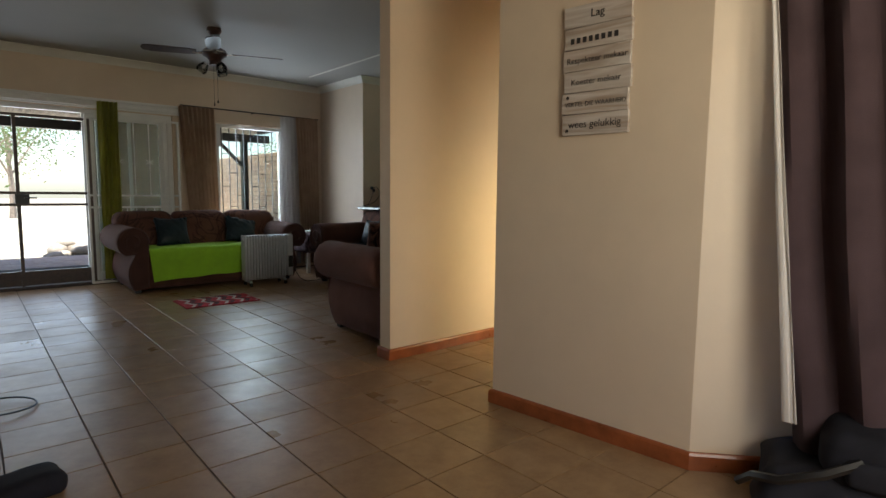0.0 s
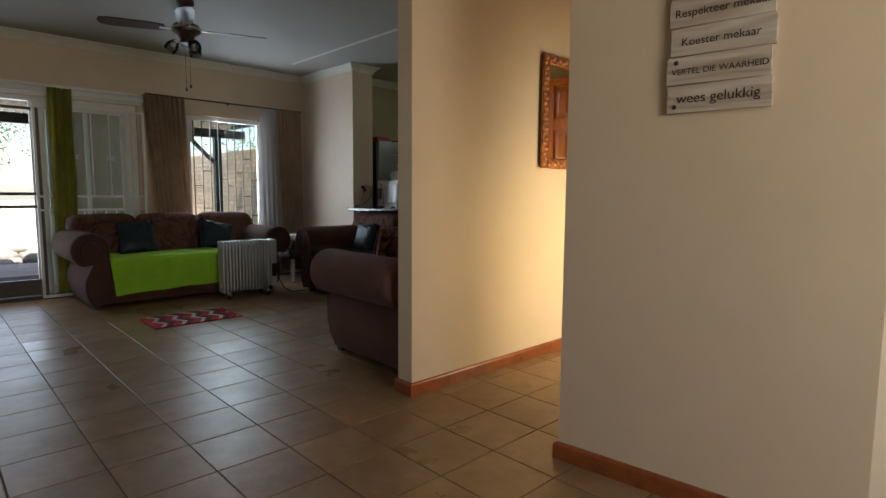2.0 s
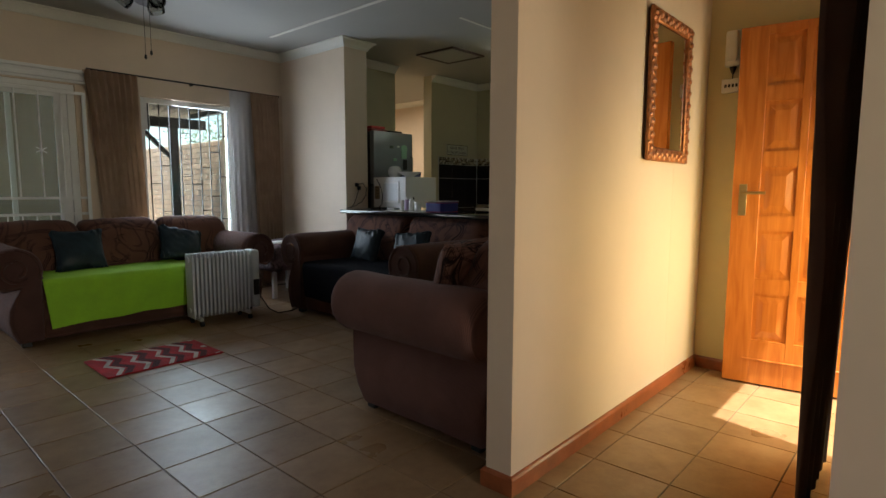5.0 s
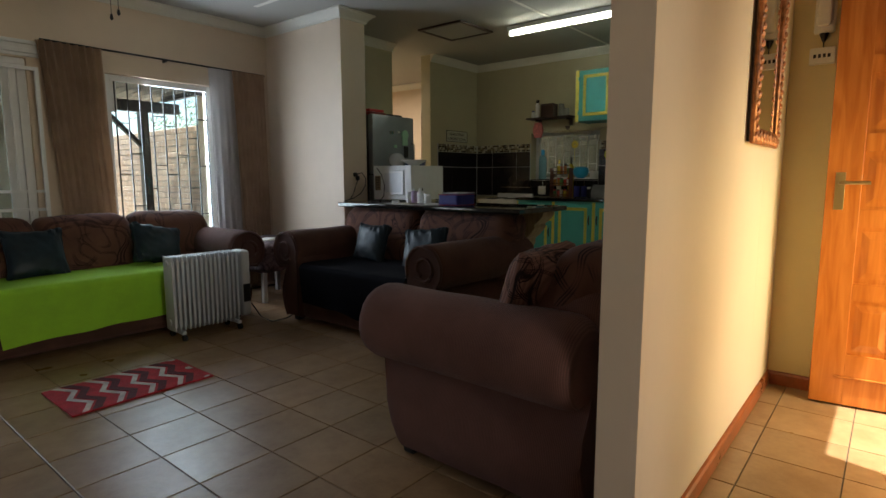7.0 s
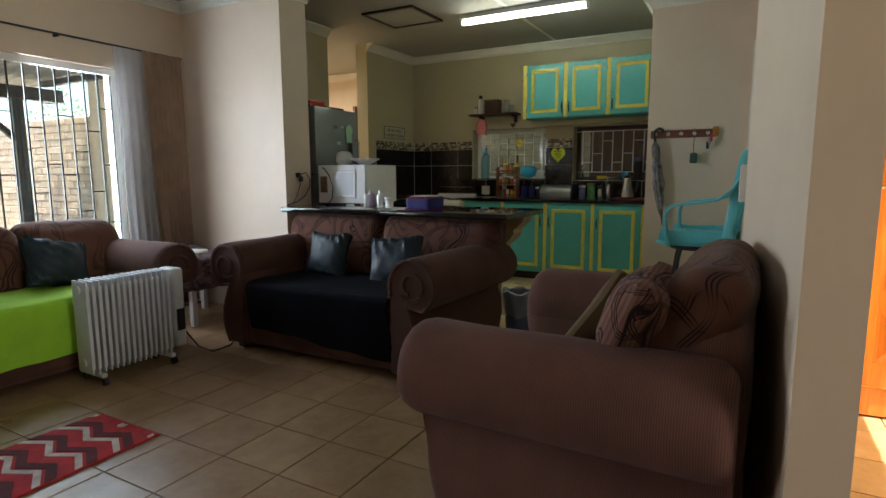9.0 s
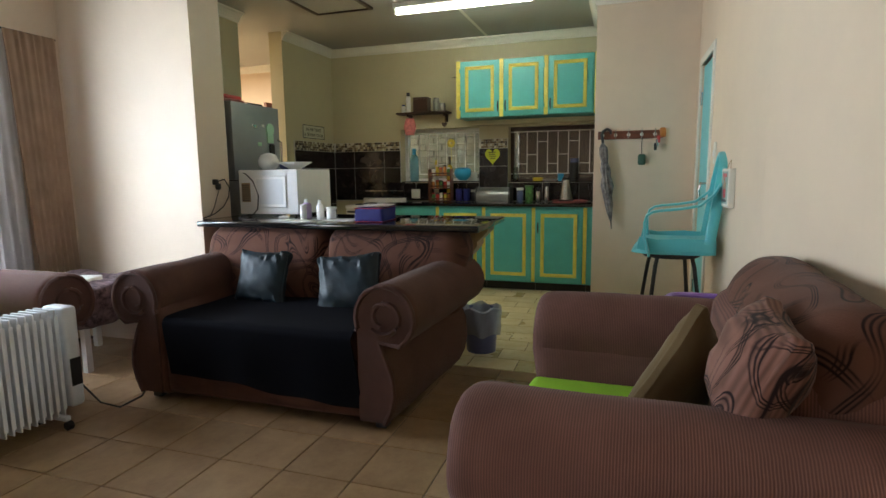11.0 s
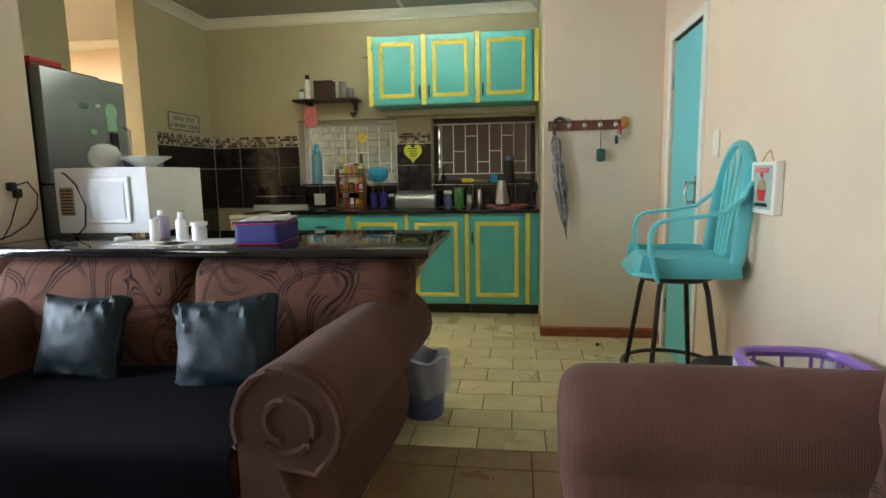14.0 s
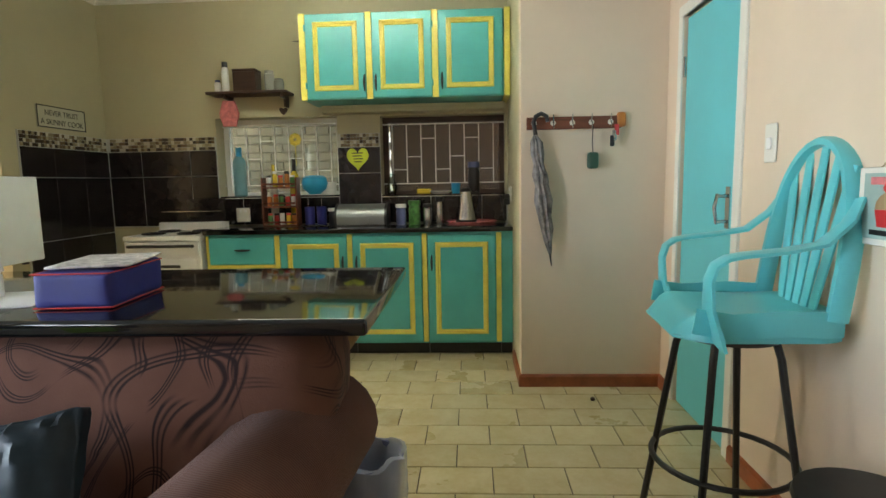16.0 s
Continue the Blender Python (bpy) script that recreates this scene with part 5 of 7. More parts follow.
for k, (x, y, w, d, h, m_, lab, nm) in enumerate(((4.62, 6.5, 0.24, 0.26, 0.035, rb, "flat red box on the fridge", "box"), (4.63, 6.51, 0.21, 0.23, 0.03, M_RED, "red lid stacked on the flat box", "lid"), (4.90, 6.50, 0.20, 0.24, 0.03, M_DARK, "dark folder lying on the fridge", "folder"))):
    z = 1.786 if k != 1 else 1.822
    solid(nm, B(((x, y, z), (x + w, y + d, z + h)), bevel=0.01, seg=2), m_, lab, nm)

# microwave with its rear to the room
mw = thing("microwave", "white microwave standing with its vented back to the room", "microwave", (4.46, 5.79, 0.9285))
part("casing", B(((0.0, 0.0, 0.012), (0.47, 0.50, 0.335)), bevel=0.008, seg=2), M_WHITE, mw)
bm = B(((-0.012, 0.09, 0.06), (-0.001, 0.36, 0.29)), bevel=0.006)
part("back_panel", bm, M_WHITE, mw)
part("screen", B(((-0.015, 0.115, 0.085), (-0.0125, 0.335, 0.265)), bevel=0.001), mat("pale_gloss_panel", (0.7, 0.72, 0.73), 0.12), mw, "glossy pale pressed panel")
vent = part("vent", B(((-0.004, 0.40, 0.10), (-0.0005, 0.475, 0.24))), M_BUFF, mw, "brown vent grille")
for k in range(8):
    part("slot", B(((-0.0065, 0.405, 0.108 + k * 0.016), (-0.0042, 0.47, 0.115 + k * 0.016))), M_BLACK, vent)
for x, y in ((0.04, 0.05), (0.43, 0.05), (0.04, 0.45), (0.43, 0.45)):
    bm = bmesh.new()
    cyl(bm, (x, y, -0.002), (x, y, 0.013), 0.012, n=10)
    part("foot", bm, M_BLACK, mw)
bm = bmesh.new()
tube(bm, [(4.455, 6.24, 1.24), (4.43, 6.20, 1.235), (4.40, 6.12, 1.18), (4.40, 6.08, 1.08), (4.41, 6.10, 0.98), (4.40, 6.14, 0.934), (4.34, 6.2, 0.932), (4.2, 6.1, 0.932), (4.12, 5.9, 0.932)], 0.0045)
solid("power_cord", bm, M_BLACK, "black power cord hanging behind the microwave", "cable")
bm = bmesh.new()
lathe(bm, [(0, 0.0), (0.045, 0.0), (0.055, 0.012), (0.125, 0.05), (0.128, 0.055), (0.12, 0.052), (0.05, 0.016), (0, 0.012)], n=28)
solid("bowl", bm, M_WHITE, "wide white bowl on top of the microwave", "bowl", (4.66, 5.93, 1.2645))
bm = bmesh.new()
lathe(bm, [(0.0, 0.0), (0.05, 0.0), (0.075, 0.03), (0.08, 0.07), (0.06, 0.11), (0.03, 0.125), (0, 0.128)], n=24)
solid("glass_bowl", bm, M_CLEAR, "upturned cloudy glass bowl on the microwave", "bowl", (4.66, 6.16, 1.2645))
bm = bmesh.new()
soft(bm, (-0.10, -0.07, 0), (0.10, 0.07, 0.05), 0.02, 8, lump=0.01)
solid("cloth_bundle", bm, M_NAVY, "folded navy cloth on top of the microwave", "cloth", (4.80, 6.04, 1.2645), 10)

# bottles and clutter on the counter
M_LILAC = mat("lilac_lotion", (0.45, 0.33, 0.5), 0.3)


def bottle(name, label, at, r, h, body, cap, capr=0.4, group=""):
    b = thing(name, label, "bottle", at, group=group)
    bm = bmesh.new()
    lathe(bm, [(0, 0), (r * 0.95, 0), (r, 0.004), (r, h * 0.68), (r * 0.85, h * 0.76), (r * capr, h * 0.82), (0, h * 0.82)], n=16)
    part("body", bm, body, b)
    bm = bmesh.new()
    lathe(bm, [(0, h * 0.82), (r * capr * 1.15, h * 0.82), (r * capr * 1.1, h), (0, h)], n=12)
    part("cap", bm, cap, b)
    return b


Z = 0.9275
for k, (x, y, r, h, bd, cp, cr) in enumerate(((4.36, 5.66, 0.034, 0.13, M_LILAC, M_WHITE, 0.4), (4.22, 5.60, 0.022, 0.10, M_WHITE, M_WHITE, 0.9), (4.30, 5.52, 0.018, 0.13, M_WHITE, M_BLACK, 0.6), (4.23, 5.475, 0.026, 0.13, M_WHITE, M_WHITE, 0.5), (4.24, 5.40, 0.032, 0.085, M_WHITE, M_WHITE, 1.0))):
    bottle("lotion_bottle", ("lilac", "short white", "slim black-capped", "white", "squat white")[k] + " lotion bottle standing on the black counter", (x, y, Z), r, h, bd, cp, cr, "counter bottles")
solid("paper_sheet", B(((-0.11, -0.15, 0.0), (0.11, 0.15, 0.003))), M_WHITE, "loose white papers on the black counter", "paper", (4.20, 5.36, Z), 12)
solid("paper_sheet", B(((-0.06, -0.16, 0.0), (0.06, 0.16, 0.003))), M_CORN, "folded paper strip on the black counter", "paper", (4.13, 5.56, Z), -8)
bm = bmesh.new()
soft(bm, (-0.02, -0.035, 0), (0.02, 0.035, 0.025), 0.012, 7)
solid("mouse", bm, M_WHITE, "small white computer mouse on the counter", "mouse", (4.20, 5.74, Z), 30)
bag = thing("lunch_bag", "royal blue cooler bag with red piping on the counter", "bag", (4.22, 5.07, Z), 4)
bm = bmesh.new()
soft(bm, (-0.13, -0.095, 0.0), (0.13, 0.095, 0.090), 0.015, 12, puff=0.004, lump=0.006)
part("body", bm, M_BLUE, bag)
for z in (0.004, 0.086):
    bm = bmesh.new()
    tube(bm, [(-0.128, -0.093, z), (0.128, -0.093, z), (0.128, 0.093, z), (-0.128, 0.093, z), (-0.128, -0.093, z)], 0.002)
    part("piping", bm, M_RED, bag, "red piping")
M_NEWS = mat("printed_paper", (0.6, 0.57, 0.55), 0.6, var=0.5, scale=40)
solid("magazine", B(((-0.12, -0.10, 0.0), (0.12, 0.09, 0.006)), bevel=0.002), M_NEWS, "printed magazine lying on the blue bag", "magazine", (4.24, 5.07, Z + 0.095), 12)

# shelf
M_JAR = cloudy("cloudy_jar_glass", (0.50, 0.50, 0.44), 0.4)
sh = thing("wall_shelf", "dark brown wooden shelf on small brackets above the window", "shelf", (6.93, 5.74, 1.885))
part("board", B(((0.0, -0.30, 0.0), (0.18, 0.31, 0.02)), bevel=0.004), M_DKW, sh)
for y in (-0.26, 0.17):
    part("bracket", B(((0.10, y, -0.09), (0.178, y + 0.02, -0.001)), ((0.03, y, -0.03), (0.099, y + 0.02, -0.001)), bevel=0.004), M_DKW, sh)
bottle("nail_bottle", "small white and navy bottle on the shelf", (7.0, 5.98, 1.906), 0.024, 0.09, M_WHITE, M_NAVY, 0.7)
bottle("spray_bottle", "tall white bottle with a black cap on the shelf", (7.0, 5.92, 1.906), 0.026, 0.22, M_WHITE, M_BLACK, 0.7)
bx = thing("wooden_box", "small dark wooden box on the shelf", "box", (7.01, 5.76, 1.906))
part("body", B(((-0.06, -0.085, 0), (0.06, 0.085, 0.14)), bevel=0.004), M_DKW, bx)
part("lid", B(((-0.063, -0.088, 0.1405), (0.063, 0.088, 0.16)), bevel=0.004), M_DKW, bx)
for y, h in ((5.59, 0.15), (5.52, 0.09)):
    j = thing("glass_jar", "clear glass jar standing on the shelf", "jar", (7.01, y, 1.906))
    bm = bmesh.new()
    lathe(bm, [(0, 0), (0.036, 0), (0.038, h * 0.8), (0.03, h * 0.86), (0.033, h * 0.9), (0.033, h), (0.029, h), (0.027, h * 0.85), (0.034, h * 0.78), (0.033, 0.008), (0, 0.006)], n=18)
    part("body", bm, M_JAR, j)
bm = bmesh.new()
soft(bm, (-0.005, -0.075, -0.19), (0.02, 0.075, 0.0), 0.008, 10, lump=0.01, shape=lambda q: (q.x, q.y * (0.35 + 2.6 * min(-q.z + 0.005, 0.19 + q.z + 0.02)) * 1.6, q.z))
solid("oven_cloth", bm, M_PINK, "pink patterned cloth hanging from the shelf bracket", "cloth", (6.98, 5.90, 1.845))
bm = bmesh.new()
prism(bm, [(0.028 * math.sin(t) ** 3 * 1.1, 0.026 * math.cos(t) - 0.010 * math.cos(2 * t) - 0.005 * math.cos(3 * t)) for t in [k * 0.314 for k in range(20)]], 0.0, 0.012, "x")
solid("heart_ornament", bm, M_DKW, "small dark wooden heart hanging from the shelf", "ornament", (6.985, 5.49, 1.76))

# windows of the kitchen
for n, (y0, y1, z0, z1) in enumerate(((5.12, 6.07, 1.117, 1.73), (3.84, 4.79, 1.11, 1.72))):
    w = structure("window_2" if n == 0 else "window_3", B(((7.25, y0, z0), (7.29, y0 + 0.04, z1)), ((7.25, y1 - 0.04, z0), (7.29, y1, z1)), ((7.25, y0 + 0.04, z1 - 0.04), (7.29, y1 - 0.04, z1)), ((7.25, y0 + 0.04, z0), (7.29, y1 - 0.04, z0 + 0.04))), M_WHITE if n == 0 else M_DKW)
    p = part("pane", B(((7.268, y0 + 0.04, z0 + 0.04), (7.272, y1 - 0.04, z1 - 0.04))), M_GLASS, w)
    p.visible_shadow = False
    part("window_sill", B(((7.113, y0 + 0.001, z0), (7.249, y1 - 0.001, z0 + 0.012))), M_SPLASH, w)
    bb = thing("window_bars", "thin white burglar bars with offset crosspieces in the kitchen window", "burglar bars", (7.225, 0, 0), group="kitchen window bars")
    for k in range(8):
        y = y0 + 0.08 + k * (y1 - y0 - 0.16) / 7
        part("bar", B(((0, y, z0 + 0.1), (0.008, y + 0.009, z1 - 0.06))), M_WHITE, bb)
        if k < 7:
            step = (y1 - y0 - 0.16) / 7
            z = z0 + (0.20, 0.44, 0.30)[k % 3]
            part("crossbar", B(((0.001, y + 0.009, z), (0.007, y + step, z + 0.007))), M_WHITE, bb)
    part("rail", B(((0, y0 + 0.001, z0 + 0.09), (0.008, y1 - 0.001, z0 + 0.099)), ((0, y0 + 0.001, z1 - 0.06), (0.008, y1 - 0.001, z1 - 0.05))), M_WHITE, bb)

# worktop clutter
ZW = 0.9065
sp = thing("spice_rack", "brown three-tier wooden spice rack on the worktop", "spice rack", (6.90, 5.51, ZW))
for i, z in enumerate((0.0, 0.14, 0.28)):
    part("tier", B(((-0.05, -0.12, z), (0.05, 0.12, z + 0.012)), ((-0.053, -0.12, z + 0.025), (-0.0505, 0.12, z + 0.04)), bevel=0.002), M_REDW, sp)
for y in (-0.12, 0.108):
    part("side", B(((-0.05, y - (0.0125 if y < 0 else -0.0125), 0.0), (0.05, y + (-0.0005 if y < 0 else 0.0245), 0.36)), bevel=0.003), M_REDW, sp)
cols_ = [M_AMBER, M_OIL, M_WHITE, M_RED, M_GREENB, M_AMBER]
for t in range(3):
    for k in range(5):
        bottle("spice_jar", "small spice jar standing in the wooden rack", (6.90 + 0.01 * (k % 2), 5.42 + k * 0.045, ZW + 0.0125 + 0.14 * t), 0.018, 0.085 + (0.03 if t == 2 else 0) * (k % 2), cols_[(t * 2 + k) % 6], [M_BLACK, M_RED, M_WHITE][(t + k) % 3], 0.9, "spice jars")
bottle("oil_bottle", "tall yellow oil bottle behind the spice rack", (7.01, 5.44, ZW), 0.035, 0.50, M_OIL, M_BLACK, 0.35)
bottle("sauce_bottle", "slim clear bottle behind the spice rack", (7.01, 5.60, ZW), 0.03, 0.46, M_CLEAR, M_OIL, 0.35)
bottle("water_bottle", "tall pale blue plastic bottle on the window sill", (7.18, 5.93, 1.1295), 0.05, 0.38, cloudy("pale_blue_plastic", (0.22, 0.50, 0.60), 0.75), M_CYAN, 0.4)
rk = thing("mug_rack", "small wire rack with blue mugs on the worktop", "mug rack", (6.90, 5.26, ZW))
bm = bmesh.new()
tube(bm, [(0.06 * math.cos(a * 0.4), 0.085 * math.sin(a * 0.4), 0.006) for a in range(17)], 0.004)
for y in (-0.05, 0.05):
    tube(bm, [(0, y, 0.004), (0, y, 0.23)], 0.003)
part("wire", bm, M_STEEL, rk)
for y in (5.21, 5.30):
    m_ = thing("mug", "royal blue mug standing on the wire rack", "mug", (6.895, y, ZW + 0.011), group="blue mugs")
    bm = bmesh.new()
    lathe(bm, [(0, 0), (0.035, 0), (0.037, 0.13), (0.033, 0.13), (0.031, 0.008), (0, 0.006)], n=18)
    part("body", bm, M_BLUE, m_)
bm = bmesh.new()
lathe(bm, [(0, 0), (0.04, 0.0), (0.085, 0.04), (0.095, 0.08), (0.085, 0.12), (0.06, 0.135), (0, 0.14)], n=24)
solid("blue_container", bm, M_CYAN, "bright blue round plastic container on the wire rack", "container", (6.90, 5.255, ZW + 0.234))
bm = bmesh.new()
lathe(bm, [(0, 0), (0.05, 0), (0.05, 0.085), (0.053, 0.087), (0.053, 0.10), (0, 0.10)], n=20)
solid("white_tub", bm, M_WHITE, "white tub with a dark rim on the sill", "tub", (7.17, 5.21, 1.1295))
bottle("coffee_jar", "dark coffee jar with a white lid on the worktop", (6.90, 5.12, ZW), 0.04, 0.13, M_DARK, M_WHITE, 1.0)
bb = thing("bread_bin", "rounded silver-grey roll-top bread bin on the worktop", "bread bin", (6.93, 4.91, ZW))
bm = bmesh.new()
prism(bm, [(-0.10, 0.005), (-0.105, 0.06), (-0.085, 0.115), (-0.04, 0.148), (0.02, 0.155), (0.10, 0.15), (0.10, 0.005)], -0.175, 0.175, "y")
part("body", bm, mat("brushed_silver", (0.30, 0.31, 0.30), 0.35, metal=0.8, var=0.1), bb)
for s in (-1, 1):
    bm = bmesh.new()
    prism(bm, [(-0.108, 0.0), (-0.112, 0.06), (-0.09, 0.12), (-0.042, 0.154), (0.02, 0.161), (0.105, 0.155), (0.105, 0.0)], s * 0.1755, s * 0.192, "y")
    part("end_cap", bm, M_BLACK, bb)
for k, (y, r, h, bd, cp) in enumerate(((4.62, 0.036, 0.15, M_NAVY, M_WHITE), (4.52, 0.043, 0.175, M_GREENB, M_GREENB), (4.425, 0.030, 0.15, M_STEEL, M_BLACK), (4.335, 0.026, 0.20, M_STEEL, M_BLACK))):
    bottle("canister", ("dark canister with white lid", "green printed tin", "steel travel mug with dark lid", "tall steel flask")[k] + " on the worktop", (6.90, y, ZW), r, h, bd, cp, 0.95)
tr = bmesh.new()
lathe(tr, [(0, 0), (0.17, 0), (0.185, 0.018), (0.18, 0.02), (0.165, 0.007), (0, 0.006)], n=32)
solid("tray", tr, M_PINK, "round pinkish tray under the kettle", "tray", (6.92, 4.10, ZW))
ke = thing("kettle", "steel electric kettle with a black handle on the tray", "kettle", (6.93, 4.14, ZW + 0.0075))
bm = bmesh.new()
lathe(bm, [(0, 0.02), (0.075, 0.02), (0.072, 0.05), (0.045, 0.20), (0.045, 0.225), (0, 0.23)], n=24)
part("body", bm, M_STEEL, ke)
bm = bmesh.new()
lathe(bm, [(0, 0), (0.078, 0), (0.078, 0.0195), (0, 0.0195)], n=24)
part("base", bm, M_BLACK, ke)
bm = bmesh.new()
tube(bm, [(0, -0.045, 0.21), (0, -0.09, 0.22), (0, -0.10, 0.16), (0, -0.085, 0.07)], 0.011, 8)
lathe(bm, [(0, 0.231), (0.045, 0.226), (0.03, 0.25), (0, 0.255)])
part("handle", bm, M_BLACK, ke)
bottle("dark_flask", "black plastic flask on the far sill", (7.17, 4.08, 1.1225), 0.045, 0.24, M_BLACK, M_NAVY, 0.9)
bm = bmesh.new()
lathe(bm, [(0, 0), (0.03, 0), (0.04, 0.06), (0.02, 0.12), (0.028, 0.16), (0.024, 0.16), (0.015, 0.12), (0.034, 0.06), (0.026, 0.006), (0, 0.006)], n=18)
solid("glass_vase", bm, M_GLASS, "clear glass vase on the far sill", "vase", (7.17, 4.72, 1.1225))
solid("sponge", B(((-0.03, -0.055, 0), (0.03, 0.055, 0.04)), bevel=0.008), M_OIL, "yellow and green sponge packet on the sill", "sponge", (7.17, 4.47, 1.1225), 10)
solid("blue_cup", (lambda b: (lathe(b, [(0, 0), (0.03, 0), (0.036, 0.08), (0.032, 0.08), (0.027, 0.006), (0, 0.006)], n=16), b)[1])(bmesh.new()), M_CYAN, "blue plastic cup on the far sill", "cup", (7.16, 4.22, 1.1225))
bm = bmesh.new()
lathe(bm, [(0, 0), (0.06, 0), (0.09, 0.02), (0.085, 0.022), (0.055, 0.006), (0, 0.005)], n=22)
solid("saucer", bm, M_WHITE, "white saucer on the far sill", "saucer", (7.175, 4.34, 1.1225))


def socket(at, turn, label, plug=False):
    s = thing("wall_socket", label, "socket", at, turn)
    part("plate", B(((-0.0, -0.055, -0.055), (0.010, 0.055, 0.055)), bevel=0.004), M_CORN, s)
    for y in (0.012, -0.03):
        part("switch", B(((0.0101, y, 0.02), (0.016, y + 0.018, 0.042)), bevel=0.002), M_WHITE, s)
    if plug:
        bm = bmesh.new()
        soft(bm, (0.0105, -0.035, -0.04), (0.06, 0.0, 0.0), 0.01, 6)
        part("plug", bm, M_BLACK, s)
        bm = bmesh.new()
        soft(bm, (0.0105, -0.005, -0.075), (0.055, 0.03, -0.03), 0.01, 6)
        part("plug", bm, M_BLACK, s)
        bm = bmesh.new()
        tube(bm, [(0.05, -0.02, -0.02), (0.08, 0.03, 0.0), (0.075, 0.085, -0.06), (0.06, 0.09, -0.13), (0.05, 0.04, -0.20), (0.045, -0.05, -0.245), (0.04, -0.16, -0.268)], 0.004)
        tube(bm, [(0.05, 0.01, -0.06), (0.06, -0.02, -0.10), (0.045, -0.05, -0.20), (0.045, -0.10, -0.262)], 0.003)
        part("cord", bm, M_BLACK, s)
    return s


socket((4.285, 6.379, 1.20), -90, "cream double socket with black plugs on the wall end", True)
socket((7.098, 5.885, 0.985), 180, "cream double socket on the dark tiles")
socket((6.75, 3.8215, 1.12), 90, "white socket beside the kettle", True)
ls = thing("light_switch", "cream double light switch beside the pantry door", "light switch", (4.93, 3.016, 1.33))
part("plate", B(((-0.038, 0.0, -0.07), (0.038, 0.009, 0.07)), bevel=0.004), M_CORN, ls)
part("rocker", B(((-0.016, 0.0091, -0.022), (0.016, 0.015, 0.02)), bevel=0.003), M_WHITE, ls)


def board(name, label, at, turn, w, h, lines, size, face, ink):
    """A flat lettered plate on a wall; local x across, y out."""
    s = thing(name, label, "sign", at, turn)
    pl = part("plate", B(((-w / 2, 0.001, -h / 2), (w / 2, 0.010, h / 2)), bevel=0.002), face, s)
    part("border", B(((-w / 2 + 0.001, 0.0101, h / 2 - 0.008), (w / 2 - 0.001, 0.013, h / 2 - 0.001)), ((-w / 2 + 0.001, 0.0101, -h / 2 + 0.001), (w / 2 - 0.001, 0.013, -h / 2 + 0.008)), ((-w / 2 + 0.001, 0.0101, -h / 2 + 0.008), (-w / 2 + 0.008, 0.013, h / 2 - 0.008)), ((w / 2 - 0.008, 0.0101, -h / 2 + 0.008), (w / 2 - 0.001, 0.013, h / 2 - 0.008))), ink, s)
    for i, t in enumerate(lines):
        cu = bpy.data.curves.new("words", "FONT")
        cu.body, cu.size, cu.align_x, cu.extrude = t, size, "CENTER", 0.0006
        tmp = new("words", cu)
        dg = bpy.context.evaluated_depsgraph_get()
        me = bpy.data.meshes.new_from_object(tmp.evaluated_get(dg))
        bpy.data.objects.remove(tmp)
        me.materials.clear()
        me.materials.append(ink)
        tx = new("lettering", me)
        tx.parent = s
        tx.matrix_basis = pose(0, 0.0112, (len(lines) / 2 - i - 0.85) * size * 1.15, 90, 0, 180)
    return s


M_SIGNF = mat("cream_sign_paint", (0.5, 0.49, 0.38), 0.6)
board("kitchen_sign", "small framed cream sign with grey capitals above the tiles", (6.64, 6.949, 1.70), 180, 0.46, 0.15, ["NEVER TRUST", "A SKINNY COOK"], 0.052, M_SIGNF, M_INK)
pic = thing("cupcake_picture", "small canvas picture of a red and white cupcake on twine", "picture", (4.31, 3.016, 1.125))
part("canvas", B(((-0.108, 0.0, -0.10), (0.108, 0.032, 0.105)), bevel=0.003), M_CORN, pic)
part("picture_field", B(((-0.085, 0.0321, -0.082), (0.085, 0.0335, 0.09))), mat("faded_teal_print", (0.33, 0.46, 0.42), 0.7, var=0.15), pic)
bm = bmesh.new()
prism(bm, [(-0.028, -0.05), (0.028, -0.05), (0.040, -0.005), (-0.040, -0.005)], 0.0336, 0.035, "y")
part("cake_cup", bm, M_RED, pic)
bm = bmesh.new()
prism(bm, [(-0.040, -0.0045), (0.040, -0.0045), (0.036, 0.015), (0.02, 0.032), (0.0, 0.042), (-0.02, 0.032), (-0.036, 0.015)], 0.0336, 0.035, "y")
part("icing", bm, M_BUFF, pic)
bm = bmesh.new()
prism(bm, [(0.012 * math.cos(a * 0.63), 0.052 + 0.012 * math.sin(a * 0.63)) for a in range(10)], 0.0352, 0.0365, "y")
part("cherry", bm, M_RED, pic)
part("lettering", B(((-0.06, 0.0336, 0.060), (0.06, 0.0345, 0.080))), M_PINK, pic)
part("ribbon", B(((-0.055, 0.0336, -0.072), (0.055, 0.0345, -0.058))), M_BLACK, pic)
bm = bmesh.new()
tube(bm, [(-0.05, 0.016, 0.105), (-0.02, 0.012, 0.135), (0.0, 0.008, 0.15), (0.02, 0.012, 0.135), (0.05, 0.016, 0.105)], 0.002)
part("twine", bm, M_BUFF, pic)
bm = bmesh.new()
prism(bm, [(0.085 * math.sin(t) ** 3, 0.078 * math.cos(t) - 0.030 * math.cos(2 * t) - 0.015 * math.cos(3 * t) - 0.008 * math.cos(4 * t)) for t in [k * 0.2094 for k in range(30)]], 0.0, 0.006, "x")
hs = thing("heart_sign", "lime yellow heart-shaped note on the dark tiles", "sign", (7.088, 4.965, 1.405))
part("heart", bm, mat("lime_yellow_card", (0.55, 0.62, 0.03), 0.5), hs)
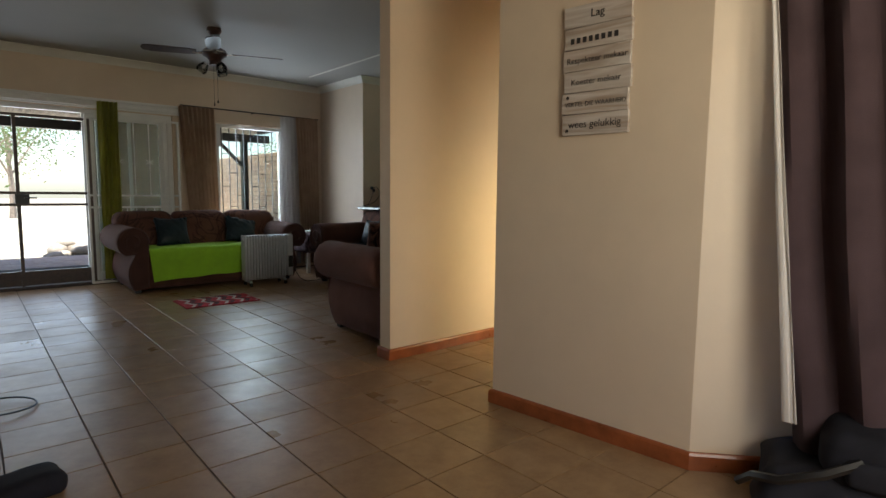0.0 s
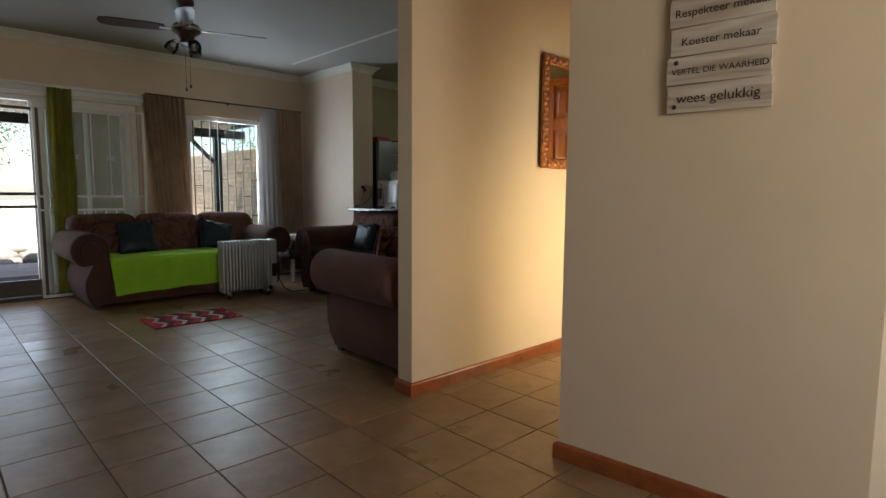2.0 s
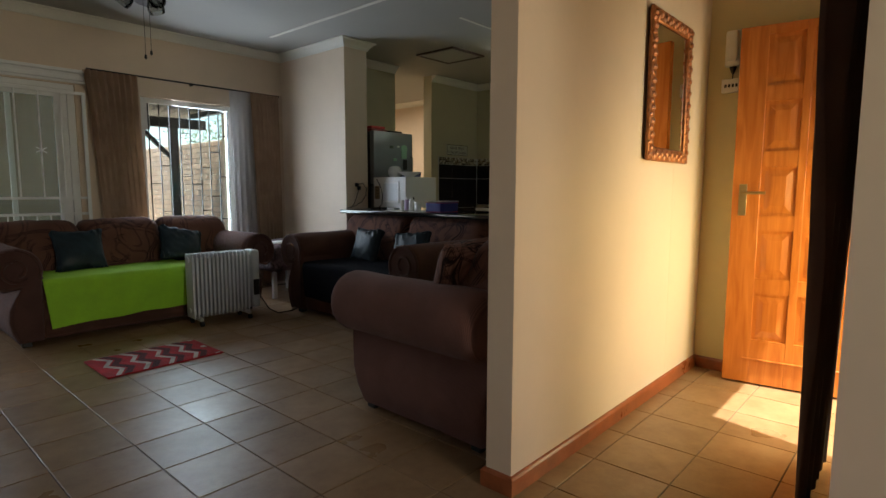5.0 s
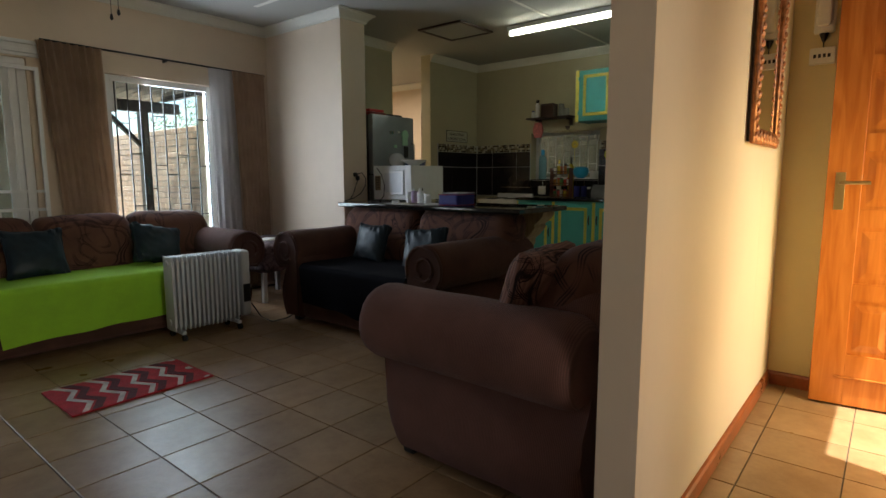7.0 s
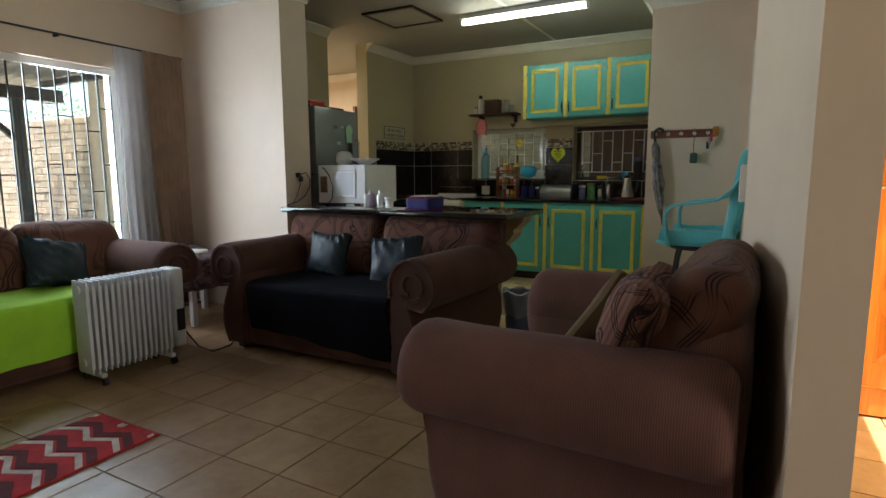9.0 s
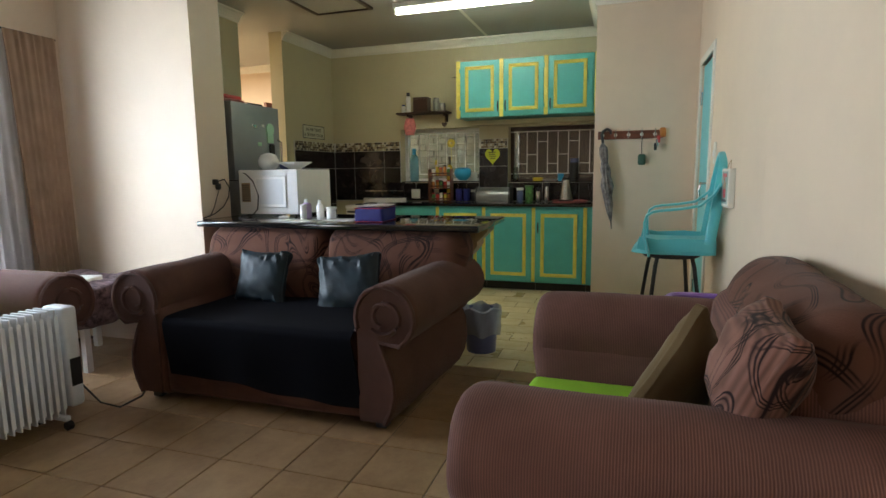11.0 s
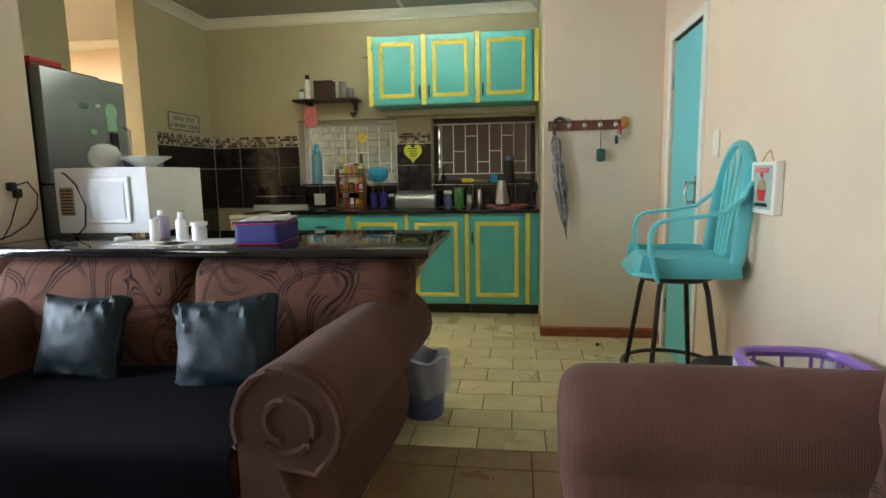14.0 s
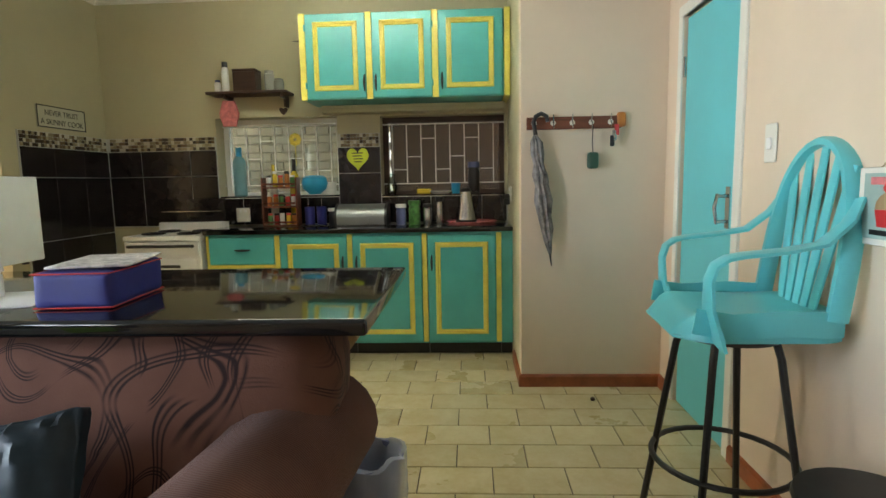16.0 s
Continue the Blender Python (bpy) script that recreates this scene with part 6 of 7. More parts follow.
part("lettering", B(*[((-0.0015, -0.04 + 0.008 * (k % 2), 0.035 - k * 0.022), (-0.0002, 0.045 - 0.006 * k, 0.043 - k * 0.022)) for k in range(4)]), M_INK, hs)
bm = bmesh.new()
for a in range(8):
    bmesh.ops.create_icosphere(bm, subdivisions=1, radius=0.022, matrix=pose(0, 0.03 * math.cos(a * 0.785), 0.03 * math.sin(a * 0.785)) @ Matrix.Diagonal((0.3, 1, 1, 1)))
cyl(bm, (0, 0, -0.2), (0, 0, 0), 0.003, n=6)
solid("flower_ornament", bm, M_OIL, "yellow paper flower on a stick by the window", "ornament", (7.14, 5.46, 1.56))

# hooks on the pillar
hk = thing("hook_rack", "red-brown wooden key rack with hooks on the pillar wall", "hook rack", (6.019, 3.53, 1.525))
part("board", B(((-0.022, -0.26, -0.034), (-0.001, 0.26, 0.034)), bevel=0.003), M_REDW, hk)
bm = bmesh.new()
soft(bm, (-0.035, -0.285, -0.03), (-0.003, -0.235, 0.05), 0.014, 8, lump=0.008)
part("carved_end", bm, M_AMBER, hk, "orange carved end")
for k in range(5):
    y = 0.22 - k * 0.105
    bm = bmesh.new()
    tube(bm, [(-0.022, y, 0.012), (-0.045, y, 0.0), (-0.05, y, -0.02), (-0.04, y, -0.03)], 0.004)
    tube(bm, [(-0.022, y, 0.0), (-0.03, y, 0.02), (-0.04, y, 0.045)], 0.003)
    part("hook", bm, M_STEEL, hk)
    bm = bmesh.new()
    cyl(bm, (-0.0245, y, 0.0), (-0.0222, y, 0.0), 0.015, n=14)
    part("hook_plate", bm, M_CORN, hk)
um = thing("umbrella", "folded grey patterned umbrella hanging from the hook rack", "umbrella", (5.965, 3.745, 0))
bm = bmesh.new()
tube(bm, [(0, 0.0, 1.46), (0, 0.012, 1.53), (0, 0.0, 1.56), (0, -0.03, 1.575), (0, -0.06, 1.56), (0, -0.065, 1.53)], 0.012, 10)
part("handle", bm, M_BLACK, um)
bm = bmesh.new()
prof = [(1.46, 0.012), (1.42, 0.03), (1.36, 0.034), (1.30, 0.026), (1.24, 0.045), (1.18, 0.042), (1.10, 0.048), (1.02, 0.036), (0.94, 0.034), (0.87, 0.022), (0.80, 0.010)]
rings = []
for z, r in prof:
    rings.append([bm.verts.new(((r * (0.55 + 0.45 * abs(math.cos(a * 4 + z * 5)))) * math.cos(a), -(1.46 - z) * 0.12 + (r * (0.6 + 0.5 * abs(math.cos(a * 4 + z * 5)))) * math.sin(a), z)) for a in [k * math.pi / 16 for k in range(32)]])
for a, b in zip(rings, rings[1:]):
    for i in range(32):
        bm.faces.new((a[i], a[(i + 1) % 32], b[(i + 1) % 32], b[i]))
for v in bm.verts:
    v.co += 0.012 * noise.noise_vector(v.co * 14)
part("canopy", bm, mat("umbrella_cloth", (0.24, 0.22, 0.21), 0.5, var=0.7, scale=20, alt=(0.05, 0.045, 0.05)), um)
bm = bmesh.new()
cyl(bm, (0, -0.077, 0.83), (0, -0.09, 0.73), 0.008, 0.003, n=8)
part("tip", bm, M_BLACK, um)
mg = thing("hanging_pouch", "dark green key pouch hanging from a hook", "key pouch", (5.972, 3.43, 0))
bm = bmesh.new()
soft(bm, (-0.02, -0.03, 1.27), (0.02, 0.03, 1.36), 0.015, 8)
part("pouch", bm, mat("dark_green_leather", (0.03, 0.08, 0.05), 0.5), mg)
bm = bmesh.new()
tube(bm, [(0, 0, 1.36), (0, 0.004, 1.43), (0, 0, 1.505)], 0.003)
part("strap", bm, M_BLACK, mg)
bk = thing("key_bunch", "bunch of keys with a red tag on the hook", "keys", (5.972, 3.31, 0))
for k, m_ in enumerate((M_RED, M_STEEL, M_BLACK)):
    bm = bmesh.new()
    soft(bm, (-0.01, -0.02 + k * 0.012, 1.45 - k * 0.03), (0.008, 0.004 + k * 0.012, 1.51 - k * 0.03), 0.006, 5)
    part("key", bm, m_, bk)

# plastic chair on a bar stool
stl = thing("bar_stool", "tall black metal bar stool with a foot ring", "stool", (4.655, 3.275, 0), 8)
bm = bmesh.new()
lathe(bm, [(0, 0.70), (0.16, 0.70), (0.175, 0.713), (0.175, 0.73), (0.16, 0.743), (0, 0.745)], n=28)
part("seat", bm, M_BLACK, stl)
for sx in (-1, 1):
    for sy in (-1, 1):
        bm = bmesh.new()
        tube(bm, [(sx * 0.10, sy * 0.10, 0.70), (sx * 0.112, sy * 0.112, 0.645), (sx * 0.185, sy * 0.185, 0.0)], 0.012, 8)
        part("leg", bm, M_BLACK, stl)
bm = bmesh.new()
tube(bm, [(0.222 * math.cos(a * 0.2094), 0.222 * math.sin(a * 0.2094), 0.275) for a in range(31)], 0.010, 8)
part("foot_ring", bm, M_BLACK, stl)

pc = thing("plastic_chair", "turquoise plastic garden armchair seat perched on the bar stool", "chair", (4.635, 3.26, 0.745), 176)
# local: +y is the back, -y the front
bm = bmesh.new()
nu, nv = 24, 20
grid = []
for s in (0, 1):
    g = []
    for j in range(nv + 1):
        v = j / nv
        row = []
        for i in range(nu + 1):
            u = i / nu * 2 - 1
            half = (0.242 - 0.03 * v) * (1 - 0.34 * (max(0, 0.3 - v) / 0.3) ** 2.2) * (1 - 0.12 * (max(0, v - 0.85) / 0.15) ** 2)
            x = u * half
            y = -0.24 + 0.46 * v
            z = 0.075 - 0.030 * (1 - u * u) * (1 - (2 * v - 1) ** 2) - 0.075 * min(1, (max(0, 0.20 - v) / 0.20) ** 2 + (max(0, abs(u) - 0.78) / 0.22) ** 2)
            row.append(bm.verts.new((x, y, z - s * 0.006)))
        g.append(row)
    grid.append(g)
for s, g in enumerate(grid):
    for j in range(nv):
        for i in range(nu):
            q = (g[j][i], g[j][i + 1], g[j + 1][i + 1], g[j + 1][i])
            bm.faces.new(q[::-1] if s else q)
a, b = grid
for i in range(nu):
    bm.faces.new((a[0][i], b[0][i], b[0][i + 1], a[0][i + 1]))
    bm.faces.new((a[nv][i], a[nv][i + 1], b[nv][i + 1], b[nv][i]))
for j in range(nv):
    bm.faces.new((a[j][0], a[j + 1][0], b[j + 1][0], b[j][0]))
    bm.faces.new((a[j][nu], b[j][nu], b[j + 1][nu], a[j + 1][nu]))
part("seat", bm, M_TURQ, pc)


def strap(bm, pts, w, t, across=(1, 0, 0)):
    """A flat band of width w and thickness t along a line; w may vary."""
    rings = []
    for i, p in enumerate(pts):
        p = Vector(p)
        d = (Vector(pts[min(i + 1, len(pts) - 1)]) - Vector(pts[max(i - 1, 0)])).normalized()
        c = Vector(across)
        c = (c - d * c.dot(d)).normalized()
        n = d.cross(c)
        ww = w[i] if isinstance(w, (list, tuple)) else w
        rings.append([bm.verts.new(p + c * ww * sa + n * t * sb) for sa, sb in ((-0.5, -0.3), (-0.3, -0.5), (0.3, -0.5), (0.5, -0.3), (0.5, 0.3), (0.3, 0.5), (-0.3, 0.5), (-0.5, 0.3))])
    for p, q in zip(rings, rings[1:]):
        for i in range(8):
            bm.faces.new((p[i], p[(i + 1) % 8], q[(i + 1) % 8], q[i]))
    bm.faces.new(rings[0][::-1])
    bm.faces.new(rings[-1])


def back_y(z):
    return 0.18 + (z - 0.06) * 0.13


# outer hoop of the back
bm = bmesh.new()
hoop = []
for k in range(25):
    t = k / 24 * math.pi
    x = -0.225 * math.cos(t) * (1.0 if abs(math.cos(t)) > 0.5 else 1.0)
    z = 0.06 + 0.51 * math.sin(t) ** 0.62
    hoop.append((x, back_y(z), z))
strap(bm, hoop, 0.055, 0.03, (0, 1, 0))
part("backrest_frame", bm, M_TURQ, pc)
for k in range(5):
    u = (k - 2) * 0.062
    bm = bmesh.new()
    pts = []
    for j in range(9):
        v = j / 8
        z = 0.05 + v * (0.505 - 0.02 * abs(k - 2) ** 1.6)
        pts.append((u * (0.75 + 0.55 * v), back_y(z), z))
    strap(bm, pts, [0.036 + 0.008 * math.sin(j / 8 * math.pi) for j in range(9)], 0.010)
    part("slat", bm, M_TURQ, pc)
for s in (-1, 1):
    bm = bmesh.new()
    pts = [(s * 0.215, back_y(0.40), 0.40), (s * 0.235, 0.19, 0.34), (s * 0.245, 0.12, 0.28), (s * 0.25, 0.02, 0.262), (s * 0.25, -0.08, 0.252), (s * 0.248, -0.125, 0.243), (s * 0.245, -0.155, 0.222), (s * 0.242, -0.168, 0.18), (s * 0.238, -0.165, 0.10), (s * 0.232, -0.15, 0.04), (s * 0.225, -0.14, 0.0)]
    strap(bm, pts, [0.045, 0.05, 0.06, 0.065, 0.065, 0.062, 0.062, 0.066, 0.085, 0.13, 0.16], 0.016, (1, 0, 0))
    part("armrest", bm, M_TURQ, pc)
    bm = bmesh.new()
    strap(bm, [(s * 0.23, -0.20, 0.06), (s * 0.238, -0.10, 0.045), (s * 0.235, 0.05, 0.055), (s * 0.225, 0.16, 0.05), (s * 0.215, 0.205, 0.05)], 0.012, 0.075, (1, 0, 0))
    part("side_rail", bm, M_TURQ, pc)

# low black stool and laundry basket
ls2 = thing("low_stool", "low round black stool with bent tube legs by the wall", "stool", (4.085, 3.19, 0.03))
bm = bmesh.new()
lathe(bm, [(0, 0.40), (0.15, 0.40), (0.165, 0.415), (0.16, 0.43), (0, 0.435)], n=28)
part("seat", bm, M_BLACK, ls2)
for k in range(4):
    a = radians(45 + 90 * k)
    bm = bmesh.new()
    c, s_ = math.cos(a), math.sin(a)
    tube(bm, [(0.06 * c, 0.06 * s_, 0.395), (0.13 * c, 0.13 * s_, 0.385), (0.165 * c, 0.165 * s_, 0.35), (0.165 * c, 0.165 * s_, -0.03)], 0.012, 8)
    part("leg", bm, M_BLACK, ls2)
ba = thing("laundry_basket", "purple latticed plastic basket on a white stand by the wall", "basket", (3.50, 3.215, 0.02), 0)
for x in (-0.155, 0.155):
    for y in (-0.11, 0.11):
        bm = bmesh.new()
        cyl(bm, (x, y, -0.02), (x * 1.08, y * 1.15, 0.62), 0.022, n=12)
        part("post", bm, M_WHITE, ba, "white plastic post")
bm = bmesh.new()
rim = [(0.20 * math.copysign(abs(math.cos(a)) ** 0.45, math.cos(a)), 0.15 * math.copysign(abs(math.sin(a)) ** 0.45, math.sin(a))) for a in [k * math.pi / 24 for k in range(48)]]
tube(bm, [(x, y, 0.635) for x, y in rim] + [(rim[0][0], rim[0][1], 0.635)], 0.016, 8)
part("rim", bm, M_PURPLE, ba)
bm = bmesh.new()
for f in (0.93, 0.87, 0.81, 0.75):
    tube(bm, [(x * f, y * f, 0.635 - (1 - f) * 0.9) for x, y in rim] + [(rim[0][0] * f, rim[0][1] * f, 0.635 - (1 - f) * 0.9)], 0.006, 5)
for x, y in rim[::2]:
    tube(bm, [(x, y, 0.63), (x * 0.74, y * 0.74, 0.40)], 0.006, 5)
prism(bm, [(x * 0.74, y * 0.74) for x, y in rim], 0.395, 0.402, "z")
part("lattice", bm, M_PURPLE, ba)
M_YB = mat("yellow_cloth", (0.6, 0.5, 0.12), 0.9, var=0.3, scale=8)
bm = bmesh.new()
soft(bm, (-0.10, -0.07, 0.405), (0.05, 0.07, 0.56), 0.06, 10, lump=0.02)
solid("yellow_cloth", bm, M_YB, "crumpled yellow cloth inside the purple basket", "cloth", (3.50, 3.22, 0.02))

# waste bin with a liner
bn = thing("waste_bin", "small navy waste bin with a clear liner at the counter's end", "bin", (4.61, 4.475, 0))
bm = bmesh.new()
lathe(bm, [(0, 0.002), (0.10, 0.002), (0.12, 0.285), (0.128, 0.29), (0.128, 0.298), (0.117, 0.295), (0.098, 0.01), (0, 0.01)], n=28)
part("bucket", bm, M_NAVY, bn)
bm = bmesh.new()
rings = []
for z, r in ((0.13, 0.128), (0.19, 0.136), (0.26, 0.140), (0.305, 0.135), (0.312, 0.120), (0.28, 0.108), (0.12, 0.09)):
    rings.append([bm.verts.new(((r + 0.007 * math.sin(a * 9 + z * 20)) * math.cos(a), (r + 0.007 * math.sin(a * 9 + z * 20)) * math.sin(a), z + 0.012 * math.sin(a * 5))) for a in [k * math.pi / 20 for k in range(40)]])
for a, b in zip(rings, rings[1:]):
    for i in range(40):
        bm.faces.new((a[i], a[(i + 1) % 40], b[(i + 1) % 40], b[i]))
part("liner", bm, M_BAG, bn, "thin clear plastic liner")

# fluorescent lamp
tl = thing("tube_lamp", "long fluorescent batten lamp on the kitchen ceiling", "ceiling lamp", (5.66, 4.90, CEIL))
part("batten", B(((-0.045, -0.61, -0.045), (0.045, 0.61, -0.001)), bevel=0.006), M_WHITE, tl)
for y in (-0.605, 0.585):
    part("end_cap", B(((-0.022, y, -0.092), (0.022, y + 0.02, -0.046)), bevel=0.003), M_WHITE, tl)
bm = bmesh.new()
cyl(bm, (0, -0.584, -0.072), (0, 0.584, -0.072), 0.018, n=16)
part("tube", bm, emit("lamp_tube", (0.96, 1.0, 0.82), 7.5), tl, "glowing fluorescent tube")
solid("crumb", B(((-0.012, -0.012, 0.0), (0.012, 0.012, 0.02)), bevel=0.006), M_DKW, "small brown crumb on the kitchen tiles", "crumb", (5.80, 3.45, 0.001))
pd = structure("door_passage", B(((6.68, 7.58, 0.0), (7.59, 7.62, 2.07)), bevel=0.003), M_REDW)


# ---- outdoors ----
structure("ground", B(((-60, 7.77, -0.35), (60, 90, -0.16)), ((-60, -60, -0.35), (60, -1.62, -0.16)), ((7.8, -1.62, -0.35), (60, 7.77, -0.16))), M_SOIL)
structure("patio", B(((-4.0, 7.77, -0.16), (4.4, 11.6, -0.075))), M_MORTAR)
ph = structure("patio_roof", B(((-4.0, 10.15, 2.03), (4.45, 10.27, 2.17)), ((-4.0, 7.78, 2.34), (4.45, 7.84, 2.44)), *[((-3.6 + k * 1.3, 7.84, 2.18), (-3.53 + k * 1.3, 10.15, 2.24)) for k in range(7)]), M_BLACK)
bm = bmesh.new()
rows = []
for k in range(0, 241):
    x = -4.0 + k * 0.035
    z = 0.022 * (1 if (k // 2) % 2 else -1)
    rows.append([bm.verts.new((x, 7.79, 2.38 + z)), bm.verts.new((x, 10.9, 2.25 + z))])
for a, b in zip(rows, rows[1:]):
    bm.faces.new((a[0], b[0], b[1], a[1]))
part("sheeting", bm, M_ROOF, ph, "weathered corrugated sheeting", smooth=False)
for x in (3.92, -3.9):
    part("post", B(((x, 10.16, -0.08), (x + 0.11, 10.26, 2.029))), M_BLACK, ph)
bm = bmesh.new()
tube(bm, [(3.97, 10.2, 1.55), (3.5, 10.2, 2.02)], 0.035, 6)
part("brace", bm, M_BLACK, ph)
# guessed wall behind the closed pane; its dark tone imitates the glass's dim reflection
structure("wall_outside", B(((1.30, 8.5, -0.1), (2.35, 8.65, 2.3))), mat("dim_reflection_tone", (0.26, 0.23, 0.17), 0.7, var=0.12, scale=1.5, bump=0.15))
# porch floor slabs added out of view beyond the front door
structure("wall_porch", B(((2.0, 0.2, -0.2), (2.2, 1.0, -0.1)), ((2.9, -1.2, -0.25), (5.0, 1.82, -0.02))), M_PAVER)


def brick_wall(name, axis, at, a0, a1, z0, z1, material, th=0.22, bl=0.222, bh=0.073, seed=1, side=-1):
    """Mortar core with proud bricks on its visible face; one shared brick mesh."""
    rnd = random.Random(seed)
    core = structure(name, B(((a0, at, z0), (a1, at + th, z1))) if axis == "x" else B(((at, a0, z0), (at + th, a1, z1))), M_MORTAR)
    me = mesh_of("brick", B(((-bl / 2, -0.035, -bh / 2), (bl / 2, 0.0, bh / 2)), bevel=0.005), material)
    n, r, z, joined = 0, 0, z0 + bh / 2, bmesh.new()
    while z < z1:
        p = a0 + (bl + 0.012) * (0.5 if r % 2 else 1.0) - bl / 2
        while p < a1 - bl / 2:
            off = rnd.uniform(-0.004, 0.004)
            if axis == "x":
                m = pose(p, at + off + 0.018, z, 0, 0, rnd.uniform(-0.5, 0.5))
            else:
                m = pose(at + off + 0.018, p, z, 0, 0, -90 + rnd.uniform(-0.5, 0.5))
            if n < 300:
                ob = new("brick", me)
                ob.matrix_basis = m
                ob.parent = core
            else:
                t = bmesh.new()
                t.from_mesh(me)
                t.transform(m)
                tmp = bpy.data.meshes.new("t")
                t.to_mesh(tmp)
                t.free()
                joined.from_mesh(tmp)
                bpy.data.meshes.remove(tmp)
            n += 1
            p += bl + 0.012
        r += 1
        z += bh + 0.012
    if joined.faces:
        ob = new("brickwork", mesh_of("brickwork", joined, material))
        ob.parent = core
        tagged(ob, kind="stuff")
    return core


brick_wall("wall_garden_side", "y", 4.55, 7.9, 13.4, -0.16, 1.85, M_BRICK, seed=1)
brick_wall("wall_garden_end", "x", 13.4, 2.6, 4.5, -0.16, 1.35, M_BRICK, seed=2)
brick_wall("wall_neighbour", "y", 8.35, 4.9, 6.9, 0.6, 2.4, M_GBRICK, seed=3)
# made-up dark panel that gives the far kitchen window its dark outlook
structure("wall_timber_screen", B(((8.1, 2.6, -0.16), (8.2, 4.85, 2.6))), M_DKW)


def tree(x, y, h, spread, seed):
    rnd = random.Random(seed)
    t = thing("tree", "leafy garden tree with a short forked trunk", "tree", (x, y, -0.16))
    bm = bmesh.new()
    tube(bm, [(0, 0, 0), (0.04, 0.02, h * 0.2), (-0.03, 0.04, h * 0.42), (0.02, 0, h * 0.6)], [0.14, 0.11, 0.08, 0.05], 9)
    tips = []
    for k in range(8):
        a = k * 0.8 + rnd.random()
        z = h * (0.3 + 0.05 * (k % 4))
        e = (spread * 0.7 * math.cos(a), spread * 0.7 * math.sin(a), h * rnd.uniform(0.55, 0.85))
        tube(bm, [(0, 0, z), (e[0] * 0.5, e[1] * 0.5, z + (e[2] - z) * 0.6), e], [0.05, 0.03, 0.012], 6)
        tips.append(Vector(e))
    part("trunk", bm, M_BARK, t)
    verts, faces = [], []
    for _ in range(2600):
        tip = rnd.choice(tips)
        c = tip + Vector((rnd.gauss(0, 1), rnd.gauss(0, 1), rnd.gauss(0, 0.7))) * spread * 0.26
        u = Vector((rnd.uniform(-1, 1), rnd.uniform(-1, 1), rnd.uniform(-1, 1))).normalized()
        v = u.cross(Vector((rnd.uniform(-1, 1), rnd.uniform(-1, 1), 0.3))).normalized()
        s = rnd.uniform(0.04, 0.085)
        i = len(verts)
        verts += [c - u * s, c + v * s * 0.4, c + u * s, c - v * s * 0.4]
        faces.append((i, i + 1, i + 2, i + 3))
    me = bpy.data.meshes.new("crown")
    me.from_pydata(verts, [], faces)
    me.materials.append(M_LEAF)
    ob = new("crown", me)
    ob.parent = t
    tagged(ob, kind="stuff")


for k, (x, y, h, s) in enumerate(((-1.5, 17.0, 4.4, 2.0), (1.5, 30.0, 6.0, 3.0), (12.5, 24.0, 5.0, 2.4), (-5.0, 18.0, 4.6, 2.3), (0.2, 24.0, 5.0, 2.6))):
    tree(x, y, h, s, k + 11)
rocks = thing("rock_pile", "pile of pale garden rocks at the patio's edge", "rocks", (1.35, 11.9, -0.16))
for k in range(9):
    bm = bmesh.new()
    bmesh.ops.create_icosphere(bm, subdivisions=2, radius=0.16, matrix=pose(0.25 * math.cos(k), 0.2 * math.sin(k * 1.7), 0.08 + 0.1 * (k // 4)) @ Matrix.Diagonal((1.1, 0.9, 0.65, 1)))
    for v in bm.verts:
        v.co += 0.03 * noise.noise_vector(v.co * 6)
    part("rock", bm, M_GBRICK, rocks)
# pavers of the patio
me = mesh_of("paver", B(((-0.099, -0.049, -0.03), (0.099, 0.049, 0.0)), bevel=0.004), M_PAVER)
patio = bpy.data.objects["patio"]
joined = bmesh.new()
n = 0
for j in range(36):
    for i in range(24):
        x, y = -1.6 + i * 0.204 + (0.102 if j % 2 else 0), 7.84 + j * 0.104
        if n < 290 and -0.9 < x < 1.6:
            ob = new("paver", me)
            ob.location = (x, y, -0.055)
            ob.parent = patio
            n += 1
        else:
            box(joined, (x - 0.099, y - 0.049, -0.085), (x + 0.099, y + 0.049, -0.055))
ob = new("paving", mesh_of("paving", joined, M_PAVER))
ob.parent = patio
tagged(ob, kind="stuff")

# ---- wall tiles of the kitchen ----
back = bpy.data.objects["wall_kitchen_back"]
end = bpy.data.objects["wall_kitchen_end"]
part("grout_back", B(((7.100, 6.071, 0.9), (7.1115, 6.949, 1.592)), ((7.100, 4.791, 0.906), (7.1115, 5.119, 1.592)), ((7.100, 3.821, 0.906), (7.1115, 4.790, 1.108)), ((7.100, 5.120, 0.906), (7.1115, 6.070, 1.115))), M_WGROUT, back)
part("grout_end", B(((6.235, 6.9385, 0.0), (7.099, 6.9495, 1.592))), M_WGROUT, end)
cache = {}


def wall_tile(parent, face, a0, a1, z0, z1):
    """A glazed tile on a wall: face 'b' looks along -x, face 'e' along -y."""
    w, h = round(a1 - a0 - 0.006, 4), round(z1 - z0 - 0.006, 4)
    if w < 0.01 or h < 0.01:
        return
    if (w, h) not in cache:
        cache[(w, h)] = mesh_of("tile", B(((-w / 2, -0.008, -h / 2), (w / 2, 0.0, h / 2)), bevel=0.002), M_SPLASH)
    ob = new("tile", cache[(w, h)])
    ob.parent = parent
    c, z = (a0 + a1) / 2, (z0 + z1) / 2
    ob.matrix_basis = pose(7.0995, c, z, 0, 0, -90) if face == "b" else pose(c, 6.938, z)


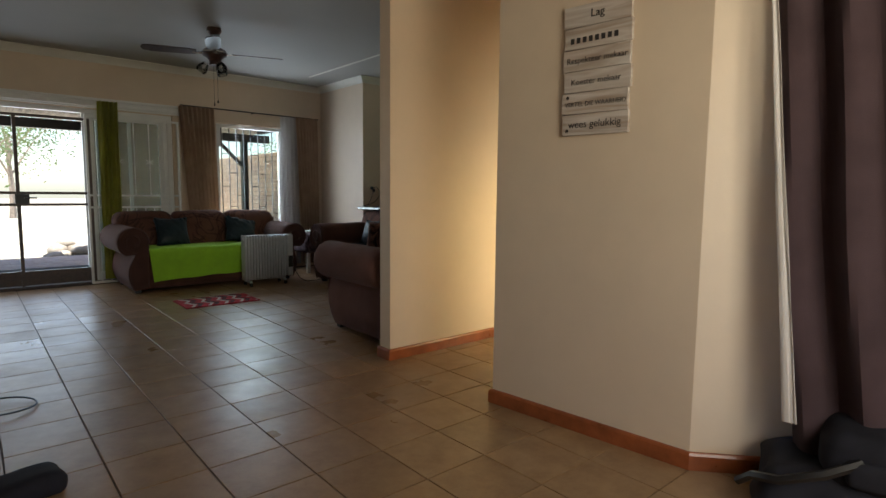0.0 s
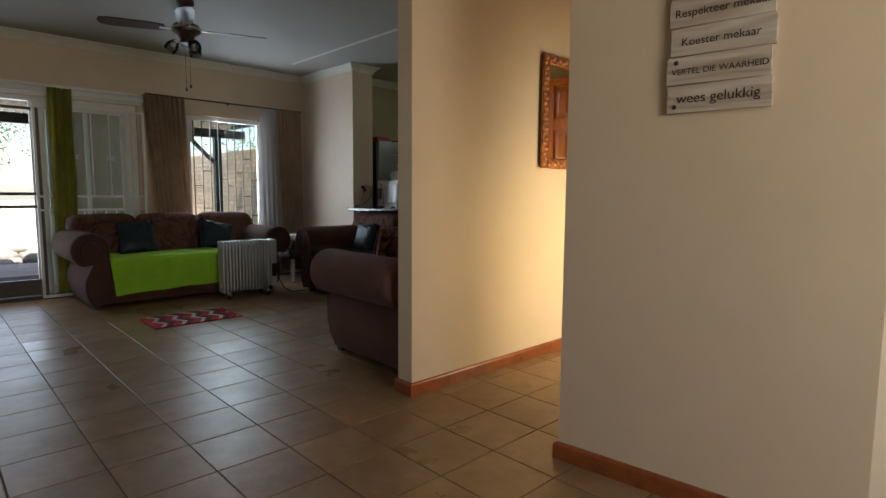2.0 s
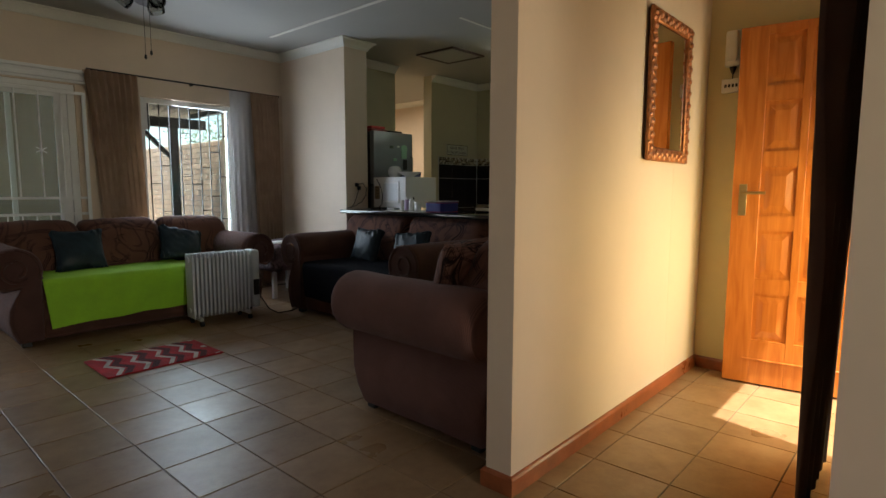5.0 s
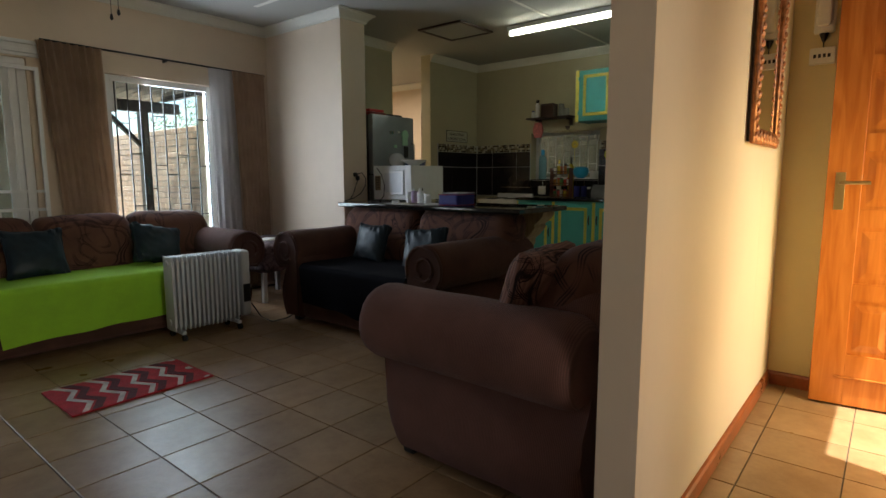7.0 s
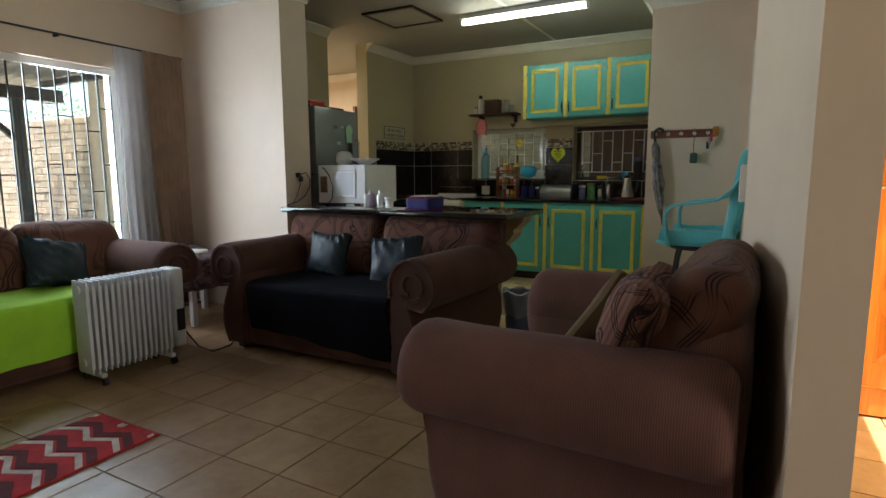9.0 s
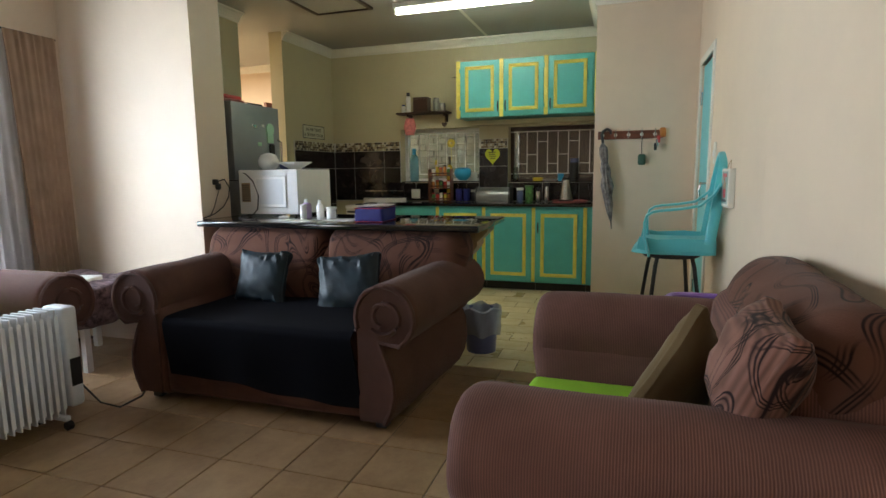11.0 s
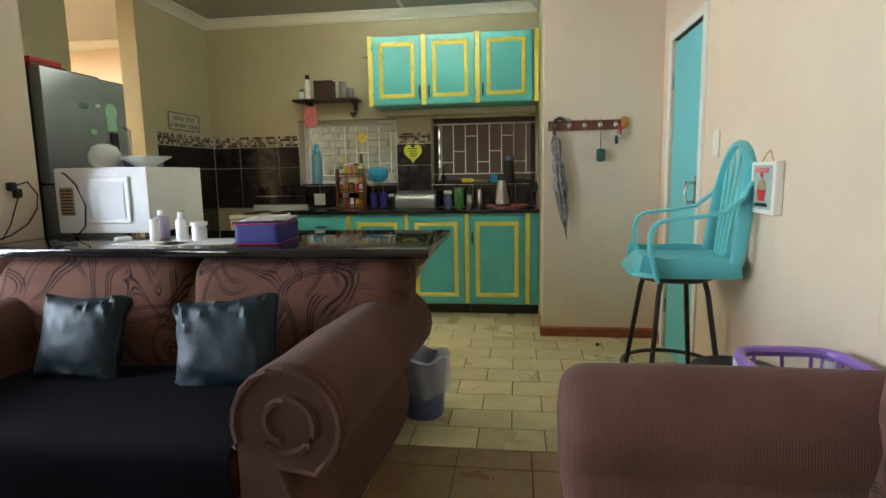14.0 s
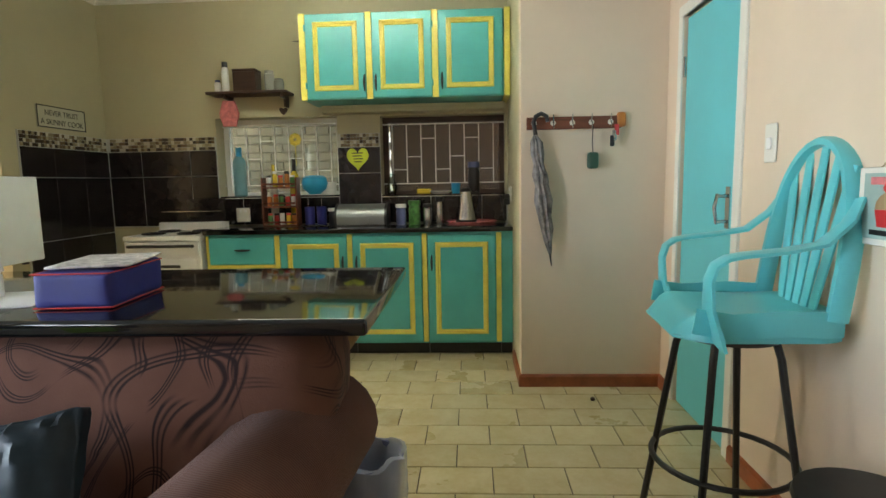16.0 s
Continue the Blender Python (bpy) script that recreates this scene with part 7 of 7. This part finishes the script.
for a0, a1 in ((6.28, 6.67), (6.67, 6.932), (6.071, 6.28)):
    for z0, z1 in ((0.906, 1.292), (1.292, 1.49)):
        wall_tile(back, "b", a0, a1, z0, z1)
for a0, a1 in ((4.791, 5.119),):
    for z0, z1 in ((0.906, 1.292), (1.292, 1.49)):
        wall_tile(back, "b", a0, a1, z0, z1)
for a0, a1 in ((5.119, 5.50), (5.50, 5.88), (5.88, 6.071)):
    wall_tile(back, "b", a0, a1, 0.906, 1.115)
for a0, a1 in ((3.83, 4.02), (4.02, 4.41), (4.41, 4.791)):
    wall_tile(back, "b", a0, a1, 0.906, 1.108)
for a0, a1 in ((6.235, 6.52), (6.52, 6.81), (6.81, 7.088)):
    for z0, z1 in ((0.44, 0.866), (0.866, 1.292), (1.292, 1.49)):
        wall_tile(end, "e", a0, a1, z0, z1)
rnd = random.Random(5)
me_ = [mesh_of("mosaic_tile", B(((-0.011, -0.007, -0.011), (0.011, 0.0, 0.011))), mat("mosaic_" + str(k), c, 0.25)) for k, c in enumerate(((0.42, 0.36, 0.24), (0.16, 0.11, 0.06), (0.05, 0.035, 0.025), (0.60, 0.56, 0.46), (0.28, 0.24, 0.16)))]
for (face, a0, a1) in (("b", 4.80, 5.115), ("b", 6.08, 6.93), ("e", 6.24, 7.09)):
    holder = back if face == "b" else end
    for i in range(int((a1 - a0) / 0.0245)):
        for j in range(4):
            ob = new("mosaic_tile", rnd.choice(me_))
            ob.parent = holder
            c, z = a0 + 0.0125 + i * 0.0245, 1.504 + j * 0.0245
            ob.matrix_basis = pose(7.0995, c, z, 0, 0, -90) if face == "b" else pose(c, 6.938, z)

# ---- floor tiles ----
floor = bpy.data.objects["floor"]
tiles = []
P = 0.315
xs = [4.26, 4.105] + [4.105 - P * k for k in range(1, 24)]
ys = [4.575 + P * k for k in range(-19, 10)]
for a, b in zip(xs[1:], xs):
    for c, d in zip(ys, ys[1:]):
        tiles.append((a, b, c, d, M_TILE))
# the grid goes on through the entrance hall
for k in range(0, 1):
    for c, d in zip(ys, ys[1:]):
        if d < 3.0 and c > 1.6:
            tiles.append((4.26, 4.35, c, d, M_TILE))
row = 0
x = 4.2665
while x < 7.1:
    y = 2.659 + (0.1525 if row % 2 else 0.0)
    while y < 9.4:
        if y + 0.305 > 3.0 and not (x < 4.55 and y > 6.4):
            tiles.append((x, x + 0.2035, y, y + 0.305, M_KTILE))
        y += 0.305
    x += 0.2035
    row += 1
tiles.sort(key=lambda t: min(math.hypot((t[0] + t[1]) / 2 - px, (t[2] + t[3]) / 2 - py) for px, py in ((0.9, 2.6), (1.8, 4.0), (3.2, 4.1), (5.0, 3.8))))
fl_cache, rest = {}, {}
for n, (a, b, c, d, m) in enumerate(tiles):
    w, h = round(b - a - 0.005, 4), round(d - c - 0.005, 4)
    if n < 300:
        if (w, h, m.name) not in fl_cache:
            fl_cache[(w, h, m.name)] = mesh_of("tile", B(((-w / 2, -h / 2, -0.008), (w / 2, h / 2, 0.0)), bevel=0.002), m)
        ob = new("tile", fl_cache[(w, h, m.name)])
        ob.parent = floor
        ob.location = ((a + b) / 2, (c + d) / 2, 0)
    else:
        bm = rest.setdefault(m.name, (bmesh.new(), m))[0]
        box(bm, (a + 0.0025, c + 0.0025, -0.008), (b - 0.0025, d - 0.0025, 0.0))
for bm, m in rest.values():
    ob = new("tiling", mesh_of("tiling", bm, m))
    ob.parent = floor
    tagged(ob, kind="stuff")
